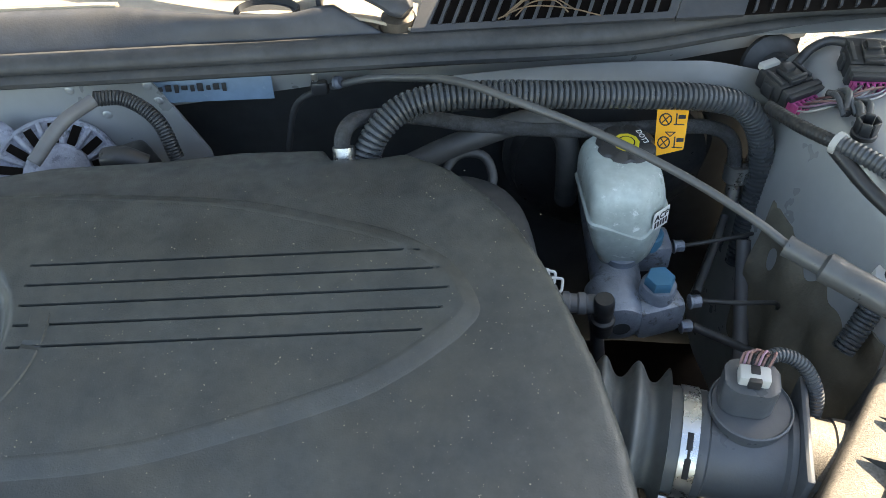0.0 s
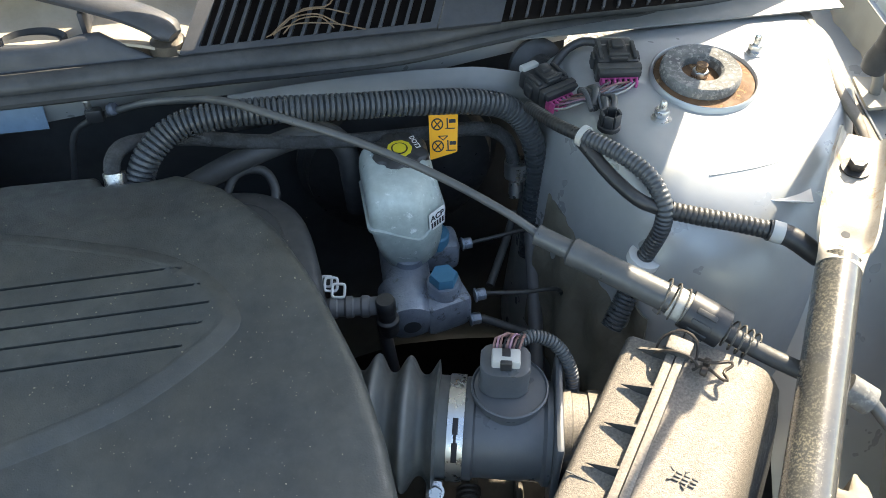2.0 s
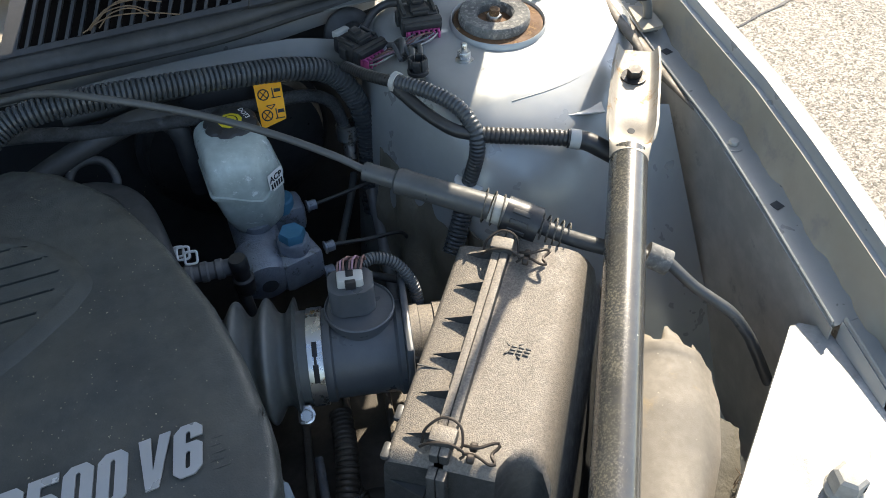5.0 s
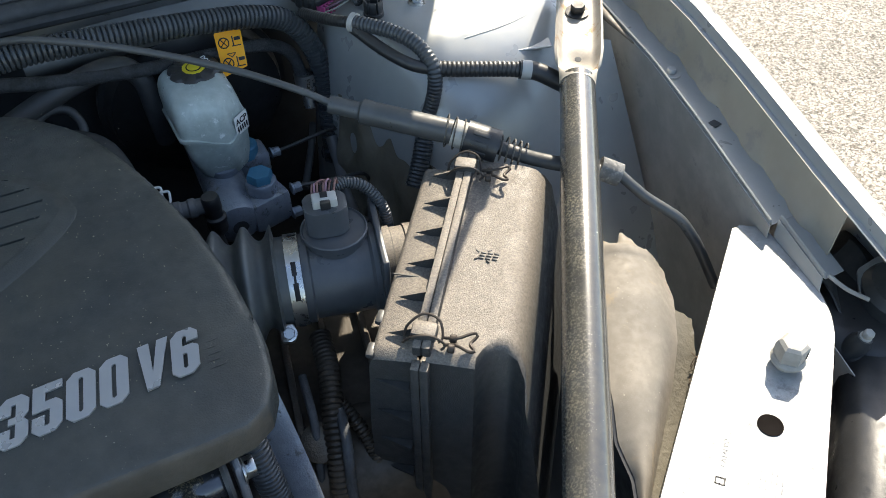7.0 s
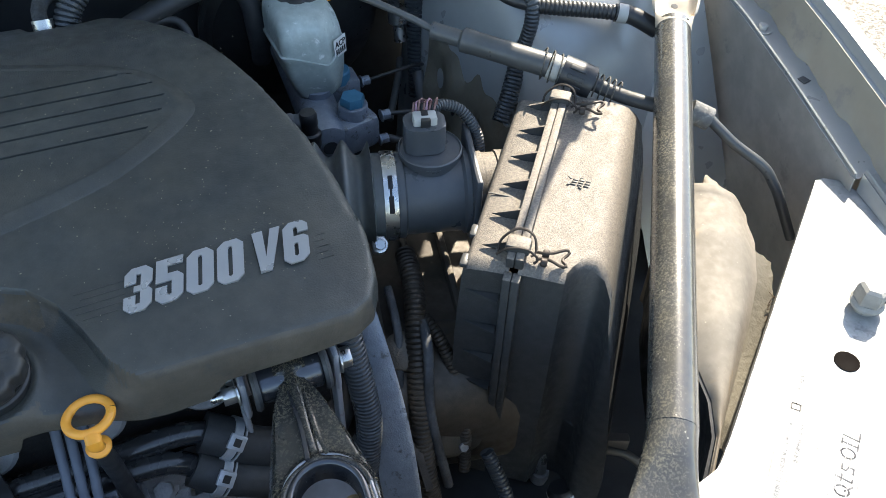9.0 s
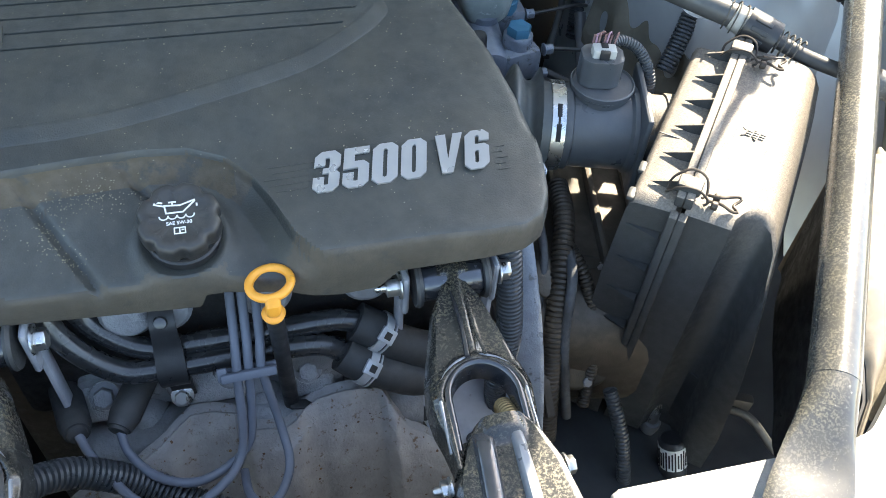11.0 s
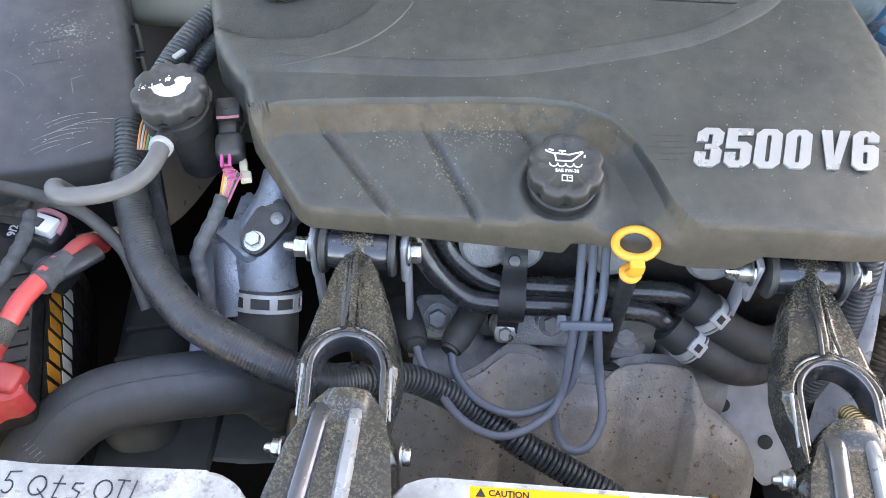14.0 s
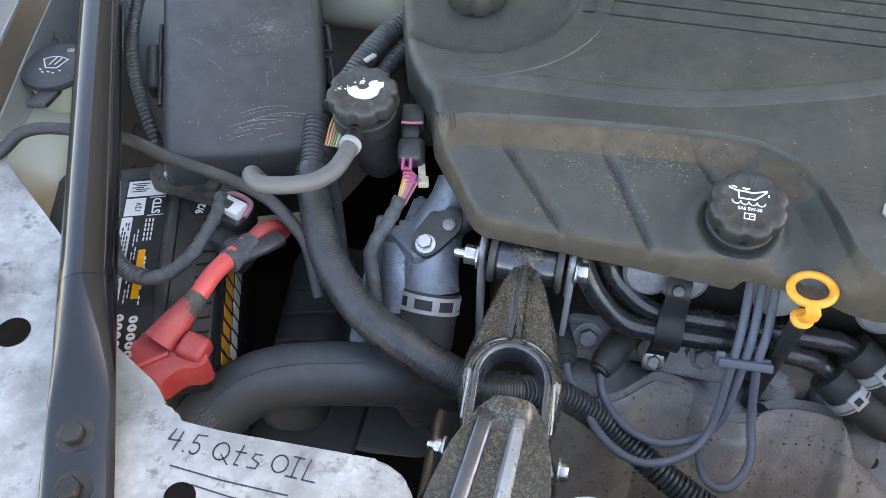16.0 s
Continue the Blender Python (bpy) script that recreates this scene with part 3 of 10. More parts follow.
fender2 = thing("fender_passenger", "silver painted front fender in the shade", "fender", kind="structure")
part("channel_floor", fender_bm(True, 0.06, 1.25, FLOOR), M_PAINT, fender2, smooth=28)
part("channel_wall", fender_bm(True, 0.10, 1.25, WALL, 0.0013, 240), M_DUSTWALL, fender2, smooth=28)
part("fender_skin", fender_bm(True, 0.10, 1.25, SKIN), M_PAINT, fender2, smooth=28)
for y_ in (0.416, 0.655):
    part("fender_bolt", hexbolt(0.0105, 0.006, 0.0115, m=Matrix.Translation((lip_x(y_) + 0.015, y_, lip_z(y_) - 0.0088))), M_PAINT, fender)
for y_ in (0.322, 0.590):
    part("slot", rbox(0.011, 0.011, 0.0008, 0.0, Matrix.Translation((lip_x(y_) + 0.021, y_, lip_z(y_) - 0.0078)) @ Matrix.Rotation(radians(10), 4, "Z")), M_FIREWALL, fender, "square punched slot")
# Painted flange edge and its band: shade and dust are put into the brown.
part("gutter_roll", tube([(lip_x(y_) - 0.010 + 0.008 * max(0.0, 0.60 - y_) / 0.12, y_, lip_z(y_) - 0.005) for y_ in (0.48, 0.54, 0.60, 0.70, 0.80, 0.95)], 0.0105, 12, 0.012, flat=0.7, radius=lambda s, L: 0.0105 * min(1.0, 0.12 + s / 0.13)), M_GUTTER, fender, "rolled gutter edge, browned for shade and dust")
part("gutter_seam", tube([(0.715, 0.800, 0.926), (0.696, 0.720, 0.921), (0.682, 0.660, 0.918), (0.674, 0.620, 0.917), (0.670, 0.575, 0.912), (0.667, 0.545, 0.900)], 0.0072, 12, 0.01, flat=0.6, radius=lambda s, L: 0.0072 * min(1.0, 0.5 + (L - s) / 0.10)), M_GUTTER, fender, "brown strip along the gutter, toned for shade and dust")
# gas strut that holds the hood up, standing on the driver's fender
gas = thing("gas_strut", "black gas strut rising from the fender to the open hood", "gas strut")
G0, G1 = Vector((0.711, 0.635, 0.945)), Vector((0.688, 0.545, 1.360))
part("cylinder", tube([G0.lerp(G1, 0.05), G0.lerp(G1, 0.5), G0.lerp(G1, 0.72)], 0.0115, 18), M_BLACK, gas)
part("rod", tube([G0.lerp(G1, 0.70), G0.lerp(G1, 0.85), G1], 0.0050, 12), M_STEEL, gas)
part("end_socket", lathe([(0.007, -0.012), (0.0135, -0.008), (0.0145, 0.004), (0.0125, 0.016), (0.0115, 0.024)], 20, m=axis_frame(G0, G1 - G0)), M_COVER_BLACK, gas)
part("foot_bracket", prism(round_outline([(-0.016, -0.030), (0.016, -0.024), (0.014, 0.030), (-0.012, 0.034)], 0.006), 0.0, 0.004, m=Matrix.Translation((0.732, 0.645, 0.893)) @ Matrix.Rotation(radians(-12), 4, "Z")), M_DUSTWALL, gas)
part("foot_post", tube([(0.735, 0.645, 0.895), (0.728, 0.642, 0.92), (0.713, 0.637, 0.944)], 0.006, 10), M_BODYDARK, gas)


def strip(y0, y1, x, z0, z1, n=30, wob=0.0):
    return sheet(lambda u, v: Vector((x(y0 + (y1 - y0) * u) + wob * math.sin(u * 17 + v * 5), y0 + (y1 - y0) * u, z0 + (z1(y0 + (y1 - y0) * u) - z0) * v)), n, 8, 0.002)


single("apron_passenger", strip(0.02, 0.80, lambda y: 2 * MID - lip_x(y) + 0.012, 0.25, lambda y: lip_z(y) - 0.03), M_PAINT, "silver painted inner wheel-arch panel", "body panel", kind="structure")


def tower(cx_flip=False):
    plan = [(0.394, 0.742), (0.428, 0.771), (0.498, 0.785), (0.62, 0.80), (0.70, 0.79), (0.722, 0.745), (0.70, 0.64), (0.668, 0.60), (0.625, 0.562), (0.565, 0.537), (0.490, 0.529), (0.430, 0.536), (0.402, 0.60), (0.386, 0.68)]
    plan = round_outline(plan, 0.05, 4)
    c = Vector((0.545, 0.655))
    steps = [(-0.09, 0.004), (-0.03, 0.003), (-0.008, 0.001), (0.0, -0.004), (0.007, -0.014), (0.014, -0.045), (0.024, -0.10), (0.036, -0.20), (0.05, -0.42)]
    bm = bmesh.new()
    rings = []
    for off, dz in steps:
        ring = []
        for x, y in plan:
            p = Vector((x, y))
            d = (p - c).normalized()
            q = p + d * off
            front = max(0.0, -d.y) ** 1.5 * float(np.interp(off, [0.0, 0.007, 0.014, 0.024, 0.05], [0.0, 0.012, 0.045, 0.062, 0.080]))
            z = 0.917 + dz + 0.06 * (q.y - 0.62) * (1 if off < 0.002 else 0.6)
            ring.append(bm.verts.new((2 * MID - q.x if cx_flip else q.x, q.y - front, z)))
        rings.append(ring)
    for a, b in zip(rings, rings[1:]):
        for k in range(len(plan)):
            bm.faces.new((a[k], a[(k + 1) % len(plan)], b[(k + 1) % len(plan)], b[k]))
    # the top's inner ring closes round the strut opening
    hole = []
    n = len(plan)
    hc = Vector((0.532, 0.668))
    for x, y in plan:
        d = (Vector((x, y)) - hc).normalized()
        q = hc + d * 0.056
        hole.append(bm.verts.new((2 * MID - q.x if cx_flip else q.x, q.y, 0.9205 + 0.06 * (q.y - 0.62))))
    for k in range(n):
        bm.faces.new((hole[k], hole[(k + 1) % n], rings[0][(k + 1) % n], rings[0][k]))
    return bm


tw = thing("strut_tower", "silver painted strut tower top, half in sun", "strut tower", kind="structure")
part("tower_skin", tower(), M_PAINT, tw, smooth=50)
single("strut_tower_passenger", tower(True), M_PAINT, "silver painted strut tower in the shade", "strut tower", kind="structure", smooth=50)
TM = Matrix.Translation((0.532, 0.668, 0.921)) @ Matrix.Rotation(radians(3.4), 4, "X")
strut = thing("strut_mount", "weathered rubber strut mount with rusty rim and centre nut", "strut mount")
part("lip", lathe([(0.0555, -0.003), (0.0555, 0.008), (0.0570, 0.0092), (0.0585, 0.008), (0.0600, -0.003)], 48, m=TM), M_PAINT, strut, smooth=60)
part("bowl", lathe([(0.0545, 0.006), (0.0535, -0.026), (0.040, -0.032), (0.01, -0.032)], 40, m=TM), M_RUSTY, strut, "rust-brown bowl")
part("rubber_mount", lathe([(0.038, -0.020), (0.0385, -0.002), (0.0440, 0.002), (0.0452, 0.008), (0.0445, 0.0145), (0.0425, 0.0165), (0.0250, 0.0160), (0.0225, 0.0135), (0.0210, -0.010)], 48, m=TM @ Matrix.Translation((-0.004, 0.003, 0.0015)) @ Matrix.Diagonal((0.97, 0.97, 1, 1))), M_RUBBERGREY, strut, "grey weathered rubber ring")
part("centre_nut", hexbolt(0.016, 0.010, 0.0135, 0.002, m=TM @ Matrix.Translation((-0.004, 0.003, 0.002))), M_STEEL, strut)
part("centre_stud", tube([TM @ Vector((-0.004, 0.003, 0.008)), TM @ Vector((-0.004, 0.003, 0.014)), TM @ Vector((-0.004, 0.003, 0.021))], 0.0062, 16), M_RUSTY, strut, "rusty threaded stud")
for x_, y_, z_, h_ in ((0.464, 0.616, 0.9185, 0.010), (0.610, 0.707, 0.925, 0.012)):
    tb = single("tower_bolt", hexbolt(0.014, 0.009, 0.012, h_, m=Matrix.Translation((x_, y_, z_))), M_STEEL, "zinc-plated nut and stud on the strut tower", "bolt", group="strut tower bolts")
# pressed pocket at the front of the tower
def pocket_fn(u, v):
    rear = Vector((0.484 + 0.122 * u, 0.530 + 0.004 * u + 0.022 * u ** 3, 0.9085))
    fore = Vector((0.482 + 0.100 * u, 0.522 - 0.032 * u + 0.004 * u * u, 0.8895))
    p = rear.lerp(fore, v)
    p.z = rear.z - (rear.z - fore.z) * min(1.0, v * 2.0 / (1.0 - 0.35 * math.sin(u * 3.0))) - 0.003 * math.sin(u * 6.0 + v * 3.0) * v * (1 - v) * 2
    return p
part("pocket", sheet(pocket_fn, 30, 14, 0.0022), M_PAINT, tw, "pressed pocket with a bright raw sheet edge", smooth=60)
part("sheet_edge", tube([pocket_fn(0.0, 0.35), pocket_fn(0.0, 0.7)] + [pocket_fn(k / 12, 1.0) + Vector((0, -0.0006, 0)) for k in range(13)], 0.0009, 6), M_WHITE, tw, "bright worn sheet edge")
for q_ in ((0.463, 0.735, 0.9235), (0.512, 0.748, 0.9240)):
    part("drain_mark", lathe([(0.0062, 0), (0.0050, 0.0008), (0.001, 0.0009)], 14, m=Matrix.Translation(q_) @ Matrix.Diagonal((1.4, 0.7, 1, 1))), M_GUTTER, tw)

single("apron_plate", sheet(lambda u, v: Vector((0.545, 0.535, 0.880)).lerp(Vector((0.676, 0.490, 0.880)), v) + Vector((0.037, -0.207, -0.39)) * u + Vector((0, -0.004, 0.004)) * math.sin(v * 3.14) + Vector((0.004, 0.030, -0.030)) * max(0.0, v - 0.55), 12, 20, 0.002), M_PAINT, "blue-grey painted apron plate beside the brace", "body panel", kind="structure")
# fabric-like liner below the tower, and the front of the wheel house
def liner_fn(u, v):
    # u runs forward along the tower's flank, v from the lower edge to the torn upper edge
    up = Vector((float(np.interp(u, [0, 0.5, 1], [0.365, 0.390, 0.424])), float(np.interp(u, [0, 0.5, 1], [0.650, 0.556, 0.470])), float(np.interp(u, [0, 0.5, 1], [0.800, 0.796, 0.775]))))
    lo = Vector((float(np.interp(u, [0, 0.5, 1], [0.345, 0.352, 0.40])), float(np.interp(u, [0, 0.5, 1], [0.620, 0.490, 0.405])), float(np.interp(u, [0, 0.5, 1], [0.64, 0.62, 0.62]))))
    p = lo.lerp(up, v)
    fold = 0.006 * math.sin(u * 17 + v * 4) + 0.004 * math.sin(u * 31 - v * 9) + 0.003 * math.sin(v * 15 + u * 6)
    return p + Vector((-0.8, -0.55, 0.1)) * fold * (1 - 0.6 * v)
single("wheelhouse_liner", sheet(liner_fn, 60, 30, 0.003), M_FLAPMAT, "creased olive-brown splash liner below the strut tower", "liner", kind="structure")

# firewall, upper sheet, cowl
single("firewall", sheet(lambda u, v: Vector((-1.0 + 1.42 * u, 0.815 - 0.02 * math.sin(u * 12) * (1 - v), 0.25 + 0.66 * v)), 30, 10, 0.004), M_FIREWALL, "black insulated firewall behind the engine", "firewall", kind="structure")
up_bm = sheet(lambda u, v: Vector((-1.0 + 1.42 * u, 0.752 + 0.045 * max(0, u - 0.86) / 0.14 + 0.010 * (1 - v), 0.872 + 0.033 * min(1.0, max(0, u - 0.45) / 0.2) + (0.063 - 0.033 * min(1.0, max(0, u - 0.45) / 0.2)) * v)), 50, 6, 0.002)
single("cowl_lip", up_bm, M_PAINT, "blue-grey painted sheet edge below the hood seal", "body panel", kind="structure")
single("cowl_floor", sheet(lambda u, v: Vector((-1.0 + 1.75 * u, 0.765 + 0.10 * v, 0.936 + 0.012 * v)), 30, 4, 0.002), M_BODYDARK, "grey painted cowl channel", "body panel", kind="structure")
side_plate = thing("firewall_plate", "blue-grey painted firewall plate with pressed dimples", "body panel", kind="structure")
part("plate", prism([(-0.62, 0.0), (-0.30, 0.0), (-0.285, -0.03), (-0.255, -0.10), (-0.25, -0.16), (-0.62, -0.16)], 0, 0.003, m=Matrix.Translation((0, 0.748, 0.928)) @ Matrix.Rotation(radians(90), 4, "X")), M_PAINT, side_plate)
for dx, dz in ((-0.385, -0.012), (-0.345, -0.026), (-0.355, -0.045), (-0.302, -0.01), (-0.295, -0.03), (-0.40, -0.05)):
    part("dimple", lathe([(0.0055, 0), (0.0045, 0.0012), (0.002, 0.0018)], 14, m=axis_frame((dx, 0.7452, 0.928 + dz), (0, -1, 0))), M_PAINT, side_plate)
stick = thing("warning_sticker", "faded blue sticker with worn dark printing on the cowl edge", "sticker")
part("film", rbox(0.130, 0.0012, 0.028, 0.0003, Matrix.Translation((-0.236, 0.749, 0.908)) @ Matrix.Rotation(radians(-13), 4, "X")), M_BLUEPAPER, stick)
pr = bmesh.new()
for i_ in range(9):
    rbox(0.0045 + 0.002 * (i_ % 2), 0.0008, 0.005 + 0.002 * (i_ % 3), 0.0002, Matrix.Translation((-0.290 + 0.0085 * i_, 0.7468, 0.911 + 0.001 * (i_ % 2))) @ Matrix.Rotation(radians(-13), 4, "X"), pr)
part("worn_print", pr, M_INK, stick)

# hood seal along the cowl edge
SEAL = [(-1.0, 0.742, 0.944), (-0.5, 0.742, 0.947), (-0.2, 0.744, 0.949), (0.0, 0.746, 0.951), (0.12, 0.747, 0.951), (0.22, 0.752, 0.951), (0.33, 0.780, 0.948), (0.42, 0.797, 0.944), (0.58, 0.803, 0.940), (0.72, 0.825, 0.94)]
seal = thing("hood_seal", "long black rubber hood seal along the cowl edge", "rubber seal")
part("bulb", tube([(x, y + 0.004, z + 0.001) for x, y, z in SEAL], 0.0145, 14, 0.012, flat=0.8), M_RUBBER, seal)
part("lip", tube([(x, y - 0.011, z - 0.009) for x, y, z in SEAL], 0.0085, 10, 0.012, flat=0.8), M_RUBBER, seal)

# plastic cowl, grille, wiper, windscreen
cowl = thing("cowl_panel", "dusty dark plastic cowl panel below the windscreen", "cowl panel", kind="structure")
def cowl_fn(u, v):
    x = -1.0 + 0.96 * u
    ty = float(np.interp(x, [-1.0, -0.45, -0.336, -0.219, -0.161, -0.098, -0.04], [0.83, 0.800, 0.800, 0.772, 0.768, 0.776, 0.758]))
    tz = float(np.interp(x, [-1.0, -0.16, -0.135, -0.128, -0.095, -0.088, -0.04], [0.982, 0.982, 0.982, 0.986, 0.986, 0.980, 0.956]))
    return Vector((x, 0.752 + (ty - 0.752) * v, 0.944 + (tz - 0.944) * math.sin(min(1.0, v * 1.15) * math.pi / 2)))
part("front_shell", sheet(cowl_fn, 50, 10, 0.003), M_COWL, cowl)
def ledge_fn(u, v):
    x = -1.0 + 1.02 * u
    ty = float(np.interp(x, [-1.0, -0.45, -0.336, -0.219, -0.161, -0.098, -0.04, 0.02], [0.83, 0.800, 0.800, 0.772, 0.768, 0.776, 0.756, 0.756]))
    return Vector((x, ty + (0.88 - ty) * v, 0.975 + 0.022 * v - 0.02 * math.sin(v * math.pi) * min(1.0, max(0.0, (x + 0.5) / 0.3)) - 0.012 * max(0.0, 1 - abs(x + 0.0) / 0.06)))
# Ledge and bead carry sunlight and dust in their tan.
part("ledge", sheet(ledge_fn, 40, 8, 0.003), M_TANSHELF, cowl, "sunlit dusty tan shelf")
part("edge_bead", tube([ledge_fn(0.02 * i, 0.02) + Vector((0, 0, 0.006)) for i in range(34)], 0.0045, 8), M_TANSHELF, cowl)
part("drain_cup", lathe([(0.030, -0.010), (0.031, 0.0), (0.029, 0.002), (0.026, -0.004), (0.005, -0.005)], 24, m=Matrix.Translation((-0.172, 0.800, 0.970)) @ Matrix.Diagonal((1.15, 0.75, 1, 1))), M_FIREWALL, cowl)
part("rib", rbox(0.006, 0.05, 0.03, 0.002, Matrix.Translation((-0.115, 0.815, 0.985))), M_COWL, cowl)
grille = thing("cowl_grille", "black plastic louvred air intake grille below the windscreen", "grille")
GO, GU, GV = Vector((-0.004, 0.756, 0.962)), Vector((0.252, 0.002, 0.002)), Vector((0.030, 0.062, 0.040))
def gpt(u, v, h=0.0):
    return GO + GU * u + GV * v + Vector((0, -0.54, 0.84)) * h
def gbar(u0, u1, v0, v1, h=0.006, bm=None):
    bm = bm or bmesh.new()
    P = [gpt(u0, v0), gpt(u1, v0), gpt(u1, v1), gpt(u0, v1)]
    Q = [gpt(u0, v0, h), gpt(u1, v0, h), gpt(u1, v1, h), gpt(u0, v1, h)]
    lo = [bm.verts.new(p) for p in P]
    hi = [bm.verts.new(p) for p in Q]
    bm.faces.new(lo[::-1]); bm.faces.new(hi)
    for i in range(4):
        bm.faces.new((lo[i], lo[(i + 1) % 4], hi[(i + 1) % 4], hi[i]))
    return bm
fr = gbar(-0.06, 1.02, -0.04, 0.06); gbar(-0.06, 1.02, 0.94, 1.04, bm=fr); gbar(-0.06, 0.01, 0.06, 0.94, bm=fr); gbar(0.985, 1.02, 0.06, 0.94, bm=fr)
part("frame", fr, M_COWL, grille)
# Near-black sheet painted as the shade between the slats.
part("gap_shade", gbar(0.0, 1.0, 0.0, 1.0, 0.001), M_CAVITY, grille)
for i_ in range(17):
    u_ = 0.05 + 0.055 * i_
    part("slat", gbar(u_ - 0.0075, u_ + 0.0075, 0.05, 0.95, 0.007), M_COWL, grille)
cg2 = thing("cowl_end_grille", "black plastic louvred cowl end piece", "grille")
GO = GO + GU * 1.045
part("flat_plate", gbar(-0.02, 0.26, -0.05, 1.0, 0.006), M_COWL, cg2)
# Same near-black sheet, painted shade behind the end slats.
part("gap_shade", gbar(0.26, 1.2, -0.02, 1.0, 0.001), M_CAVITY, cg2)
for i_ in range(13):
    u_ = 0.30 + 0.07 * i_
    part("slat", gbar(u_ - 0.006, u_ + 0.006, 0.0, 0.97, 0.007), M_COWL, cg2)
wiper = thing("wiper_arm", "worn dark wiper arm with a bare metal pivot", "wiper arm")
part("pivot", lathe([(0.018, -0.02), (0.020, 0.0), (0.018, 0.010), (0.010, 0.014)], 28, m=Matrix.Translation((-0.032, 0.772, 0.962))), M_PIVOT, wiper, "rusty pivot cap")
part("arm", tube([(-0.022, 0.764, 0.980), (-0.040, 0.776, 0.990), (-0.075, 0.792, 1.000), (-0.15, 0.818, 1.014), (-0.27, 0.86, 1.03), (-0.45, 0.92, 1.06)], 0.021, 14, flat=0.5,
     radius=lambda s, L: 0.019 * min(1, 0.55 + s / 0.02) - 0.007 * min(1, s / 0.25)), M_COWL, wiper)
single("windscreen", sheet(lambda u, v: Vector((-0.83 + 1.40 * u, 0.880 + 0.75 * v - 0.03 * math.sin(u * math.pi), 1.002 + 0.42 * v)), 20, 8, 0.005),
       material("dark_glass", (0.012, 0.014, 0.016), 0.06, vary=0.05, grain=20, bump=0.0, rough_vary=0.02), "dark tinted windscreen", "windscreen", kind="structure")
single("roof", sheet(lambda u, v: Vector((-0.80 + 1.34 * u, 1.63 + 1.2 * v, 1.44 + 0.03 * math.sin(v * 3))), 10, 6, 0.01), M_PAINT, "silver painted car roof", "car roof", kind="structure")
# dry stalks lying on the grille
for i_, pts_ in enumerate((((0.075, 0.755, 0.975), (0.095, 0.765, 0.986), (0.125, 0.768, 0.988), (0.150, 0.758, 0.978)), ((0.080, 0.757, 0.976), (0.11, 0.772, 0.992), (0.140, 0.775, 0.994), (0.152, 0.795, 1.012)),
                           ((0.070, 0.754, 0.974), (0.10, 0.760, 0.983), (0.14, 0.758, 0.981), (0.175, 0.752, 0.974)),
                           ((0.088, 0.756, 0.975), (0.104, 0.764, 0.985), (0.128, 0.765, 0.986), (0.142, 0.756, 0.977)), ((0.078, 0.755, 0.975), (0.100, 0.768, 0.989), (0.130, 0.772, 0.992), (0.160, 0.766, 0.986)))):
    single("dry_stalk", tube(pts_, 0.0008, 6), M_TWIG, "thin dry brown stalk lying on the cowl grille", "twig", group="stalks on the grille")

# the open hood that shades the engine
def hood_fn(u, v):
    a = 2 * u - 1
    x = MID + a * (0.785 + 0.088 * v)
    return Vector((x, 0.800 - 0.47 * v + 0.05 * a * a * v, 1.035 + 0.85 * v + 0.05 * (1 - a * a) * v))
hood = thing("open_hood", "raised silver hood standing open over the engine", "hood", kind="structure")
part("outer_skin", sheet(hood_fn, 30, 20, 0.003), M_PAINT, hood)
part("inner_frame", sheet(lambda u, v: hood_fn(0.03 + 0.94 * u, 0.02 + 0.96 * v) + Vector((0, -0.022 - 0.006 * math.cos(u * 30), -0.014)), 60, 20, 0.003), M_PAINT, hood)

# Added sheet, meant to stay unseen, that keeps sun off cowl and tower rear.
part("sun_block_sheet", sheet(lambda u, v: Vector((0.06 + 0.72 * u, (0.790 + 0.40 * max(0.0, 0.06 + 0.72 * u - 0.60)) * (1 - v) + 0.925 * v, 1.045 - 0.006 * v)), 18, 6, 0.003), M_GUTTER, hood)

# ---- radiator support: three pressed plates ----
RS = thing("radiator_support", "pale galvanised radiator support panels with handwriting and labels", "body panel", kind="structure")
left_out = round_outline([(-0.90, 0.21), (-0.763, 0.109), (-0.672, 0.018), (-0.632, -0.004), (-0.606, -0.018), (-0.589, -0.041), (-0.545, -0.043), (-0.412, -0.039), (-0.388, -0.060), (-0.386, -0.20), (-0.60, -0.22), (-0.74, -0.13), (-0.93, 0.08)], 0.012, 4)
part("left_plate", prism(left_out, 0.792, 0.8125, 0.004, 3), M_PANEL, RS, "dull galvanised plate")
mid_out = round_outline([(-0.295, -0.046), (-0.27, -0.0335), (-0.24, -0.034), (-0.03, -0.036), (0.0, -0.052), (0.0, -0.20), (-0.295, -0.20)], 0.012, 4)
part("centre_plate", prism(mid_out, 0.792, 0.8125, 0.004, 3), M_PANEL, RS)
right_out = round_outline([(0.10, -0.044), (0.29, -0.046), (0.318, -0.040), (0.345, -0.020), (0.628, 0.207), (0.6515, 0.189), (0.651, 0.172), (0.634, 0.092), (0.622, 0.068), (0.607, 0.049), (0.565, 0.012), (0.43, -0.105), (0.33, -0.19), (0.09, -0.20)], 0.006, 4)
part("right_plate", prism(right_out, 0.792, 0.8125, 0.004, 3), M_PANEL, RS, "sunlit galvanised plate")
part("front_beam", rbox(1.5, 0.05, 0.05, 0.01, Matrix.Translation((MID, -0.225, 0.79))), M_PAINT, RS)
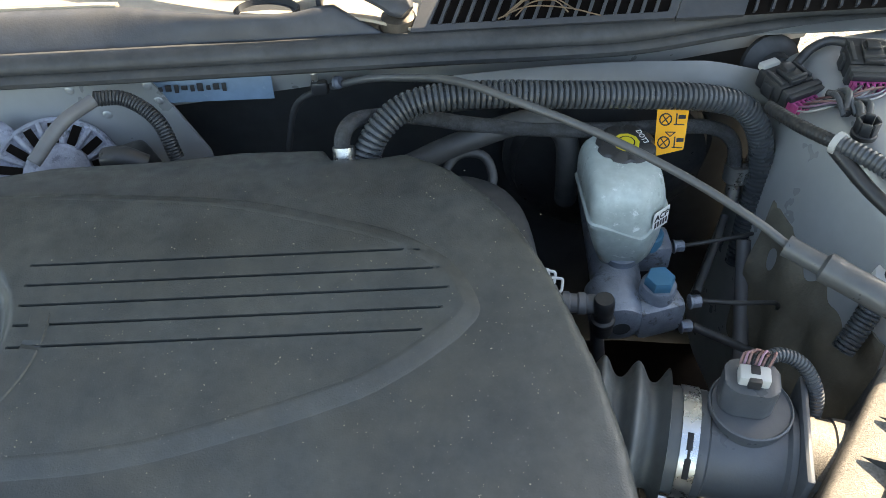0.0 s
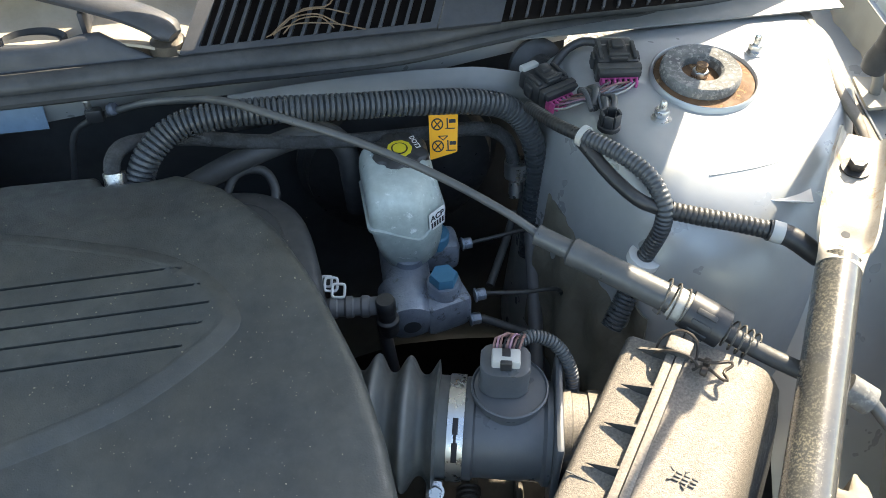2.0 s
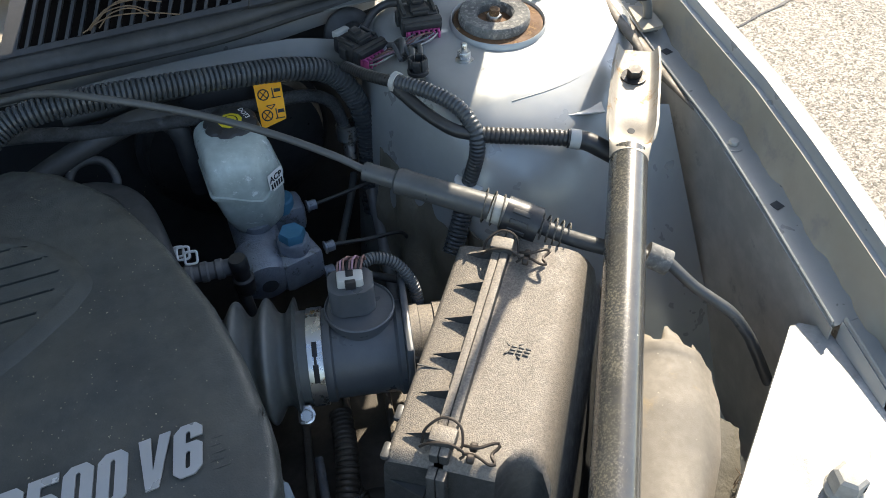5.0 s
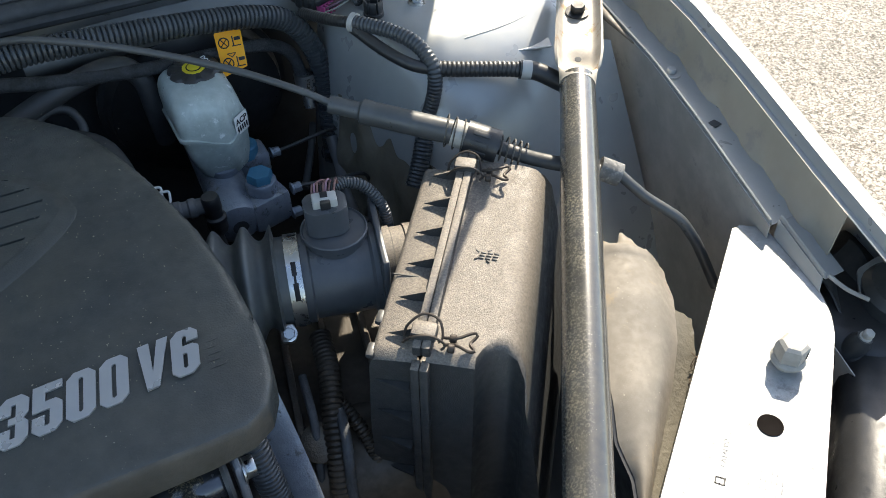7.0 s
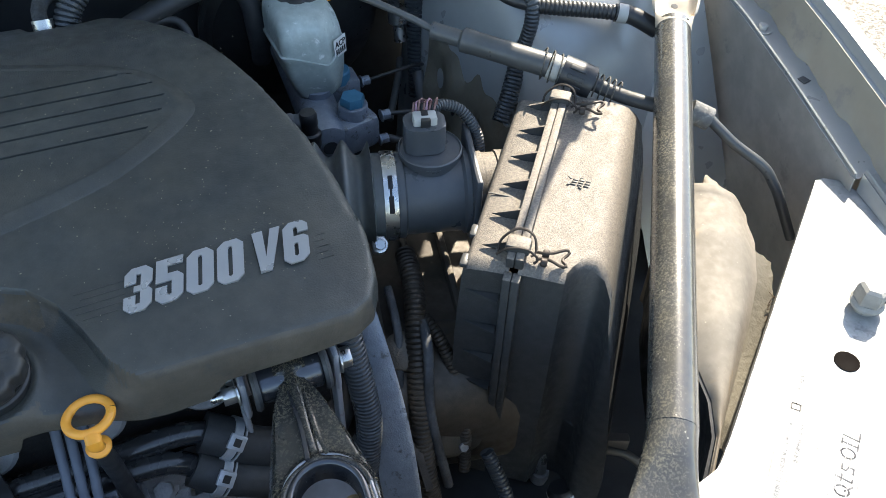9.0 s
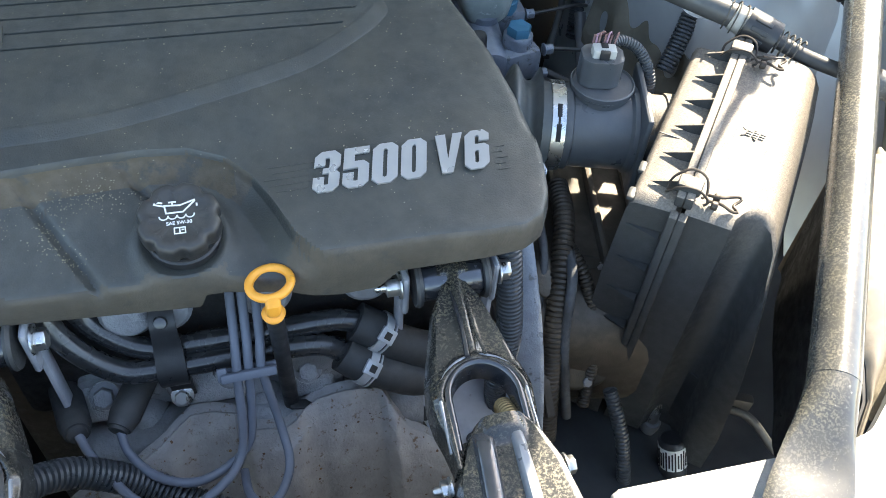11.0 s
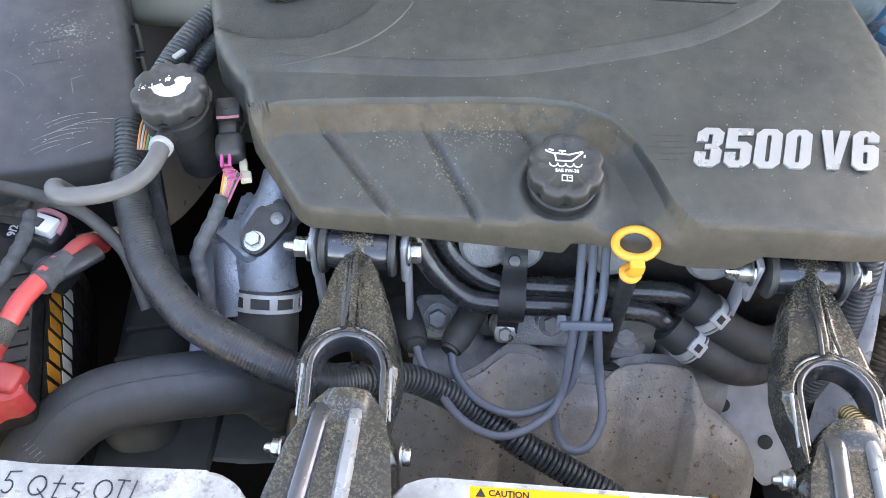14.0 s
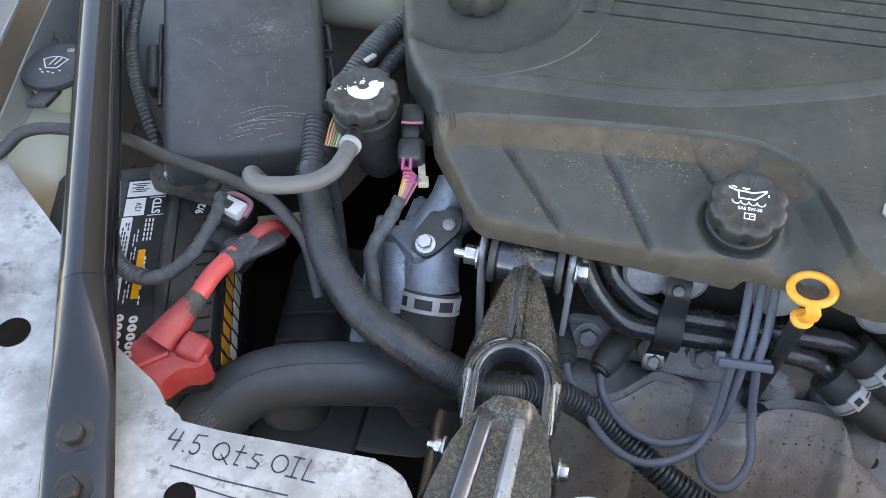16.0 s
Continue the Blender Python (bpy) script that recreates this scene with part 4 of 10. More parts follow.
def hole_disc(x, y, r, parent, z=0.8130, stretch=1.0):
    # A flat near-black disc is painted shade in place of a real hole.
    part("hole_shade", lathe([(r, 0), (r, 0.0008), (r * 0.5, 0.0009)], 28, m=Matrix.Translation((x, y, z - 0.0005)) @ Matrix.Diagonal((stretch, 1, 1, 1))), M_CAVITY, parent)
hole_disc(0.4830, 0.002, 0.0108, RS)
hole_disc(-0.749, 0.004, 0.0145, RS)
hole_disc(-0.553, -0.098, 0.0105, RS, stretch=1.1)
for x_, y_ in ((-0.432, -0.052), (-0.600, -0.050), (-0.62, -0.03), (0.38, -0.045), (0.405, -0.02)):
    part("spot_weld", lathe([(0.0062, 0), (0.0055, 0.0009), (0.0042, 0.0004), (0.001, 0.0003)], 20, m=Matrix.Translation((x_, y_, 0.8123))), M_PANEL, RS)
for i_, (kx, ky) in enumerate(((0.541, 0.044), (-0.80, 0.044))):
    kb = thing("bump_stop", "grey adjustable hood bump stop on the support plate", "bump stop", group="hood bump stops")
    KM = Matrix.Translation((kx, ky, 0.8125)) @ Matrix.Diagonal((0.78, 0.78, 0.78, 1)) @ Matrix.Rotation(radians(12), 4, "Z")
    part("stem", lathe([(0.013, 0), (0.013, 0.006), (0.019, 0.008), (0.020, 0.012), (0.0165, 0.016)], 28, m=KM), M_STOP, kb)
    part("cap", lathe([(0.0165, 0.014), (0.0185, 0.017), (0.0185, 0.032), (0.0172, 0.036), (0.013, 0.039), (0.004, 0.040)], 6, m=KM), M_STOP, kb, smooth=20)
    part("recess", rbox(0.010, 0.002, 0.010, 0.001, KM @ Matrix.Rotation(radians(30), 4, "Z") @ Matrix.Translation((0, -0.0165, 0.026))), M_COVER_BLACK, kb)


def strokes(lines, at, w=0.0022, sx=1.0, rot=0.0):
    bm = bmesh.new()
    for ln in lines:
        for a, b in zip(ln, ln[1:]):
            line2((a[0] * sx, a[1] * sx), (b[0] * sx, b[1] * sx), w, bm)
    bm.transform(Matrix.Translation(at) @ Matrix.Rotation(radians(rot), 4, "Z"))
    return bm


def arc(cx, cy, rx, ry, a0, a1, n=10):
    return [(cx + rx * math.cos(radians(a0 + (a1 - a0) * i / n)), cy + ry * math.sin(radians(a0 + (a1 - a0) * i / n))) for i in range(n + 1)]


WRITE = [[(0.0, 1.0), (-0.15, 0.45), (0.45, 0.5)], [(0.38, 0.95), (0.28, 0.0)], [(0.72, 0.08), (0.78, 0.02)],
         [(1.55, 1.0), (1.1, 0.95), (1.02, 0.55)] + arc(1.2, 0.3, 0.22, 0.28, 90, -140),
         arc(2.45, 0.45, 0.36, 0.42, 60, 420, 16), [(2.5, 0.3), (2.95, -0.1)],
         [(3.35, 0.95), (3.25, 0.0), (3.45, -0.02)], [(3.1, 0.6), (3.6, 0.62)],
         [(4.35, 0.7), (4.0, 0.68), (3.95, 0.45), (4.3, 0.3), (4.25, 0.02), (3.85, 0.0)],
         arc(5.25, 0.5, 0.36, 0.42, 70, 430, 16), [(5.75, 0.98), (6.25, 0.98)], [(6.0, 0.98), (5.95, 0.02)], [(5.68, 0.02), (6.2, 0.02)], [(6.55, 1.0), (6.45, 0.02), (7.05, 0.02)]]
part("handwriting", strokes(WRITE, (-0.578, -0.0655, 0.8130), 0.0011, 0.0165, -1), M_PENINK, RS, "black handwritten note 4.5 Qts OIL")
part("underline", strokes([[(0, 0), (2.5, -0.12), (5.6, -0.1)], [(1.3, -0.62), (3.2, -0.75), (4.8, -0.72)]], (-0.570, -0.0775, 0.8130), 0.0011, 0.0165, -1), M_PENINK, RS)
RW = Matrix.Translation((0.372, -0.1157, 0.8132)) @ Matrix.Rotation(radians(39), 4, "Z")
hw2 = strokes([ln for ln in WRITE if ln[0][0] > 2.0], (0, 0, 0), 0.0013, 0.0127)
hw2.transform(RW)
part("handwriting", hw2, M_PENINK, RS, "black handwritten note ending Qts OIL")
# emission label printed on the right plate
LB = Matrix.Translation((0.362, -0.062, 0.8128)) @ Matrix.Rotation(radians(41.5), 4, "Z")
emission = thing("emission_label", "white emission control label with fine grey print", "label")
part("film", rbox(0.145, 0.064, 0.0006, 0.0002, LB @ Matrix.Translation((0.040, -0.022, 0.0001))), M_PANEL, emission)
M_GREYINK = material("grey_print", (0.24, 0.24, 0.25), 0.6, vary=0.1, grain=60, bump=0.0)
for txt, dx, dy, sz in (("VEHICLE EMISSION CONTROL", -0.026, 0.000, 0.0056), ("INFORMATION", 0.012, -0.009, 0.0056), ("CATALYST", 0.079, -0.002, 0.0060)):
    b_ = lettering(txt, sz, 0.0001, 0.0)
    b_.transform(LB @ Matrix.Translation((dx, dy, 0.0007)))
    part("print", b_, M_GREYINK, emission)
rnd_ = random.Random(8)
part("fine_print", bars([(x_, x_ + rnd_.uniform(0.002, 0.006), -0.0165 - 0.0042 * r_) for r_ in range(8) for x_ in np.arange(-0.02, 0.085 if r_ > 2 else 0.04, 0.0075) if rnd_.random() < 0.75], LB @ Matrix.Translation((0, 0, 0.0006)), 0.0008), M_GREYINK, emission)
part("square_mark", bars([(0.0620, 0.0690, 0.0040), (0.0620, 0.0690, -0.0030), (0.0620, 0.0632, 0.0005), (0.0678, 0.0690, 0.0005)], LB @ Matrix.Translation((0, 0, 0.0006)), 0.0012), M_INK, emission)
part("square_side", bars([(-0.004, 0.004, 0.0)], LB @ Matrix.Translation((0.0625, 0.0005, 0.0006)) @ Matrix.Rotation(radians(90), 4, "Z"), 0.0011), M_INK, emission)
part("square_side", bars([(-0.004, 0.004, 0.0)], LB @ Matrix.Translation((0.0685, 0.0005, 0.0006)) @ Matrix.Rotation(radians(90), 4, "Z"), 0.0011), M_INK, emission)
# caution label on the centre plate
CL = Matrix.Translation((-0.236, -0.0385, 0.8128))
caut = thing("caution_label", "yellow caution label on the radiator support", "label")
part("film", rbox(0.110, 0.024, 0.0006, 0.0002, CL @ Matrix.Translation((0.052, -0.012, 0))), M_YELLOW, caut)
b_ = lettering("CAUTION", 0.0062, 0.0001, 0.00015)
b_.transform(CL @ Matrix.Translation((0.010, -0.0065, 0.0005)))
part("print", b_, M_INK, caut)
part("triangle", prism([(0.001, -0.0075), (0.008, -0.0075), (0.0045, -0.0012)], 0.0003, 0.0006, m=CL), M_INK, caut)
part("fine_print", bars([(0.01 + 0.03 * (k % 3), 0.036 + 0.03 * (k % 3), -0.011 - 0.004 * (k // 3)) for k in range(9)], CL @ Matrix.Translation((0, 0, 0.0005)), 0.0014), M_INK, caut)


def smooth01(v):
    v = np.clip(v, 0, 1)
    return v * v * (3 - 2 * v)


# ---- support braces ----
def brace(p_top, p_plate, p_low, p_end, name, label, bolts, r=0.0195, plate_w=0.058):
    th = thing(name, label, "support brace", group="support braces")
    pt, pp, pl, pe = (Vector(p) for p in (p_top, p_plate, p_low, p_end))
    d = (pl - pp).normalized()
    body = [pp - (pt - pp).normalized() * 0.012, pp.lerp(pl, 0.3), pp.lerp(pl, 0.7), pl]
    bm = tube(body, r, 24, 0.012)
    # flattened lower end, dished
    side = Vector((0, 0, 1)).cross(d).normalized()
    upv = d.cross(side) if d.cross(side).z > 0 else side.cross(d)
    steps = 24
    rings = []
    for i in range(steps + 1):
        f = i / steps
        c = pl.lerp(pe, f)
        wx = r * (1 + (0.55 if r < 0.0196 else 0.14) * float(smooth01(np.array(f * 1.2))))
        hz = r * (1 - 0.72 * float(smooth01(np.array(f * 1.15))))
        ring = []
        for k in range(20):
            a = 2 * math.pi * k / 20
            q = c + side * math.sin(a) * wx + upv * math.cos(a) * hz
            if math.cos(a) > 0.3:
                q.z -= 0.010 * math.exp(-((f - 0.45) / 0.25) ** 2) * math.cos(a)
            ring.append(bm.verts.new(q))
        rings.append(ring)
    for a, b in zip(rings, rings[1:]):
        for k in range(20):
            bm.faces.new((a[k], a[(k + 1) % 20], b[(k + 1) % 20], b[k]))
    bm.faces.new(rings[-1])
    part("tube", bm, M_BRACE if r < 0.0196 else M_BRACE_CLEAN, th, "glossy black tube")
    # open channel at the tower end
    up = (pt - pp).normalized()
    sd = Vector((0, 0, 1)).cross(up).normalized()
    nn = up.cross(sd) * -1 if up.cross(sd).z < 0 else up.cross(sd)
    L = (pt - pp).length + 0.02

    def ch(u, v):
        # from a full half-round over the tube to a flat plate with turned-up edges
        a = (v * 2 - 1)
        f = float(smooth01(np.array(u / 0.30)))
        w = (r * 1.02) * (1 - f) + plate_w / 2 * f * (1.0 - 0.10 * max(0.0, (u - 0.80) / 0.20))
        round_ = r * 1.03 * math.sqrt(max(0.0, 1 - (a * 0.98) ** 2))
        flat_ = 0.0015 + 0.0125 * max(0.0, (abs(a) - 0.70) / 0.30) ** 1.5 * min(1.0, 1.25 - 0.5 * u)
        scoop = 0.010 * math.exp(-((u - 0.20) / 0.10) ** 2) * (1 - a * a)
        return pp - up * 0.022 + up * (L + 0.022) * u + sd * a * w + nn * (round_ * (1 - f) + flat_ * f - scoop)
    part("end_channel", sheet(ch, 40, 24, 0.003), M_ENDPLATE if r < 0.0196 else M_BRACE_CLEAN, th, "dusty pressed end plate")
    for b in bolts:
        part("bolt", hexbolt(0.015, 0.009, 0.0142, m=axis_frame(b, nn)), M_BOLT, th)
    part("small_hole", lathe([(0.004, 0), (0.004, 0.0006), (0.001, 0.0007)], 14, m=axis_frame(pp + up * 0.020 + nn * 0.0045, nn)), M_FIREWALL, th)
    return th


brace((0.640, 0.528, 0.918), (0.562, 0.414, 0.900), (0.286, -0.012, 0.845), (0.205, -0.115, 0.826), "support_brace", "dusty black steel support brace bolted to the strut tower", [(0.623, 0.506, 0.9165)], plate_w=0.049)
brace((-0.965, 0.62, 0.91), (-0.896, 0.50, 0.890), (-0.686, 0.038, 0.847), (-0.604, -0.15, 0.824), "support_brace", "glossy black steel support brace bolted to the plate", [(-0.6365, -0.080, 0.8355), (-0.6195, -0.118, 0.8325)], r=0.0228)

# ================= the engine =================
# outline of the cover in plan, as front and rear edges over x
REAR_X = [-0.52, -0.505, -0.47, -0.42, -0.367, -0.259, -0.19, -0.108, -0.098, -0.055, -0.028, 0.016, 0.064, 0.096, 0.120, 0.1305, 0.1335]
REAR_Y = [0.47, 0.535, 0.585, 0.612, 0.627, 0.632, 0.645, 0.642, 0.618, 0.618, 0.625, 0.587, 0.518, 0.444, 0.370, 0.310, 0.262]
FRONT_X = [-0.52, -0.515, -0.491, -0.470, -0.456, -0.448, -0.395, -0.385, -0.15, -0.08, 0.06, 0.095, 0.114, 0.127, 0.1335]
FRONT_Y = [0.44, 0.405, 0.330, 0.298, 0.284, 0.258, 0.186, 0.180, 0.1745, 0.160, 0.160, 0.163, 0.174, 0.198, 0.240]
RIDGE = [(-0.46, 0.254), (-0.448, 0.252), (-0.417, 0.262), (-0.344, 0.269), (-0.25, 0.276), (-0.202, 0.278), (-0.165, 0.275), (-0.136, 0.262), (-0.116, 0.240), (-0.102, 0.213), (-0.090, 0.184), (-0.079, 0.167), (-0.066, 0.158), (-0.042, 0.148), (-0.035, 0.10)]
OV_TOP = ([-0.60, -0.342, -0.186, -0.084, -0.035, 0.000, 0.018, 0.028], [0.575, 0.569, 0.547, 0.515, 0.495, 0.470, 0.448, 0.420])
OV_BOT = ([-0.60, -0.43, -0.30, -0.225, -0.151, -0.073, -0.033, 0.005, 0.020, 0.028], [0.285, 0.296, 0.297, 0.303, 0.320, 0.343, 0.362, 0.388, 0.402, 0.420])
GROOVES = [(0.473, -0.013), (0.4535, 0.001), (0.4345, 0.005), (0.4165, -0.001), (0.3975, -0.016)]


def seg_dist(px, py, line):
    best = np.full(px.shape, 9.0)
    for (ax, ay), (bx, by) in zip(line, line[1:]):
        dx, dy = bx - ax, by - ay
        t = np.clip(((px - ax) * dx + (py - ay) * dy) / max(1e-12, dx * dx + dy * dy), 0, 1)
        best = np.minimum(best, np.hypot(px - ax - t * dx, py - ay - t * dy))
    return best


def front_y(x):
    return np.interp(x, FRONT_X, FRONT_Y)


def rear_y(x):
    return np.interp(x, REAR_X, REAR_Y)


def cover_height(px, py):
    z = np.interp(py, [0.10, 0.15, 0.217, 0.35, 0.43, 0.48, 0.54, 0.60, 0.66], [0.868, 0.875, 0.887, 0.909, 0.922, 0.929, 0.930, 0.920, 0.902])
    z = z - 0.7 * np.clip(px - 0.0, 0, None) ** 2 - 0.3 * np.clip(-0.36 - px, 0, None) ** 2
    # raised oval field with a chamfer
    top, bot = list(zip(*OV_TOP)), list(zip(*OV_BOT))
    inside = (py < np.interp(px, *OV_TOP)) & (py > np.interp(px, *OV_BOT)) & (px < 0.028)
    d = np.minimum(seg_dist(px, py, top), seg_dist(px, py, bot))
    z = z + 0.0046 * smooth01(np.where(inside, d / 0.013, 0.0))
    # grooves in the field
    for gy, gx in GROOVES:
        g = (np.abs(py - gy) < 0.0011) & (px < gx) & (px > -0.335)
        z = z - 0.0030 * g
    # round recess with the second cap
    rd = np.hypot((px + 0.435) / 1.12, py - 0.415)
    z = z - 0.010 * smooth01((0.088 - rd) / 0.012) * (px > -0.53)
    # lower front panel below the ridge
    ry = np.interp(px, [p[0] for p in RIDGE], [p[1] for p in RIDGE])
    low = (py < ry) & (px < -0.035)
    dr = seg_dist(px, py, RIDGE)
    zp = 0.877 - 0.31 * np.clip(0.270 - py, 0, None)
    for (ax, ay), (bx, by) in (((-0.392, 0.268), (-0.312, 0.176)), ((-0.303, 0.280), (-0.236, 0.170)), ((-0.225, 0.285), (-0.19, 0.24))):
        dd = seg_dist(px, py, [(ax, ay), (bx, by)])
        zp = zp - 0.0055 * np.clip(1.3 - dd / 0.0046, 0, 1)
    sk = np.clip(np.where(low, dr / 0.0165, 0.0), 0, 1)
    k = 0.30 * np.clip(np.where(low, dr / 0.0022, 0.0), 0, 1) + 0.70 * (0.75 * sk + 0.25 * (1 - (1 - sk) ** 2))
    z = z * (1 - k) + zp * k
    # cup for the oil filler
    z = z + 0.006 * k * np.exp(-((np.hypot(px + 0.176, py - 0.208) - 0.034) / 0.007) ** 2)
    return z


def cover_bottom(x, y):
    if y > 0.45:
        return 0.872
    if y > 0.30:
        return 0.855
    return float(np.interp(x, [-0.5, -0.45, -0.40, -0.30, -0.170, -0.164, -0.10, -0.09, -0.06, -0.028, -0.012, 0.10, 0.14], [0.85, 0.838, 0.826, 0.823, 0.816, 0.830, 0.832, 0.829, 0.824, 0.826, 0.843, 0.843, 0.843]))


def engine_cover():
    xs = np.unique(np.concatenate([np.linspace(-0.52, -0.402, 38), np.linspace(-0.40, -0.18, 130), np.linspace(-0.178, -0.162, 8), np.linspace(-0.160, -0.070, 64), np.linspace(-0.067, 0.11, 56), 0.1335 - np.array([0.0, 0.0003, 0.001, 0.002, 0.0035, 0.0055, 0.008, 0.011, 0.0145, 0.019]), [-0.1005, -0.1055]]))
    mids = list(np.arange(0.30, 0.566, 0.006))
    for gy, _ in GROOVES:
        mids = [m_ for m_ in mids if abs(m_ - gy) > 0.0032] + [gy - 0.0024, gy - 0.00125, gy - 0.0010, gy + 0.0010, gy + 0.00125, gy + 0.0024]
    mids = np.array(sorted(mids))
    edge = np.array([0.0, 0.0012, 0.003, 0.005, 0.0075, 0.011, 0.015])
    rows = []
    for x in xs:
        f, r = front_y(x), rear_y(x)
        rr = float(np.clip(np.interp(x, [p[0] for p in RIDGE], [p[1] for p in RIDGE]), f + 0.030, 0.288))
        lo_n = np.concatenate([np.linspace(f + 0.015, rr - 0.027, 18), np.linspace(rr - 0.0225, rr + 0.002, 22), np.linspace(rr + 0.005, 0.2955, 8)])
        hi_n = np.linspace(0.570, r - 0.015, 12)
        ys = np.concatenate([f + edge, lo_n[1:], mids, hi_n[:-1], r - edge[::-1]])
        ys = np.clip(ys, f, r)
        rows.append(np.maximum.accumulate(ys))
    Y = np.array(rows)
    X = np.repeat(xs[:, None], Y.shape[1], 1)
    outline = list(zip(FRONT_X, FRONT_Y)) + list(zip(REAR_X[::-1], REAR_Y[::-1])) + [(FRONT_X[0], FRONT_Y[0])]
    d = seg_dist(X, Y, outline)
    Z = cover_height(X, Y)
    R_ = np.where(Y < 0.26, 0.0060, 0.012)
    k = np.clip(1 - d / R_, 0, 1)
    Z = Z - R_ * (1 - np.sqrt(np.clip(1 - k * k, 0, 1)))
    bm = bmesh.new()
    g = [[bm.verts.new((X[i, j], Y[i, j], Z[i, j])) for j in range(Y.shape[1])] for i in range(len(xs))]
    for i in range(len(xs) - 1):
        for j in range(Y.shape[1] - 1):
            q = (g[i][j], g[i + 1][j], g[i + 1][j + 1], g[i][j + 1])
            bm.faces.new(q)
    # skirt
    loop = [g[i][0] for i in range(len(xs))] + [g[-1][j] for j in range(1, Y.shape[1])] + [g[i][-1] for i in range(len(xs) - 2, -1, -1)] + [g[0][j] for j in range(Y.shape[1] - 2, 0, -1)]
    c = Vector((-0.19, 0.39, 0))
    prev, first = None, None
    for v in loop:
        out = (Vector((v.co.x, v.co.y, 0)) - c).normalized()
        zb = cover_bottom(v.co.x, v.co.y)
        zb = min(zb, v.co.z - 0.002)
        a = bm.verts.new(v.co + out * 0.0015 + Vector((0, 0, (zb - v.co.z) * 0.5)))
        b = bm.verts.new(Vector((v.co.x, v.co.y, 0)) + out * 0.001 + Vector((0, 0, zb)))
        e = bm.verts.new(Vector((v.co.x, v.co.y, 0)) - out * 0.003 + Vector((0, 0, zb + 0.0005)))
        now = (v, a, b, e)
        if prev:
            for p, q in ((0, 1), (1, 2), (2, 3)):
                bm.faces.new((prev[p], prev[q], now[q], now[p]))
        first = first or now
        prev = now
    for p, q in ((0, 1), (1, 2), (2, 3)):
        bm.faces.new((prev[p], prev[q], first[q], first[p]))
    bmesh.ops.dissolve_degenerate(bm, dist=1e-6, edges=bm.edges)
    return bm


cover = thing("engine_cover", "dusty dark grey plastic engine cover with grooved oval", "engine cover")
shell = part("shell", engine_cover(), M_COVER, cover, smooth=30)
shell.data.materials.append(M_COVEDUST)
cen = np.array([p.center[:2] for p in shell.data.polygons])
cx_, cy_ = cen[:, 0], cen[:, 1]
ridge_y = np.interp(cx_, [p[0] for p in RIDGE], [p[1] for p in RIDGE])
dusty = (cy_ < ridge_y - 0.001) & (seg_dist(cx_, cy_, RIDGE) < 0.0165) & (cx_ > -0.435) & (cx_ < -0.13) & (cy_ > 0.24)
# front-facing skirt faces get the tan of dust and warm bounced light
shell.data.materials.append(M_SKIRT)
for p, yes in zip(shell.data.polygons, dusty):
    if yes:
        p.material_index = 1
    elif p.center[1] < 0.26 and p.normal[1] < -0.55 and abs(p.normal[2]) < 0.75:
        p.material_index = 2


def height_at(x, y):
    return float(cover_height(np.array([x]), np.array([y]))[0])


def band(line, across, lift, step=0.004):
    """A strip laid along a line of the cover; across: offsets to the line's left with their extra heights."""
    pts = spline([(x, y, 0) for x, y in line], step)
    bm = bmesh.new()
    rows = []
    for i, p in enumerate(pts):
        d = (pts[min(i + 1, len(pts) - 1)] - pts[max(i - 1, 0)]).normalized()
        nrm = Vector((-d.y, d.x, 0))
        end = min(1.0, i / 4, (len(pts) - 1 - i) / 4)
        rows.append([bm.verts.new((p.x + nrm.x * o, p.y + nrm.y * o, lift(p, nrm, o) + e * end)) for o, e in across])
    for a, b in zip(rows, rows[1:]):
        for k in range(len(across) - 1):
            bm.faces.new((a[k], a[k + 1], b[k + 1], b[k]))
    return bm


def on_cover(p, nrm, o):
    return height_at(p.x + nrm.x * o, p.y + nrm.y * o)


ov_line = [(x, y) for x, y in zip(OV_BOT[0][1:-1], OV_BOT[1][1:-1])] + [(0.0275, 0.412), (0.028, 0.424)] + [(x, y) for x, y in zip(OV_TOP[0][-2:0:-1], OV_TOP[1][-2:0:-1])]
part("oval_band", band(ov_line, [(-0.0016, -0.0006), (0.0, 0.0008), (0.0030, 0.0009), (0.0105, 0.0008), (0.0135, 0.0004), (0.0170, -0.0006)], on_cover), M_COVER, cover, smooth=60)
rec_line = [(-0.435 + 0.1065 * 1.12 * math.cos(radians(a)), 0.415 + 0.1065 * math.sin(radians(a))) for a in range(-88, 12, 8)]
part("recess_band", band(rec_line, [(-0.009, -0.0006), (-0.008, 0.0014), (0.006, 0.0014), (0.007, -0.0006)], on_cover), M_COVER, cover, smooth=18)
fk = bmesh.new()
rnd_ = random.Random(21)
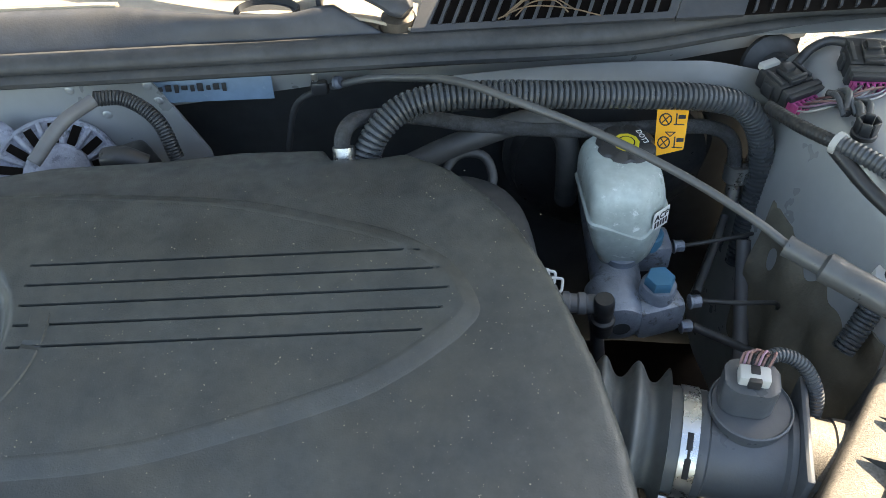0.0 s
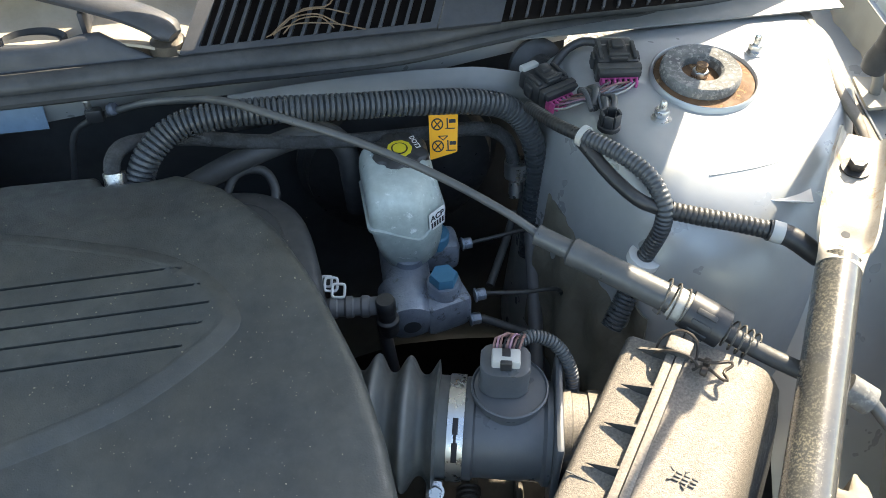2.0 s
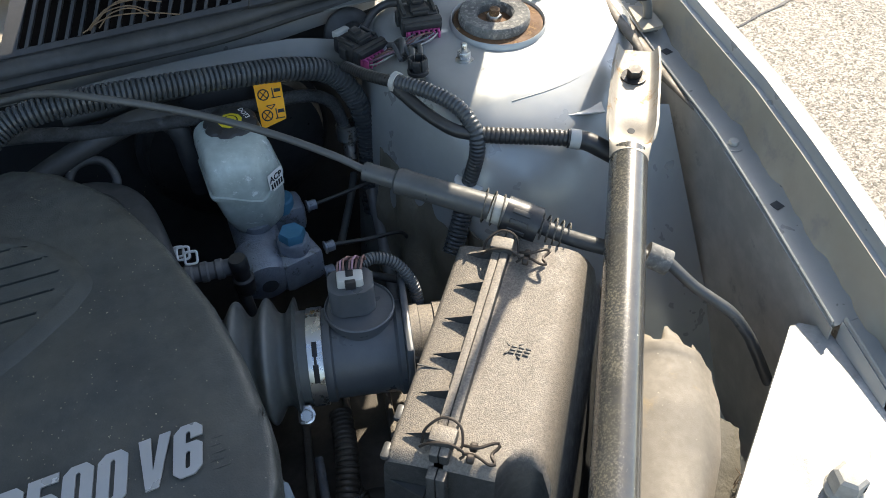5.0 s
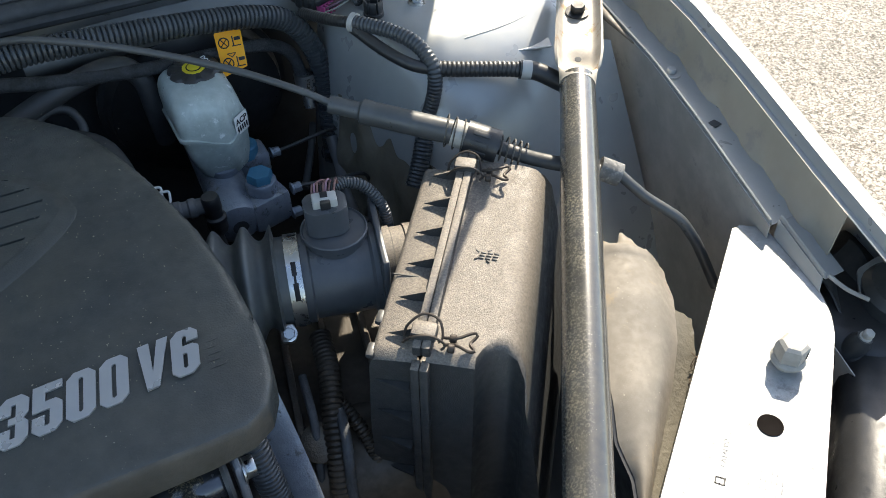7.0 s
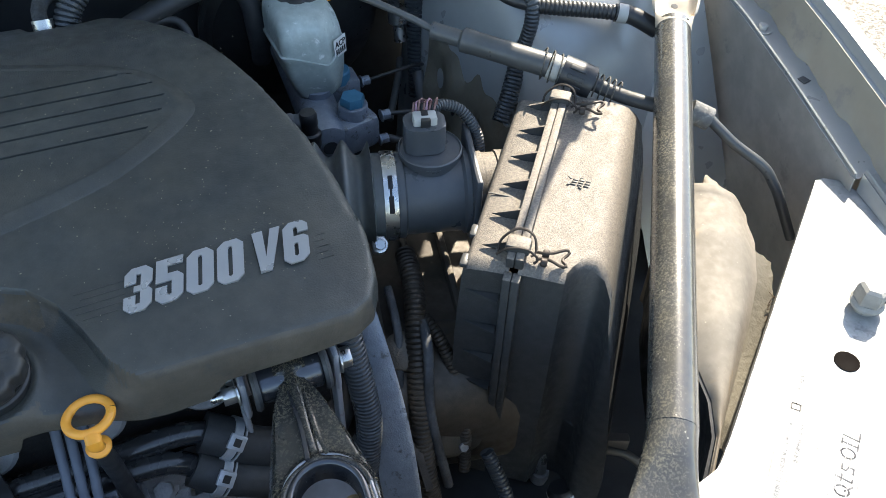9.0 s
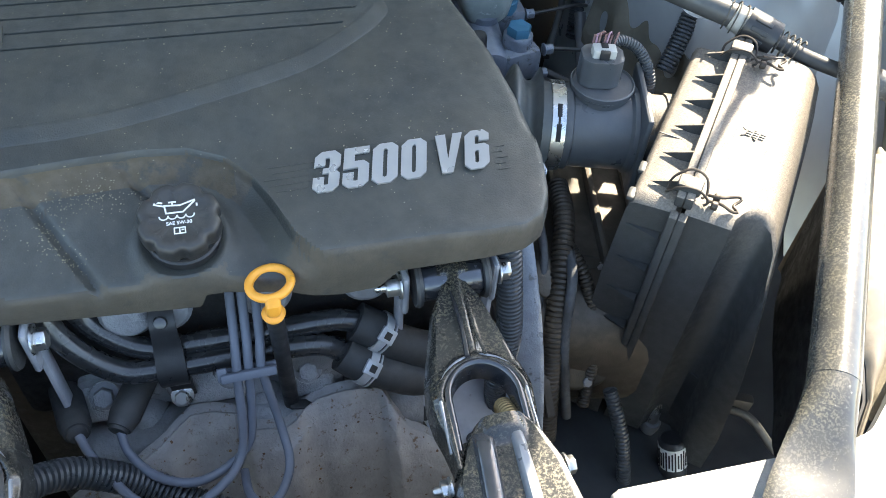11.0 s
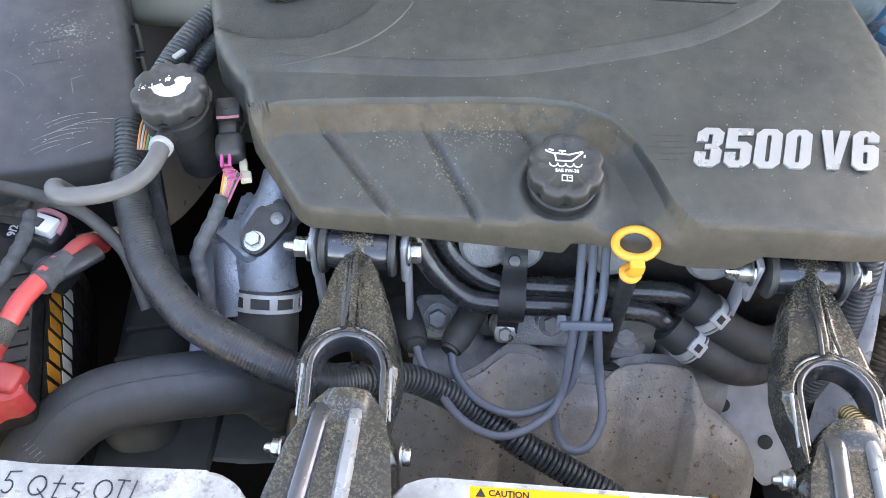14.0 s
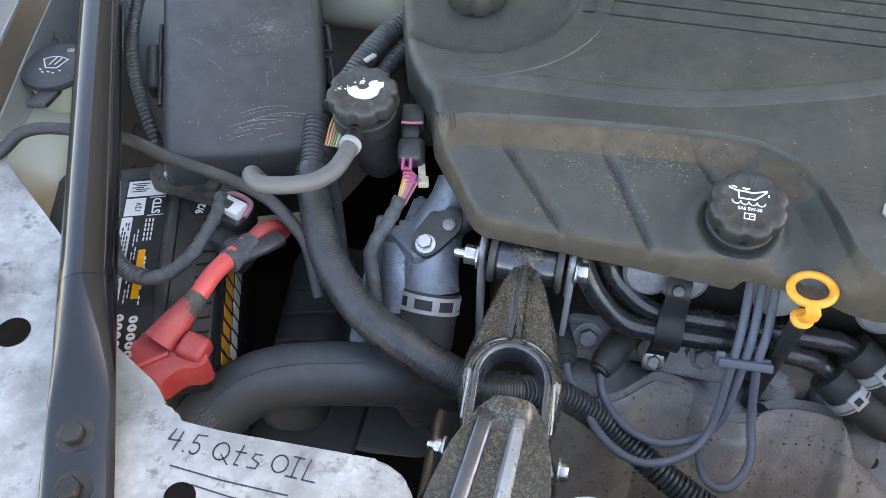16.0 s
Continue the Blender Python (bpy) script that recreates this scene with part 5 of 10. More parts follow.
for cx_, cy_, sx_, sy_, n_ in ((-0.245, 0.256, 0.018, 0.008, 150), (-0.276, 0.232, 0.006, 0.016, 90), (-0.262, 0.208, 0.005, 0.007, 40), (-0.316, 0.246, 0.014, 0.008, 45), (-0.342, 0.208, 0.007, 0.009, 35), (-0.20, 0.40, 0.19, 0.13, 420), (0.02, 0.26, 0.06, 0.05, 60), (0.02, 0.42, 0.06, 0.10, 120)):
    for _k in range(n_):
        x_, y_ = rnd_.gauss(cx_, sx_), rnd_.gauss(cy_, sy_)
        if not (-0.42 < x_ < 0.10 and 0.19 < y_ < 0.58):
            continue
        q_ = rnd_.choice((0.0004, 0.0005, 0.0006, 0.0009))
        rbox(q_ * rnd_.uniform(0.8, 1.8), q_, 0.0004, 0, Matrix.Translation((x_, y_, height_at(x_, y_) + 0.0002)) @ Matrix.Rotation(rnd_.uniform(0, 3), 4, "Z"), fk)
flecks = part("dust", fk, M_FLECK, cover, "pale dried dust flecks")
flecks["kind"] = "stuff"
# raised badge
slope = math.atan2(0.887 - 0.875, 0.217 - 0.15)
BM = Matrix.Translation((-0.072, 0.2135, 0.8868)) @ Matrix.Rotation(radians(2.4), 4, "Z") @ Matrix.Rotation(slope, 4, "X")


def oval(cx, cy, rx, ry, a0, a1, n=14, p=0.7):
    out = []
    for i in range(n + 1):
        a = radians(a0 + (a1 - a0) * i / n)
        c, s_ = math.cos(a), math.sin(a)
        out.append((cx + rx * math.copysign(abs(c) ** p, c), cy + ry * math.copysign(abs(s_) ** p, s_)))
    return out


GLYPHS = {}
GLYPHS["3"] = [[(0, 2.5), (2.5, 0), (7.5, 0), (10, 2.5), (10, 8.2), (8.4, 10.2), (10, 12.2), (10, 17.5), (7.5, 20), (2.5, 20), (0, 17.5), (0, 12.8), (4.2, 12.8), (4.2, 16.6), (5.8, 16.6), (5.8, 11.5), (3.4, 11.5), (3.4, 8.9), (5.8, 8.9), (5.8, 3.4), (4.2, 3.4), (4.2, 7.4), (0, 7.4)]]
GLYPHS["5"] = [[(0, 2.5), (2.5, 0), (7.5, 0), (10, 2.5), (10, 10.8), (7.8, 13), (4.2, 13), (4.2, 16.7), (9.8, 16.7), (9.8, 20), (0, 20), (0, 9.6), (5.8, 9.6), (5.8, 3.4), (4.2, 3.4), (4.2, 7.6), (0, 7.6)]]
zero_half = [(5, 0), (2.5, 0), (0, 2.5), (0, 17.5), (2.5, 20), (5, 20), (5, 17.2), (4.2, 16.6), (4.2, 3.4), (5, 2.8)]
GLYPHS["0"] = [zero_half, [(10 - x, y) for x, y in reversed(zero_half)]]
GLYPHS["V"] = [[(3.0, 0), (7.4, 0), (11.0, 20), (7.1, 20), (5.3, 7), (4.1, 20), (0, 20)]]
GLYPHS["6"] = [zero_half[:8] + [(4.2, 12.6), (5, 12.6), (5, 9.4), (4.2, 9)] + zero_half[8:], [(5, 2.8), (5.8, 3.4), (5.8, 9), (5, 9.4), (5, 12.6), (8, 12.6), (10, 11), (10, 2.5), (7.5, 0), (5, 0)], [(5, 17.2), (5.8, 16.6), (5.8, 14.2), (10, 14.2), (10, 17.5), (7.5, 20), (5, 20)]]


def glyph(ch, unit, deep):
    """One heavy condensed character as a raised solid."""
    bm = bmesh.new()
    for pts in GLYPHS[ch]:
        lo = [bm.verts.new((x * unit * 1.10, y * unit, 0)) for x, y in pts]
        hi = [bm.verts.new((x * unit * 1.10, y * unit, deep)) for x, y in pts]
        bm.faces.new(lo)
        bm.faces.new(hi)
        for i in range(len(pts)):
            j = (i + 1) % len(pts)
            seam = len(GLYPHS[ch]) > 1 and pts[i][0] == 5 and pts[j][0] == 5
            if not seam:
                bm.faces.new((lo[i], lo[j], hi[j], hi[i]))
    bmesh.ops.remove_doubles(bm, verts=bm.verts[:], dist=0.00002)
    bmesh.ops.recalc_face_normals(bm, faces=bm.faces[:])
    return bm


pos = 0.0
for ch, wd in (("3", 0.0243), ("5", 0.0243), ("0", 0.0246), ("0", 0.0290), ("V", 0.0262), ("6", 0.022)):
    b_ = glyph(ch, 0.00198, 0.0019)
    for v_ in b_.verts:
        v_.co.x += 0.27 * v_.co.y
    b_.transform(BM @ Matrix.Translation((pos, 0.0, 0.0)))
    part("badge_character", b_, M_BADGE, cover, "raised silver character " + ch, smooth=30)
    pos += wd
for k_ in range(5):
    for x0_, x1_ in ((-0.100 - 0.004 * (k_ % 3), -0.074 + 0.004 * k_), (0.078 + 0.002 * k_, 0.098 - 0.003 * (k_ % 2))):
        yy_ = 0.221 + 0.0062 * k_
        part("speed_line", rbox(x1_ - x0_, 0.0011, 0.0007, 0.0002, Matrix.Translation(((x0_ + x1_) / 2, yy_, float(cover_height(np.array([(x0_ + x1_) / 2]), np.array([yy_]))[0]))) @ Matrix.Rotation(radians(2), 4, "Z")), M_COVER, cover)


def screw_cap(name, label, at, tilt, r, h, lobes, group=""):
    """A scalloped filler cap on its neck."""
    th = thing(name, label, "filler cap", at=at, group=group)
    m = Matrix.Translation(at) @ Matrix.Rotation(radians(tilt), 4, "X")
    part("grip", lathe([(r * 0.90, 0), (r * 0.97, h * 0.06), (r, h * 0.2), (r, h * 0.78), (r * 0.955, h * 0.94), (r * 0.90, h), (r * 0.72, h), (r * 0.70, h * 0.97), (r * 0.3, h * 0.965), (0.001, h * 0.965)],
                       96, lobes, r * 0.10, m=m), M_COVER_BLACK, th, smooth=45)
    part("neck", lathe([(r * 0.92, -0.022), (r * 0.92, -0.008), (r * 0.86, -0.007), (r * 0.86, -0.004), (r * 0.90, -0.003), (r * 0.90, -0.001)], 48, m=m), M_BLACK, th)
    return th, m


oil, OM = screw_cap("oil_filler_cap", "black scalloped oil filler cap with white symbols", (-0.1745, 0.2085, 0.8745), 14, 0.0318, 0.0185, 8)
sym = bmesh.new()
for a, b in (((-0.017, 0.011), (-0.010, 0.0085)), ((-0.0095, 0.009), (-0.0085, 0.002)), ((-0.0085, 0.002), (0.004, 0.002)), ((0.004, 0.002), (0.013, 0.0105)), ((-0.0095, 0.009), (0.002, 0.008)), ((0.002, 0.008), (0.013, 0.0115)),
             ((-0.006, 0.0115), (-0.001, 0.0115)), ((-0.0035, 0.0115), (-0.0035, 0.0088)), ((-0.017, 0.0135), (-0.0165, 0.0105)), ((-0.017, 0.0135), (-0.011, 0.0115)), ((0.0145, 0.008), (0.0145, 0.0062))):
    line2(a, b, 0.0013, sym)
for k_ in range(4):
    for a, b in zip(arc(-0.0105 + 0.0065 * k_, -0.0005, 0.0032, 0.003, 180, 360, 6), arc(-0.0105 + 0.0065 * k_, -0.0005, 0.0032, 0.003, 180, 360, 6)[1:]):
        line2(a, b, 0.0010, sym)
for a, b in (((-0.0035, -0.0115), (0.0045, -0.0115)), ((-0.0035, -0.0165), (0.0045, -0.0165)), ((-0.0035, -0.0115), (-0.0035, -0.0165)), ((0.0045, -0.0115), (0.0045, -0.0165)), ((0.0005, -0.0115), (0.0005, -0.0165)), ((0.002, -0.0135), (0.0035, -0.0135))):
    line2(a, b, 0.0009, sym)
sym.transform(OM @ Matrix.Translation((0, 0.001, 0.0182)))
part("symbol", sym, M_PRINT, oil, "white printed oil can symbol")
b_ = lettering("SAE 5W-30", 0.0040, 0.0001, 0.00012, align="CENTER")
b_.transform(OM @ Matrix.Translation((0.0005, -0.0075, 0.0182)))
part("print", b_, M_PRINT, oil)
cap2, _ = screw_cap("coolant_filler_cap", "black scalloped cap in the round recess of the cover", (-0.440, 0.411, 0.912), 6, 0.030, 0.024, 8)

# engine block below: head, valley, rocker cover
eng = thing("engine_block", "grimy cast aluminium head and block, darkened for shaded gaps", "engine")
# Near-black puts the shade of the gaps into head and block.
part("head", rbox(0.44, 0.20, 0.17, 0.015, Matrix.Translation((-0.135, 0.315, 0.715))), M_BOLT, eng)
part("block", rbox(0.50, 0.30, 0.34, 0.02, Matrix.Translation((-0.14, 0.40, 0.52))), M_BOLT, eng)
part("rocker_cover", rbox(0.40, 0.06, 0.05, 0.014, Matrix.Translation((-0.14, 0.250, 0.775)) @ Matrix.Rotation(radians(-20), 4, "X")), M_ALU_DARK, eng)
for x_ in (-0.235, -0.205, -0.12, -0.03, 0.0):
    part("boss", lathe([(0.024, 0), (0.024, 0.012), (0.02, 0.016)], 24, m=axis_frame((x_, 0.218, 0.778), (0, -1, 0.35))), M_ALU_DARK, eng)
for x_, z_ in ((-0.281, 0.666), (-0.208, 0.659), (-0.163, 0.672), (-0.085, 0.659)):
    part("manifold_ear", lathe([(0.017, -0.02), (0.017, 0.0), (0.015, 0.002)], 24, m=axis_frame((x_, 0.206, z_), (0, -0.9, 0.4))), M_ALU_DARK if x_ > -0.25 else M_ALU_DARK, eng)
    part("manifold_bolt", hexbolt(0.0165, 0.010, 0.0125, m=axis_frame((x_, 0.204, z_ + 0.001), (0, -0.9, 0.4))), M_ALU_DARK, eng)
part("flange_plate", prism(round_outline([(-0.30, 0.69), (-0.23, 0.695), (-0.225, 0.645), (-0.10, 0.69), (-0.05, 0.69), (-0.05, 0.635), (-0.30, 0.635)], 0.01), 0, 0.01, 0.002, m=Matrix.Translation((0, 0.218, 0)) @ Matrix.Rotation(radians(90), 4, "X")), M_ALU, eng)


# heat shield over the exhaust manifold
def shield_fn(u, v):
    x = -0.340 + 0.402 * u
    yt = float(np.interp(x, [-0.34, -0.29, -0.262, -0.238, -0.228, -0.205, -0.185, -0.165, -0.152, -0.118, -0.108, -0.098, -0.085, -0.045, -0.024, -0.012, 0.0, 0.045, 0.062], [0.140, 0.150, 0.152, 0.163, 0.168, 0.188, 0.190, 0.187, 0.168, 0.164, 0.168, 0.178, 0.184, 0.186, 0.185, 0.166, 0.158, 0.142, 0.137]))
    zt = 0.640 - 0.30 * max(0, 0.17 - yt) - 0.030 * float(np.interp(x, [-0.34, -0.25, -0.02, 0.0, 0.06], [1.0, 0.0, 0.0, 0.9, 1.9]))
    d = 0.088 * v ** 0.9
    step = 0.012 * float(np.clip((d - 0.009) / 0.005, 0, 1))
    drop = 0.020 * v + 0.165 * v ** 1.9
    # two pressed humps with a valley, a cross fold, a raised field and creases
    hump = 0.012 * (math.exp(-((x + 0.205) / 0.036) ** 2) + 1.1 * math.exp(-((x + 0.060) / 0.042) ** 2)) * max(0.0, 1 - 0.75 * v)
    fold = -0.010 * math.exp(-((v - 0.47 - 0.5 * (x + 0.16)) / 0.085) ** 2) / (1 + math.exp((x + 0.135) * 90))
    field = 0.004 / (1 + math.exp((abs(x + 0.118) - 0.021) * 700)) / (1 + math.exp((abs(v - 0.46) - 0.17) * 60))
    seam = -0.004 * math.exp(-((v - 0.26 - 0.8 * (x + 0.06)) / 0.035) ** 2) / (1 + math.exp(-(x + 0.09) * 120))
    crease = 0.0016 * math.sin(x * 130 + v * 14) * math.sin(v * 21 - x * 60) * min(1.0, v * 2.0)
    corner = -0.007 * math.exp(-(((x - 0.022) / 0.016) ** 2 + ((v - 0.66) / 0.12) ** 2)) + 0.004 * math.exp(-(((x - 0.004) / 0.010) ** 2 + ((v - 0.55) / 0.07) ** 2))
    z = zt + step - drop + hump + fold + field + seam + crease + corner
    edge = 1 - abs(2 * u - 1) ** 16
    return Vector((x, yt - d + 0.6 * (fold + seam), z - 0.03 * (1 - edge)))


hs_ = thing("heat_shield", "stained tan-grey pressed heat shield over the exhaust manifold", "heat shield")
part("skin", sheet(shield_fn, 170, 80, 0.0015), M_SHIELD, hs_)
for u_, v_ in ((0.30, 0.50), (0.90, 0.62)):
    part("bolt", hexbolt(0.010, 0.006, 0.009, m=Matrix.Translation(shield_fn(u_, v_) - Vector((0, 0, 0.001)))), M_RUSTY, hs_)
rng_s = random.Random(11)
spots = bmesh.new()
for k_ in range(210):
    u_, v_ = rng_s.uniform(0.05, 0.97), rng_s.uniform(0.09, 0.92)
    p_ = shield_fn(u_, v_)
    nn_ = (shield_fn(u_ + 0.004, v_) - p_).cross(shield_fn(u_, v_ - 0.006) - p_)
    nn_ = nn_ if nn_.z > 0 else -nn_
    r_ = 0.0004 + 0.0012 * rng_s.random() ** 3
    fr_ = axis_frame(p_ + nn_.normalized() * 0.0010, nn_)
    ring_ = [spots.verts.new(fr_ @ Vector((r_ * math.cos(a) * rng_s.uniform(0.7, 1.2), r_ * math.sin(a) * rng_s.uniform(0.7, 1.2), 0))) for a in (math.pi * i / 4 for i in range(8))]
    top_ = spots.verts.new(fr_ @ Vector((0, 0, 0.0003)))
    for i in range(8):
        spots.faces.new((ring_[i], ring_[(i + 1) % 8], top_))
part("rust_spots", spots, M_RUSTY, hs_, "scattered brown rust spots")["kind"] = "stuff"
man = thing("exhaust_manifold", "dark iron exhaust manifold behind its shield", "exhaust manifold")
part("log", tube([(-0.30, 0.185, 0.60), (-0.2, 0.19, 0.605), (-0.1, 0.19, 0.605), (0.02, 0.185, 0.60)], 0.032, 18), M_ALU_DARK, man)
for x_ in (-0.255, -0.145, -0.035):
    part("runner", tube([(x_, 0.225, 0.625), (x_ + 0.005, 0.205, 0.622), (x_ + 0.012, 0.188, 0.606)], 0.024, 16), M_ALU_DARK, man)
    part("port_flange", rbox(0.075, 0.012, 0.055, 0.012, Matrix.Translation((x_, 0.222, 0.632)) @ Matrix.Rotation(radians(-15), 4, "X"), seg=3), M_ALU_DARK, man)
for x_, y_, z_, w_, h_ in ((-0.277, 0.206, 0.668, 0.046, 0.050), (-0.176, 0.207, 0.664, 0.086, 0.046), (-0.088, 0.201, 0.662, 0.044, 0.052)):
    part("bolt_flange", rbox(w_, h_, 0.012, 0.005, axis_frame((x_, y_, z_), (0, -0.75, 0.66)), seg=3), M_ALU, man, "pale cast flange")
for x_, y_, z_ in ((-0.277, 0.198, 0.677), (-0.163, 0.199, 0.676), (-0.091, 0.194, 0.671)):
    part("flange_bolt", hexbolt(0.0165, 0.009, 0.0135, m=axis_frame((x_, y_, z_), (0.02, -0.75, 0.66))), M_ALU_DARK, man)
    part("washer", lathe([(0.0080, 0.0), (0.0140, 0.0), (0.0140, 0.0022), (0.0080, 0.0022)], 24, m=axis_frame((x_, y_ + 0.001, z_ - 0.001), (0.02, -0.75, 0.66))), M_STEEL, man)
# triangular bracket beside the shield
tri_ = thing("side_bracket", "pale stamped bracket plate with two dark holes", "bracket")
TBM = axis_frame((0.052, 0.170, 0.585), (0.05, -0.72, 0.69), (0, 0.7, 0.7))
part("plate", prism(round_outline([(-0.055, 0.040), (0.045, 0.070), (0.058, -0.055), (0.026, -0.088), (0.0, -0.06)], 0.012), -0.002, 0.002, 0.001, m=Matrix.Translation((0.052, 0.170, 0.585)) @ Matrix.Rotation(radians(46), 4, "X")), M_BRACKET, tri_)
for x_, y_, z_ in ((0.025, 0.170, 0.588), (0.073, 0.144, 0.561)):
    part("hole", lathe([(0.0075, 0), (0.0075, 0.003), (0.002, 0.003)], 20, m=Matrix.Translation((x_, y_, z_)) @ Matrix.Rotation(radians(46), 4, "X")), M_FIREWALL, tri_)

# coolant pipes along the head, their bracket, hoses and clamps
p1 = thing("coolant_pipe", "black steel coolant pipe along the cylinder head", "pipe", group="coolant pipes")
part("tube", tube([(-0.310, 0.212, 0.822), (-0.299, 0.203, 0.792), (-0.279, 0.190, 0.760), (-0.251, 0.182, 0.735), (-0.221, 0.180, 0.731), (-0.165, 0.180, 0.732), (-0.112, 0.180, 0.733), (-0.076, 0.180, 0.728), (-0.056, 0.176, 0.715), (-0.040, 0.168, 0.704)], 0.0105, 16), M_PIPE, p1)
p2 = thing("coolant_pipe", "black steel coolant pipe along the cylinder head", "pipe", group="coolant pipes")
part("tube", tube([(-0.284, 0.226, 0.815), (-0.273, 0.214, 0.777), (-0.253, 0.204, 0.756), (-0.226, 0.196, 0.743), (-0.187, 0.194, 0.742), (-0.113, 0.194, 0.743), (-0.066, 0.194, 0.744), (-0.041, 0.192, 0.738), (-0.024, 0.185, 0.728)], 0.0105, 16), M_PIPE, p2)
pb = thing("pipe_bracket", "black strap bracket holding two coolant pipes", "bracket")
STRAP = spline([(0, 0.212, 0.792), (0, 0.199, 0.790), (0, 0.187, 0.780), (0, 0.181, 0.757), (0, 0.1665, 0.733), (0, 0.171, 0.714), (0, 0.186, 0.700), (0, 0.190, 0.688), (0, 0.196, 0.655)], 0.004)
part("strap", sheet(lambda u, v: Vector((-0.207 + (v - 0.5) * (0.021 + 0.004 * math.exp(-((u - 0.45) / 0.2) ** 2)), *STRAP[min(len(STRAP) - 1, int(u * (len(STRAP) - 1) + 0.5))].yz)), len(STRAP) - 1, 4, 0.0025), M_BLACK, pb, smooth=60)
part("rivet", lathe([(0.006, 0), (0.005, 0.0025), (0.002, 0.003)], 16, m=axis_frame((-0.208, 0.189, 0.784), (0, -0.8, 0.6))), M_PIPE, pb)
part("bolt", hexbolt(0.0125, 0.007, 0.0105, m=axis_frame((-0.209, 0.190, 0.668), (0, -0.78, 0.62))), M_STEEL, pb)


def spring_clamp(parent_name, label, at, d, r, w=0.013, mat=M_STEEL, ears=True, group=""):
    th = thing(parent_name, label, "hose clamp", group=group)
    m = axis_frame(at, d)
    part("band", lathe([(r, -w / 2), (r + 0.0014, -w / 2), (r + 0.0014, w / 2), (r, w / 2)], 40, m=m), mat, th)
    if ears:
        v_ = m.to_3x3().inverted() @ Vector((0.25, -0.75, 0.6))
        turn = Matrix.Rotation(math.atan2(v_.y, v_.x), 4, "Z")
        part("ear", rbox(0.0045, 0.014, w * 1.9, 0.001, m @ turn @ Matrix.Translation((r + 0.0025, 0, 0))), mat, th)
        part("ear_slot", rbox(0.0010, 0.007, w * 0.8, 0.0, m @ turn @ Matrix.Translation((r + 0.0049, 0, 0))), M_BOLT, th)
        part("edge_wire", lathe([(r, w * 0.75), (r + 0.0016, w * 0.75), (r + 0.0016, w * 0.95), (r, w * 0.95)], 40, m=m), mat, th)
    return th


for pts_, at_, d_ in ((((-0.058, 0.177, 0.716), (-0.041, 0.169, 0.705), (-0.014, 0.163, 0.690), (0.012, 0.164, 0.672), (0.05, 0.185, 0.645), (0.09, 0.225, 0.63)), (-0.038, 0.168, 0.703), (0.80, -0.28, -0.52)),
                      (((-0.043, 0.1925, 0.739), (-0.025, 0.186, 0.729), (-0.003, 0.179, 0.711), (0.034, 0.179, 0.690), (0.07, 0.200, 0.672), (0.10, 0.24, 0.66)), (-0.022, 0.185, 0.727), (0.74, -0.28, -0.58))):
    single("coolant_hose", tube(pts_, 0.0185, 18), M_RUBBER, "thick black rubber coolant hose", "hose", group="coolant hoses")
    spring_clamp("hose_clamp", "white-zinc spring clamp on a coolant hose", at_, d_, 0.0188, 0.008, mat=M_ZINC, group="coolant hose clamps")

# spark plug leads and their holder
LEADS = [[(-0.149, 0.200, 0.80), (-0.150, 0.170, 0.775), (-0.152, 0.148, 0.750), (-0.157, 0.112, 0.690), (-0.178, 0.085, 0.680), (-0.214, 0.072, 0.675), (-0.250, 0.089, 0.675), (-0.284, 0.133, 0.680), (-0.295, 0.153, 0.690)],
         [(-0.139, 0.200, 0.80), (-0.140, 0.168, 0.775), (-0.142, 0.149, 0.750), (-0.145, 0.132, 0.715), (-0.151, 0.117, 0.690), (-0.170, 0.106, 0.675), (-0.201, 0.098, 0.670), (-0.233, 0.110, 0.670), (-0.255, 0.134, 0.675), (-0.261, 0.152, 0.685)],
         [(-0.128, 0.198, 0.80), (-0.129, 0.166, 0.775), (-0.131, 0.148, 0.750), (-0.123, 0.125, 0.700), (-0.119, 0.095, 0.680), (-0.130, 0.072, 0.670), (-0.145, 0.067, 0.665), (-0.157, 0.082, 0.660), (-0.160, 0.108, 0.655)]]
for ln_ in LEADS:
    single("ignition_lead", tube(ln_, 0.0041, 12, 0.005), M_WIRE, "blue-grey silicone ignition lead", "cable", group="ignition leads")
for p_, d_ in (((-0.296, 0.155, 0.690), (-0.25, 0.85, -0.25)), ((-0.262, 0.155, 0.686), (0.40, 0.85, 0.10))):
    p_, d_ = Vector(p_), Vector(d_).normalized()
    bt = thing("plug_boot", "dull black rubber spark plug boot on the cylinder head", "plug boot", group="spark plug boots")
    part("sleeve", tube([p_, p_ + d_ * 0.02, p_ + d_ * 0.075], 0.014, 18, 0.004, radius=lambda s, L: 0.0112 + 0.0030 * min(1.0, s / 0.012)), M_RUBBER, bt, smooth=40)
    part("mouth", lathe([(0.0060, -0.004), (0.0085, -0.003), (0.0095, 0.002), (0.0112, 0.004)], 20, m=axis_frame(p_, d_)), M_RUBBER, bt)
hold = thing("lead_holder", "blue-grey plastic comb holding three ignition leads", "cable clip")
HM = Matrix.Translation((-0.142, 0.1490, 0.750)) @ Matrix.Rotation(radians(-35), 4, "X") @ Matrix.Rotation(radians(-2), 4, "Y")
part("bar", rbox(0.047, 0.007, 0.008, 0.0015, HM @ Matrix.Translation((0, -0.006, 0))), M_WIRE, hold)
part("back", rbox(0.047, 0.004, 0.008, 0.001, HM @ Matrix.Translation((0, 0.006, 0))), M_WIRE, hold)
part("latch", rbox(0.008, 0.004, 0.012, 0.001, HM @ Matrix.Translation((-0.022, -0.004, 0.003))), M_WIRE, hold)

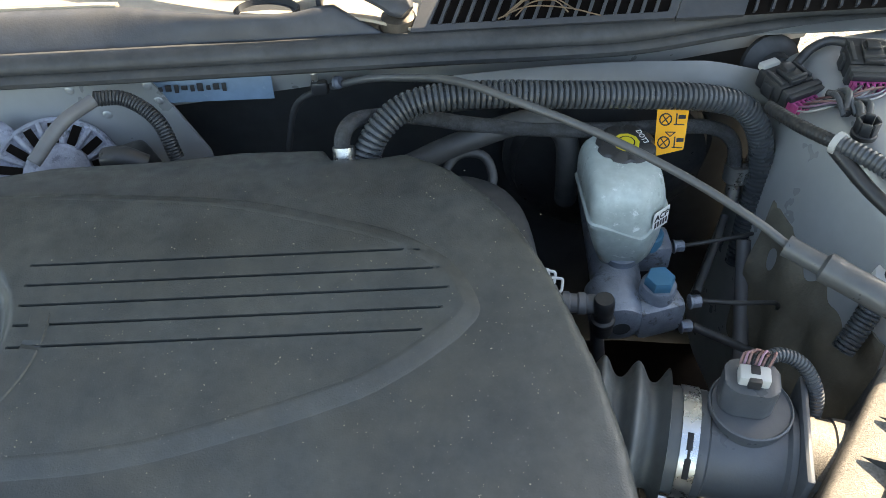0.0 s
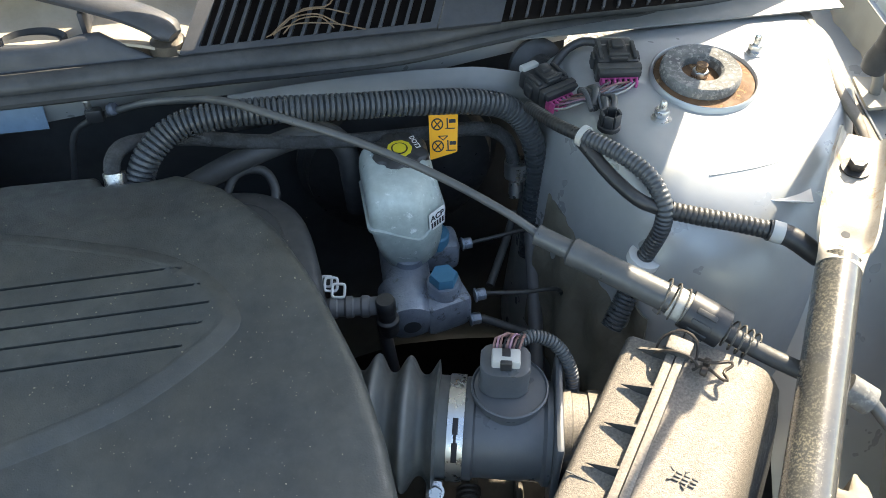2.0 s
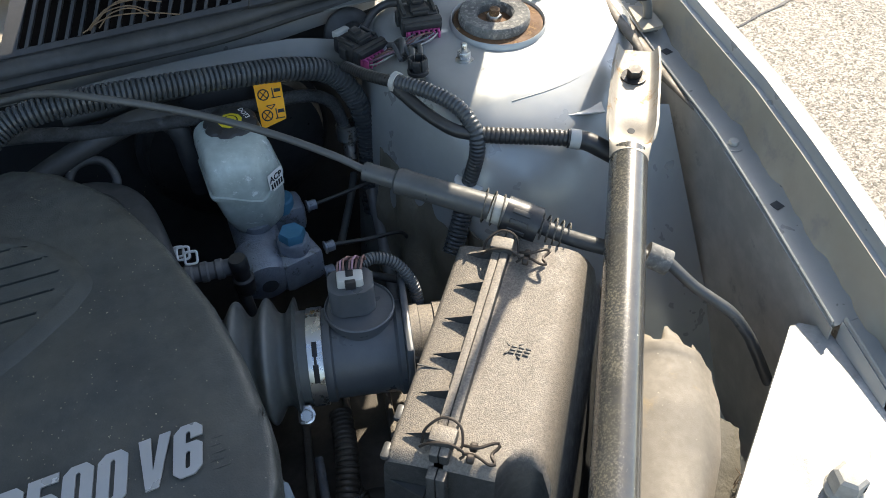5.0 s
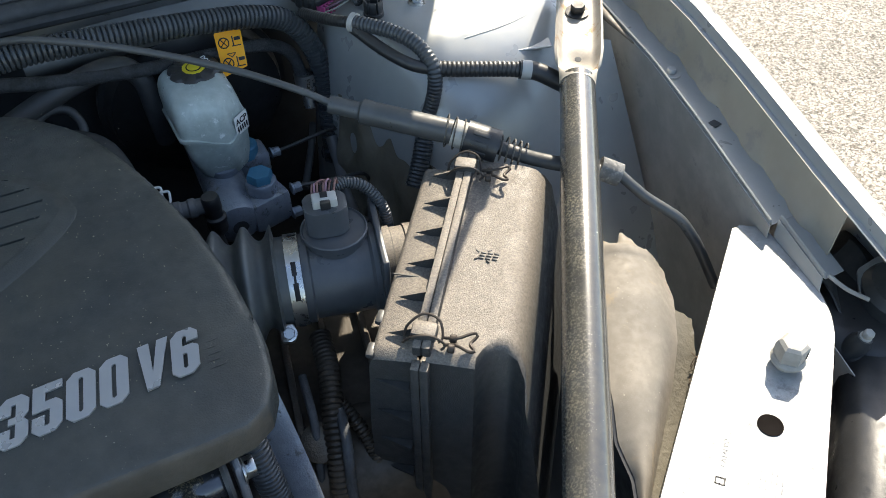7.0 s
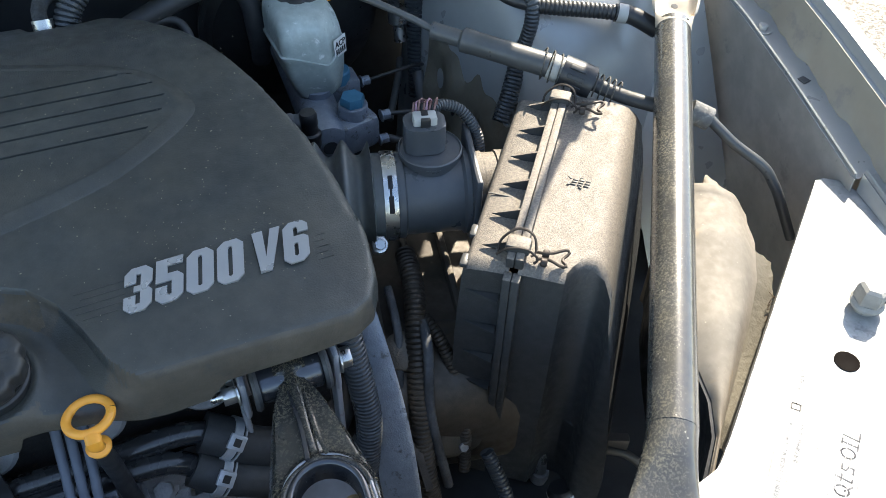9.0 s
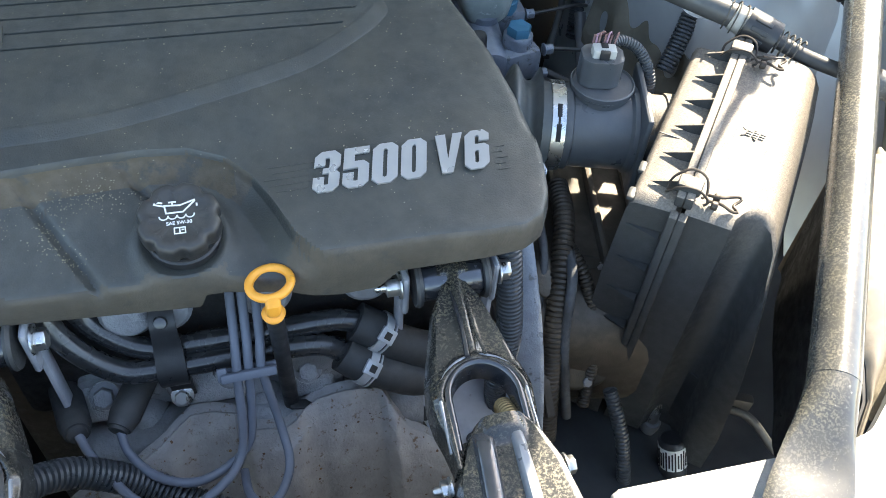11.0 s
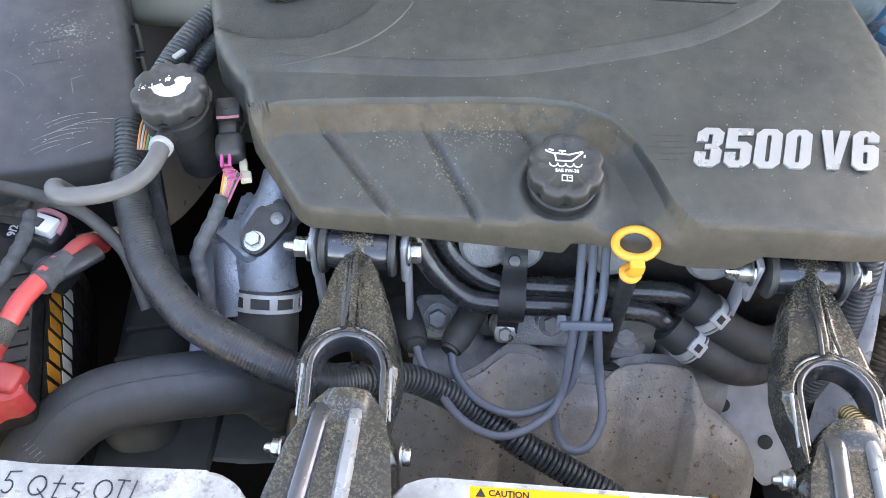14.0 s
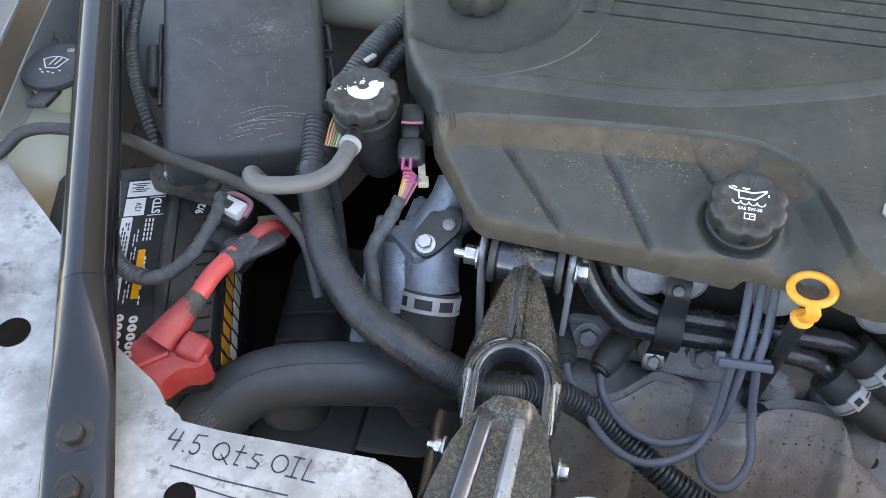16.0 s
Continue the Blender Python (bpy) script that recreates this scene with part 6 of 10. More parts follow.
# dipstick
dip = thing("oil_dipstick", "orange-yellow ring handled engine oil dipstick", "dipstick")
DM = Matrix.Translation((-0.114, 0.163, 0.8465)) @ Matrix.Rotation(radians(-6), 4, "Y") @ Matrix.Rotation(radians(4), 4, "X")
ring_pts = [DM @ Vector((0.0165 * math.cos(a), 0.0145 * math.sin(a), 0)) for a in (2 * math.pi * i / 40 for i in range(41))]
part("ring", tube(ring_pts, 0.0037, 12, smooth=False, caps=False), M_ORANGE, dip)
part("neck", tube([DM @ Vector((0, -0.017, -0.001)), DM @ Vector((0, -0.024, -0.003)), (-0.1145, 0.150, 0.824)], 0.006, 12, flat=0.7), M_ORANGE, dip)
part("stopper", lathe([(0.009, 0), (0.0098, 0.003), (0.008, 0.006), (0.005, 0.008)], 20, m=axis_frame((-0.1145, 0.153, 0.818), (0, -0.1, 1))), M_ORANGE, dip)
part("guide_tube", tube([(-0.1145, 0.154, 0.819), (-0.113, 0.160, 0.78), (-0.112, 0.168, 0.72), (-0.110, 0.18, 0.64)], 0.0075, 14), M_BLACK, dip, "black guide tube")
part("tab", rbox(0.045, 0.010, 0.003, 0.001, Matrix.Translation((-0.090, 0.172, 0.643)) @ Matrix.Rotation(radians(12), 4, "Y")), M_BLACK, dip)
single("alloy_bracket", prism(round_outline([(-0.105, 0.70), (-0.06, 0.705), (-0.056, 0.63), (-0.10, 0.63)], 0.006), 0, 0.008, 0.002, m=Matrix.Translation((0, 0.200, 0)) @ Matrix.Rotation(radians(90), 4, "X")), M_ALU, "cast alloy bracket on the cylinder head", "bracket")


# ---- engine mount struts ----
def mount_strut(cx, bx, label, skew=0.0):
    th = thing("engine_mount_strut", label, "engine mount", group="engine mount struts")
    yb, zb = 0.176, 0.803
    def P(x, y, z):
        return Vector((cx + x + skew * (0.176 - y), y, z))

    def Q(x, y, z):
        return Vector((bx + x + 0.05 * (y - 0.025), y, z))
    # bushing and through bolt
    part("bushing", lathe([(0.0165, -0.027), (0.0175, -0.024), (0.0175, 0.024), (0.0165, 0.027)], 32, m=axis_frame(P(0, yb, zb), (1, 0, 0))), M_BARE, th, "worn bright steel bushing")
    for s in (-1, 1):
        part("rubber_washer", lathe([(0.021, -0.003), (0.0225, 0), (0.021, 0.003)], 32, m=axis_frame(P(s * 0.030, yb, zb), (1, 0, 0))), M_RUBBER, th)
        part("side_ear", rbox(0.007, 0.032, 0.05, 0.004, Matrix.Translation(P(s * 0.040, yb + 0.008, zb - 0.010))), M_BRACKET, th)
        part("ear_leg", rbox(0.006, 0.020, 0.15, 0.003, Matrix.Translation(P(s * 0.042, yb + 0.012, zb - 0.10))), M_BRACKET, th)
    part("bolt_head", hexbolt(0.0165, 0.009, 0.0125, 0.0, m=axis_frame(P(0.0435, yb, zb), (1, 0, 0))), M_STEEL, th)
    part("nut", hexbolt(0.0165, 0.011, 0.0125, 0.010, m=axis_frame(P(-0.0435, yb, zb), (-1, 0, 0))), M_STEEL, th)

    # stamped yoke: a ribbed plate with a horseshoe opening
    def half(y):
        return float(np.interp(y, [0.0, 0.018, 0.035, 0.055, 0.080, 0.117, 0.146, 0.160, 0.18], [0.034, 0.0370, 0.0415, 0.0435, 0.0405, 0.0310, 0.0225, 0.0140, 0.0130]))
    def hole_half(y):
        return 0.0 if y > 0.078 else 0.026 * math.sqrt(max(0.0, 1 - (max(0.0, y - 0.048) / 0.030) ** 2))
    bm = bmesh.new()
    ys = [0.184 - 0.004 * i for i in range(26)] + [0.080 - 0.0008 * i for i in range(10)] + [0.072 - 0.003 * i for i in range(27)]
    rows = []
    for y in ys:
        h, hh = half(y), hole_half(y)
        row = []
        for s in (-1, 1):
            line = []
            for k in range(15):
                f = k / 14
                x = hh + (h - hh) * f
                z = 0.813 - 0.004 * (1 - (y - 0.01) / 0.17)
                z += 0.0065 * math.exp(-((x - 0.0) / 0.006) ** 2) * (1 if hh == 0 else 0) * min(1, max(0, (y - 0.078) / 0.02))
                rim_d = (x - hh) if y < 0.05 else math.hypot(x, y - 0.048) - 0.029
                z += 0.006 * math.exp(-((rim_d - 0.005) / 0.005) ** 2) * (1 if y < 0.095 else 0)
                z -= 0.020 * max(0.0, (f - 0.80) / 0.20) ** 1.5
                if hh > 0 and k == 0:
                    z -= 0.014
                if y > 0.165:
                    z = max(z, zb + math.sqrt(max(0.0, 0.0185 ** 2 - (y - yb) ** 2)) + 0.0)
                line.append(bm.verts.new(P(s * x, y, z)))
            row.append(line)
        rows.append((row, hh))
    for (a, ha), (b, hb) in zip(rows, rows[1:]):
        for s in (0, 1):
            for k in range(14):
                bm.faces.new((a[s][k], a[s][k + 1], b[s][k + 1], b[s][k]))
    bmesh.ops.remove_doubles(bm, verts=bm.verts, dist=1e-6)
    bmesh.ops.recalc_face_normals(bm, faces=bm.faces)
    bmesh.ops.solidify(bm, geom=list(bm.faces), thickness=0.003)
    part("yoke", bm, M_MOUNT, th, "dusty stamped black yoke", smooth=50)
    # bright turned-down collar round the opening
    rim = [P(0.0255 * math.cos(radians(a_)), 0.048 + 0.0295 * math.sin(radians(a_)), 0.811) for a_ in range(0, 181, 6)]
    rim = [P(0.0255, 0.048 - 0.008 * k, 0.811 - 0.0006 * k) for k in range(5, 0, -1)] + rim + [P(-0.0255, 0.048 - 0.008 * k, 0.811 - 0.0006 * k) for k in range(1, 6)]
    cb = bmesh.new()
    lev_ = []
    for o_, dz_ in ((0.0050, 0.0050), (0.0030, 0.0064), (0.0008, 0.0060), (-0.0006, 0.0030), (-0.0012, -0.006), (-0.0014, -0.016)):
        ring_ = []
        for i, q in enumerate(rim):
            c_ = P(0, min(q.y, 0.048), q.z)
            d_ = Vector((q.x - c_.x, q.y - c_.y, 0)).normalized()
            ring_.append(cb.verts.new(q + d_ * o_ + Vector((0, 0, dz_))))
        lev_.append(ring_)
    for ra, rb in zip(lev_, lev_[1:]):
        for k in range(len(rim) - 1):
            cb.faces.new((ra[k], ra[k + 1], rb[k + 1], rb[k]))
    part("collar", cb, M_BARE, th, "bare bright rolled collar", smooth=60)
    edge_ = []
    for q in rim:
        c_ = P(0, min(q.y, 0.048), q.z)
        d_ = Vector((q.x - c_.x, q.y - c_.y, 0)).normalized()
        edge_.append(q + d_ * 0.0085 + Vector((0, 0, 0.0030)))
    part("pressed_bead", tube(edge_, 0.0016, 8, smooth=False), M_RIB, th, "thin pale bead round the pressed rim")
    for dx_, w_ in ((-0.004, 0.0022), (0.006, 0.0016)):
        part("stamped_rib", tube([P(dx_, 0.158, 0.8135), P(dx_, 0.140, 0.8150), P(dx_, 0.110, 0.8165), P(dx_ * 1.5, 0.084, 0.8175)], w_, 8, flat=0.8), M_BARE if w_ > 0.002 else M_MOUNT, th)
    part("inner_bushing", lathe([(0.015, -0.022), (0.0165, -0.018), (0.0165, 0.018), (0.015, 0.022)], 32, m=axis_frame(P(0, 0.012, 0.780), (1, 0, 0))), M_RUBBER, th)
    # bracket from the radiator support
    def bhalf(y):
        return float(np.interp(y, [-0.14, -0.052, -0.012, 0.014, 0.023, 0.028], [0.058, 0.0505, 0.0425, 0.031, 0.025, 0.018]))
    bm = bmesh.new()
    rows = []
    for i in range(44):
        y = 0.028 - 0.004 * i
        h = bhalf(y)
        row = []
        for k in range(33):
            a = -1 + 2 * k / 32
            x = a * h
            z = 0.8165 - 0.002 * (0.04 - y) / 0.17
            if y > 0.008:
                z += 0.006 * math.sqrt(max(0, 1 - (x / 0.016) ** 2)) * min(1.0, (y - 0.008) / 0.008)
            z -= 0.022 * max(0.0, (abs(a) - 0.86) / 0.14) ** 1.4
            row.append(bm.verts.new(Q(x, y, z)))
        rows.append(row)
    for a, b in zip(rows, rows[1:]):
        for k in range(32):
            bm.faces.new((a[k], a[k + 1], b[k + 1], b[k]))
    bmesh.ops.recalc_face_normals(bm, faces=bm.faces)
    bmesh.ops.solidify(bm, geom=list(bm.faces), thickness=0.003)
    part("support_bracket", bm, M_MOUNT, th, "ribbed dusty black bracket", smooth=50)
    for c_, w_, sl_ in ((-0.0165, 0.0085, 0.05), (0.0085, 0.0062, -0.01)):
        rb_ = bmesh.new()
        pr_ = [(-1.0, -0.001), (-0.82, 0.004), (-0.45, 0.0068), (0.45, 0.0068), (0.82, 0.004), (1.0, -0.001)]
        rr_ = []
        for i in range(24):
            y = 0.017 - 0.007 * i
            e_ = min(1.0, 0.15 + i * 0.45)
            rr_.append([rb_.verts.new(Q(c_ + sl_ * (y - 0.017) + px * w_ * (1 if c_ < 0 else min(1.0, 0.8 + i * 0.03)), y, 0.8165 - 0.002 * (0.04 - y) / 0.17 + pz * e_)) for px, pz in pr_])
        for ra, rc in zip(rr_, rr_[1:]):
            for k in range(len(pr_) - 1):
                rb_.faces.new((ra[k], ra[k + 1], rc[k + 1], rc[k]))
        rb_.faces.new(rr_[0])
        part("pressed_rib", rb_, M_BARE if c_ < 0 else M_RIB, th, "worn bright rib", smooth=50)
    if bx > 0:
        part("stud", conduit([Q(0.012, 0.052, 0.786), Q(0.012, 0.040, 0.796), Q(0.012, 0.026, 0.806)], 0.0082, 0.0044, 0.0014), M_BRASS, th, "threaded brass-toned stud")
    part("lower_bolt", hexbolt(0.0130, 0.006, 0.009, 0.006, m=axis_frame(Q(-0.0435, -0.010, 0.793), (-1, 0, 0))), M_STEEL, th)
    part("lower_nut", hexbolt(0.0130, 0.006, 0.010, 0.0, m=axis_frame(Q(0.0435, -0.010, 0.793), (1, 0, 0))), M_STEEL, th)
    return th


mount_strut(-0.345, -0.333, "dusty black stamped engine mount strut with ribbed bracket", skew=0.06)
mount_strut(0.038, 0.039, "dusty black stamped engine mount strut beside the air box", skew=-0.04)

# ================= driver's side: air box, brakes, hoses, wiring =================
AU, AV = Vector((-0.622, -0.783, 0)), Vector((0.783, -0.622, 0))
AO = Vector((0.395, 0.364, 0.0))


def ab(u, v, z):
    """A point of the air box: u along the seam to the front, v across it, z up."""
    return AO + AU * u + AV * v + Vector((0, 0, z))


def lid_z(u):
    return 0.868 - 0.07 * u


airbox = thing("air_filter_box", "dusty dark plastic air filter box with sunlit lid", "air box")
right_prof = [(0.004, 0.0), (0.030, 0.0), (0.042, 0.0), (0.046, 0.0), (0.050, 0.0), (0.055, 0.0), (0.062, -0.001), (0.070, -0.003), (0.080, -0.010), (0.088, -0.022), (0.092, -0.040), (0.096, -0.055), (0.101, -0.080), (0.109, -0.125), (0.118, -0.19), (0.126, -0.28)]
left_prof = [(-0.004, -0.003), (-0.020, -0.004), (-0.040, -0.006), (-0.044, -0.009), (-0.046, -0.016), (-0.050, -0.10), (-0.050, -0.28)]


def ab_shell(prof, u0, u1, notch=None, bm=None):
    bm = bm or bmesh.new()
    n = 36
    rows = []
    for i in range(n + 1):
        row = []
        for v, dz in prof:
            ue = notch(v) if notch else u1
            u = u0 + (ue - u0) * i / n
            z = lid_z(u) + dz
            e = 0.006 * (max(0.0, 1 - (ue - u) / 0.006) ** 2)
            row.append(bm.verts.new(ab(u, v, z - e)))
        rows.append(row)
    for a, b in zip(rows, rows[1:]):
        for k in range(len(prof) - 1):
            bm.faces.new((a[k], a[k + 1], b[k + 1], b[k]))
    for row in (rows[0], rows[-1]):
        base = [bm.verts.new(Vector((v.co.x, v.co.y, min(v.co.z - 0.002, 0.50)))) for v in row]
        for k in range(len(prof) - 1):
            bm.faces.new((row[k], row[k + 1], base[k + 1], base[k]))
    return bm


part("right_half", ab_shell(right_prof, -0.010, 0.240, lambda v: float(np.interp(v, [0.0, 0.046, 0.050, 0.056, 0.064, 0.080, 0.088, 0.0925, 0.106, 0.205], [0.240, 0.240, 0.230, 0.221, 0.216, 0.218, 0.228, 0.250, 0.256, 0.258]))), M_AIRBOX, airbox, smooth=45)
part("left_half", ab_shell(left_prof, 0.004, 0.240), M_AIRBOX, airbox, smooth=45)
# seam: two raised lips
for v_, w_, h_ in ((-0.0040, 0.0078, 0.012), (0.0040, 0.0078, 0.0132)):
    bm_ = bmesh.new()
    A3 = Matrix(((AV.x, AU.x, 0, 0), (AV.y, AU.y, 0, 0), (0, 0, 1, 0), (0, 0, 0, 1)))
    L_ = 0.250
    mid_ = ab(0.114, v_, lid_z(0.114) + h_ / 2 - 0.002)
    rbox(w_, L_, h_, 0.0015, Matrix.Translation(mid_) @ A3 @ Matrix.Rotation(math.atan(-0.07), 4, "X"), bm_)
    part("seam_lip", bm_, M_AIRBOX, airbox)
    part("front_seam", rbox(w_, 0.012, 0.26, 0.0015, Matrix.Translation(ab(0.244, v_, 0.715)) @ A3), M_AIRBOX, airbox)
for i_ in range(6):
    u_ = 0.016 + 0.040 * i_
    bm_ = bmesh.new()
    P_ = [ab(u_, -0.006, lid_z(u_) + 0.010), ab(u_, -0.034, lid_z(u_) - 0.002), ab(u_, -0.006, lid_z(u_) - 0.006)]
    Q_ = [p + AU * 0.0025 for p in P_]
    a_ = [bm_.verts.new(p) for p in P_]
    c_ = [bm_.verts.new(p) for p in Q_]
    bm_.faces.new(a_); bm_.faces.new(c_[::-1])
    for k in range(3):
        bm_.faces.new((a_[k], a_[(k + 1) % 3], c_[(k + 1) % 3], c_[k]))
    part("gusset", bm_, M_AIRBOX, airbox)
for i_ in range(5):
    zz_ = 0.815 - 0.045 * i_
    bm_ = bmesh.new()
    P_ = [ab(0.2405, -0.010, zz_), ab(0.2405, -0.042, zz_ - 0.002), ab(0.2505, -0.010, zz_)]
    Q_ = [p - Vector((0, 0, 0.003)) for p in P_]
    a_ = [bm_.verts.new(p) for p in P_]
    c_ = [bm_.verts.new(p) for p in Q_]
    bm_.faces.new(a_); bm_.faces.new(c_[::-1])
    for k in range(3):
        bm_.faces.new((a_[k], a_[(k + 1) % 3], c_[(k + 1) % 3], c_[k]))
    part("front_gusset", bm_, M_COVER_BLACK, airbox)
part("parting_line", rbox(0.040, 0.0012, 0.0010, 0, Matrix.Translation(ab(0.150, -0.024, lid_z(0.150) - 0.0045)) @ A3), M_COVER_BLACK, airbox)
for u_ in (0.196, 0.232):
    part("edge_notch", rbox(0.008, 0.016, 0.006, 0.0025, Matrix.Translation(ab(u_, -0.0455, lid_z(u_) - 0.011)) @ A3), M_COVER_BLACK, airbox)
# moulded mark on the lid
AF = Matrix.Translation(ab(0.118, 0.040, lid_z(0.118) + 0.0003)) @ Matrix(((AV.x, -AU.x, 0, 0), (AV.y, -AU.y, 0, 0), (0, 0, 1, 0), (0, 0, 0, 1))) @ Matrix.Diagonal((0.7, 0.7, 1, 1))
for r_ in range(3):
    for c_ in range(3):
        part("moulded_mark", rbox(0.0070, 0.0026, 0.0010, 0.0003, AF @ Matrix.Translation((-0.010 + 0.0090 * c_ + 0.001 * r_, -0.006 + 0.005 * r_, 0))), M_COVER_BLACK, airbox)
for s_, a_ in ((-1, 40), (1, -40)):
    part("moulded_mark", rbox(0.0060, 0.0018, 0.0010, 0.0003, AF @ Matrix.Translation((-0.016, s_ * 0.007 - 0.001, 0)) @ Matrix.Rotation(radians(a_), 4, "Z")), M_COVER_BLACK, airbox)
    part("moulded_mark", rbox(0.0060, 0.0018, 0.0010, 0.0003, AF @ Matrix.Translation((0.000, s_ * 0.010 - 0.001, 0)) @ Matrix.Rotation(radians(-a_), 4, "Z")), M_COVER_BLACK, airbox)


def wire_clip(u):
    th = thing("wire_clip", "dark bent wire bail clip over the air box seam", "clip", group="air box clips")
    z = lid_z(u)
    part("saddle", rbox(0.022, 0.017, 0.011, 0.003, Matrix.Translation(ab(u, 0.0, z + 0.011)) @ Matrix(((AV.x, AU.x, 0, 0), (AV.y, AU.y, 0, 0), (0, 0, 1, 0), (0, 0, 0, 1)))), M_AIRBOX, th)
    arch = [ab(u + 0.0032, -0.0176, z + 0.0008), ab(u - 0.0048, -0.0160, z + 0.0102), ab(u - 0.0128, -0.0032, z + 0.0187), ab(u - 0.0096, 0.0112, z + 0.0170), ab(u + 0.0016, 0.0160, z + 0.0085), ab(u + 0.0064, 0.0128, z + 0.0068)]
    part("arch_wire", tube(arch, 0.0012, 8, 0.003), M_CLIPWIRE, th)
    arch2 = [ab(u + 0.0080, -0.0176, z + 0.0026), ab(u + 0.0096, -0.0080, z + 0.0136), ab(u + 0.0080, 0.0080, z + 0.0153), ab(u + 0.0080, 0.0192, z + 0.0068), ab(u + 0.0112, 0.0160, z + 0.0034)]
    part("lower_wire", tube(arch2, 0.0012, 8, 0.003), M_CLIPWIRE, th)
    bail = [ab(u + 0.0016, 0.0176, z + 0.0085), ab(u + 0.0032, 0.0288, z + 0.0119), ab(u - 0.0048, 0.0416, z + 0.0119), ab(u - 0.0032, 0.0448, z + 0.0102), ab(u + 0.0048, 0.0400, z + 0.0085), ab(u + 0.0128, 0.0448, z + 0.0102), ab(u + 0.0144, 0.0400, z + 0.0102), ab(u + 0.0096, 0.0288, z + 0.0102), ab(u + 0.0080, 0.0176, z + 0.0068)]
    part("bail", tube(bail, 0.0014, 8, 0.003), M_CLIPWIRE, th)
    for k in (0, 1):
        part("coil", lathe([(0.003, 0), (0.0040, 0.001), (0.0040, 0.005), (0.003, 0.006)], 14, m=axis_frame(ab(u + 0.001 + 0.011 * k, 0.022, z + 0.008), AV)), M_CLIPWIRE, th)
    return th


wire_clip(0.012)
wire_clip(0.222)

# mass air flow sensor, flange, inlet bellows
MA = Vector((0.965, -0.262, 0.0)).normalized()
MC = Vector((0.193, 0.365, 0.797))
maf = thing("air_flow_sensor", "black plastic air flow sensor housing with a connector", "sensor housing")
MF = axis_frame(MC, MA)
part("barrel", lathe([(0.0445, 0.012), (0.0455, 0.014), (0.0455, 0.020), (0.0425, 0.022), (0.0425, 0.080), (0.046, 0.083), (0.046, 0.088), (0.038, 0.090)], 48, m=MF), M_MAF, maf)
part("flange", rbox(0.10, 0.105, 0.007, 0.003, MF @ Matrix.Translation((0, 0, 0.092))), M_MAF, maf)
part("inlet_neck", lathe([(0.0405, 0.095), (0.0405, 0.104), (0.0385, 0.105), (0.0385, 0.118), (0.0405, 0.119), (0.0405, 0.135), (0.036, 0.135)], 40, m=MF), M_AIRBOX, maf, "pale dusty neck")
part("drain_tube", tube([MC + MA * 0.088 + Vector((0.0, -0.030, 0.016)), MC + MA * 0.12 + Vector((0.0, -0.026, 0.016))], 0.0085, 16), M_MAF, maf)
for s_ in (-1, 1):
    part("flange_ear", rbox(0.016, 0.022, 0.020, 0.003, MF @ Matrix.Translation((s_ * 0.047, -0.02, 0.105))), M_MAF, maf)
SC = MC + MA * 0.053 + Vector((0, 0.012, 0))
part("sensor_base", lathe([(0.031, 0.015), (0.031, 0.045), (0.0332, 0.047), (0.0332, 0.0515), (0.0318, 0.0525), (0.0306, 0.0505), (0.002, 0.0505)], 44, m=Matrix.Translation(SC)), M_MAF, maf)
PM = Matrix.Translation((SC.x - 0.004, SC.y + 0.006, MC.z + 0.052)) @ Matrix.Rotation(radians(-14), 4, "Z")
part("socket", prism(round_outline([(-0.021, -0.011), (-0.012, -0.018), (0.012, -0.018), (0.021, -0.011), (0.021, 0.011), (0.012, 0.016), (-0.012, 0.016), (-0.021, 0.011)], 0.004), 0, 0.030, 0.002, m=PM), M_MAF, maf)
plug = part("plug", rbox(0.024, 0.015, 0.012, 0.002, PM @ Matrix.Translation((0, -0.002, 0.033))), M_PALE, maf, "pale grey connector plug")
part("latch", rbox(0.010, 0.005, 0.010, 0.001, PM @ Matrix.Translation((0, -0.0095, 0.034))), M_BLACK, plug)
part("terminal_gap", rbox(0.007, 0.008, 0.003, 0.0005, PM @ Matrix.Translation((0, 0.000, 0.0385))), M_INK, plug)
for k_ in range(9):
    a_ = PM @ Vector((-0.0105 + 0.0026 * k_, 0.0055, 0.034 + 0.001 * (k_ % 3)))
    m_ = PM @ Vector((-0.008 + 0.0028 * k_, 0.013, 0.043 + 0.002 * (k_ % 3)))
    part("lead", tube([a_, m_, SC + Vector((0.014 + 0.0006 * k_, 0.026 + 0.001 * (k_ % 3), 0.083 - 0.0008 * k_))], 0.0011, 6), (M_BROWNLEAD, M_MAUVELEAD, M_BROWNLEAD, M_INK)[k_ % 4], plug)
single("sensor_conduit", conduit([SC + Vector((0.012, 0.024, 0.080)), SC + Vector((0.026, 0.028, 0.079)), SC + Vector((0.044, 0.024, 0.070)), SC + Vector((0.056, 0.014, 0.052)), SC + Vector((0.060, 0.006, 0.028)), SC + Vector((0.056, 0.002, -0.02))], 0.0062, 0.0034, 0.0010), M_CONDUIT, "thin black corrugated conduit to the air flow sensor", "conduit")
bel = thing("inlet_bellows", "black rubber ribbed air inlet bellows", "air hose")
prof_ = []
for k_ in range(52):
    s_ = 0.012 - 0.105 * k_ / 51
    w_ = 0.5 + 0.5 * math.cos((s_ + 0.010) * 2 * math.pi / 0.029)
    rr_ = 0.0445 + (0.0165 * w_ ** 1.25 if -0.085 < s_ < -0.012 else (0.001))
    prof_.append((rr_, s_))
part("ribs", lathe(prof_[::-1], 48, m=MF), M_BELLOWS, bel, smooth=70)
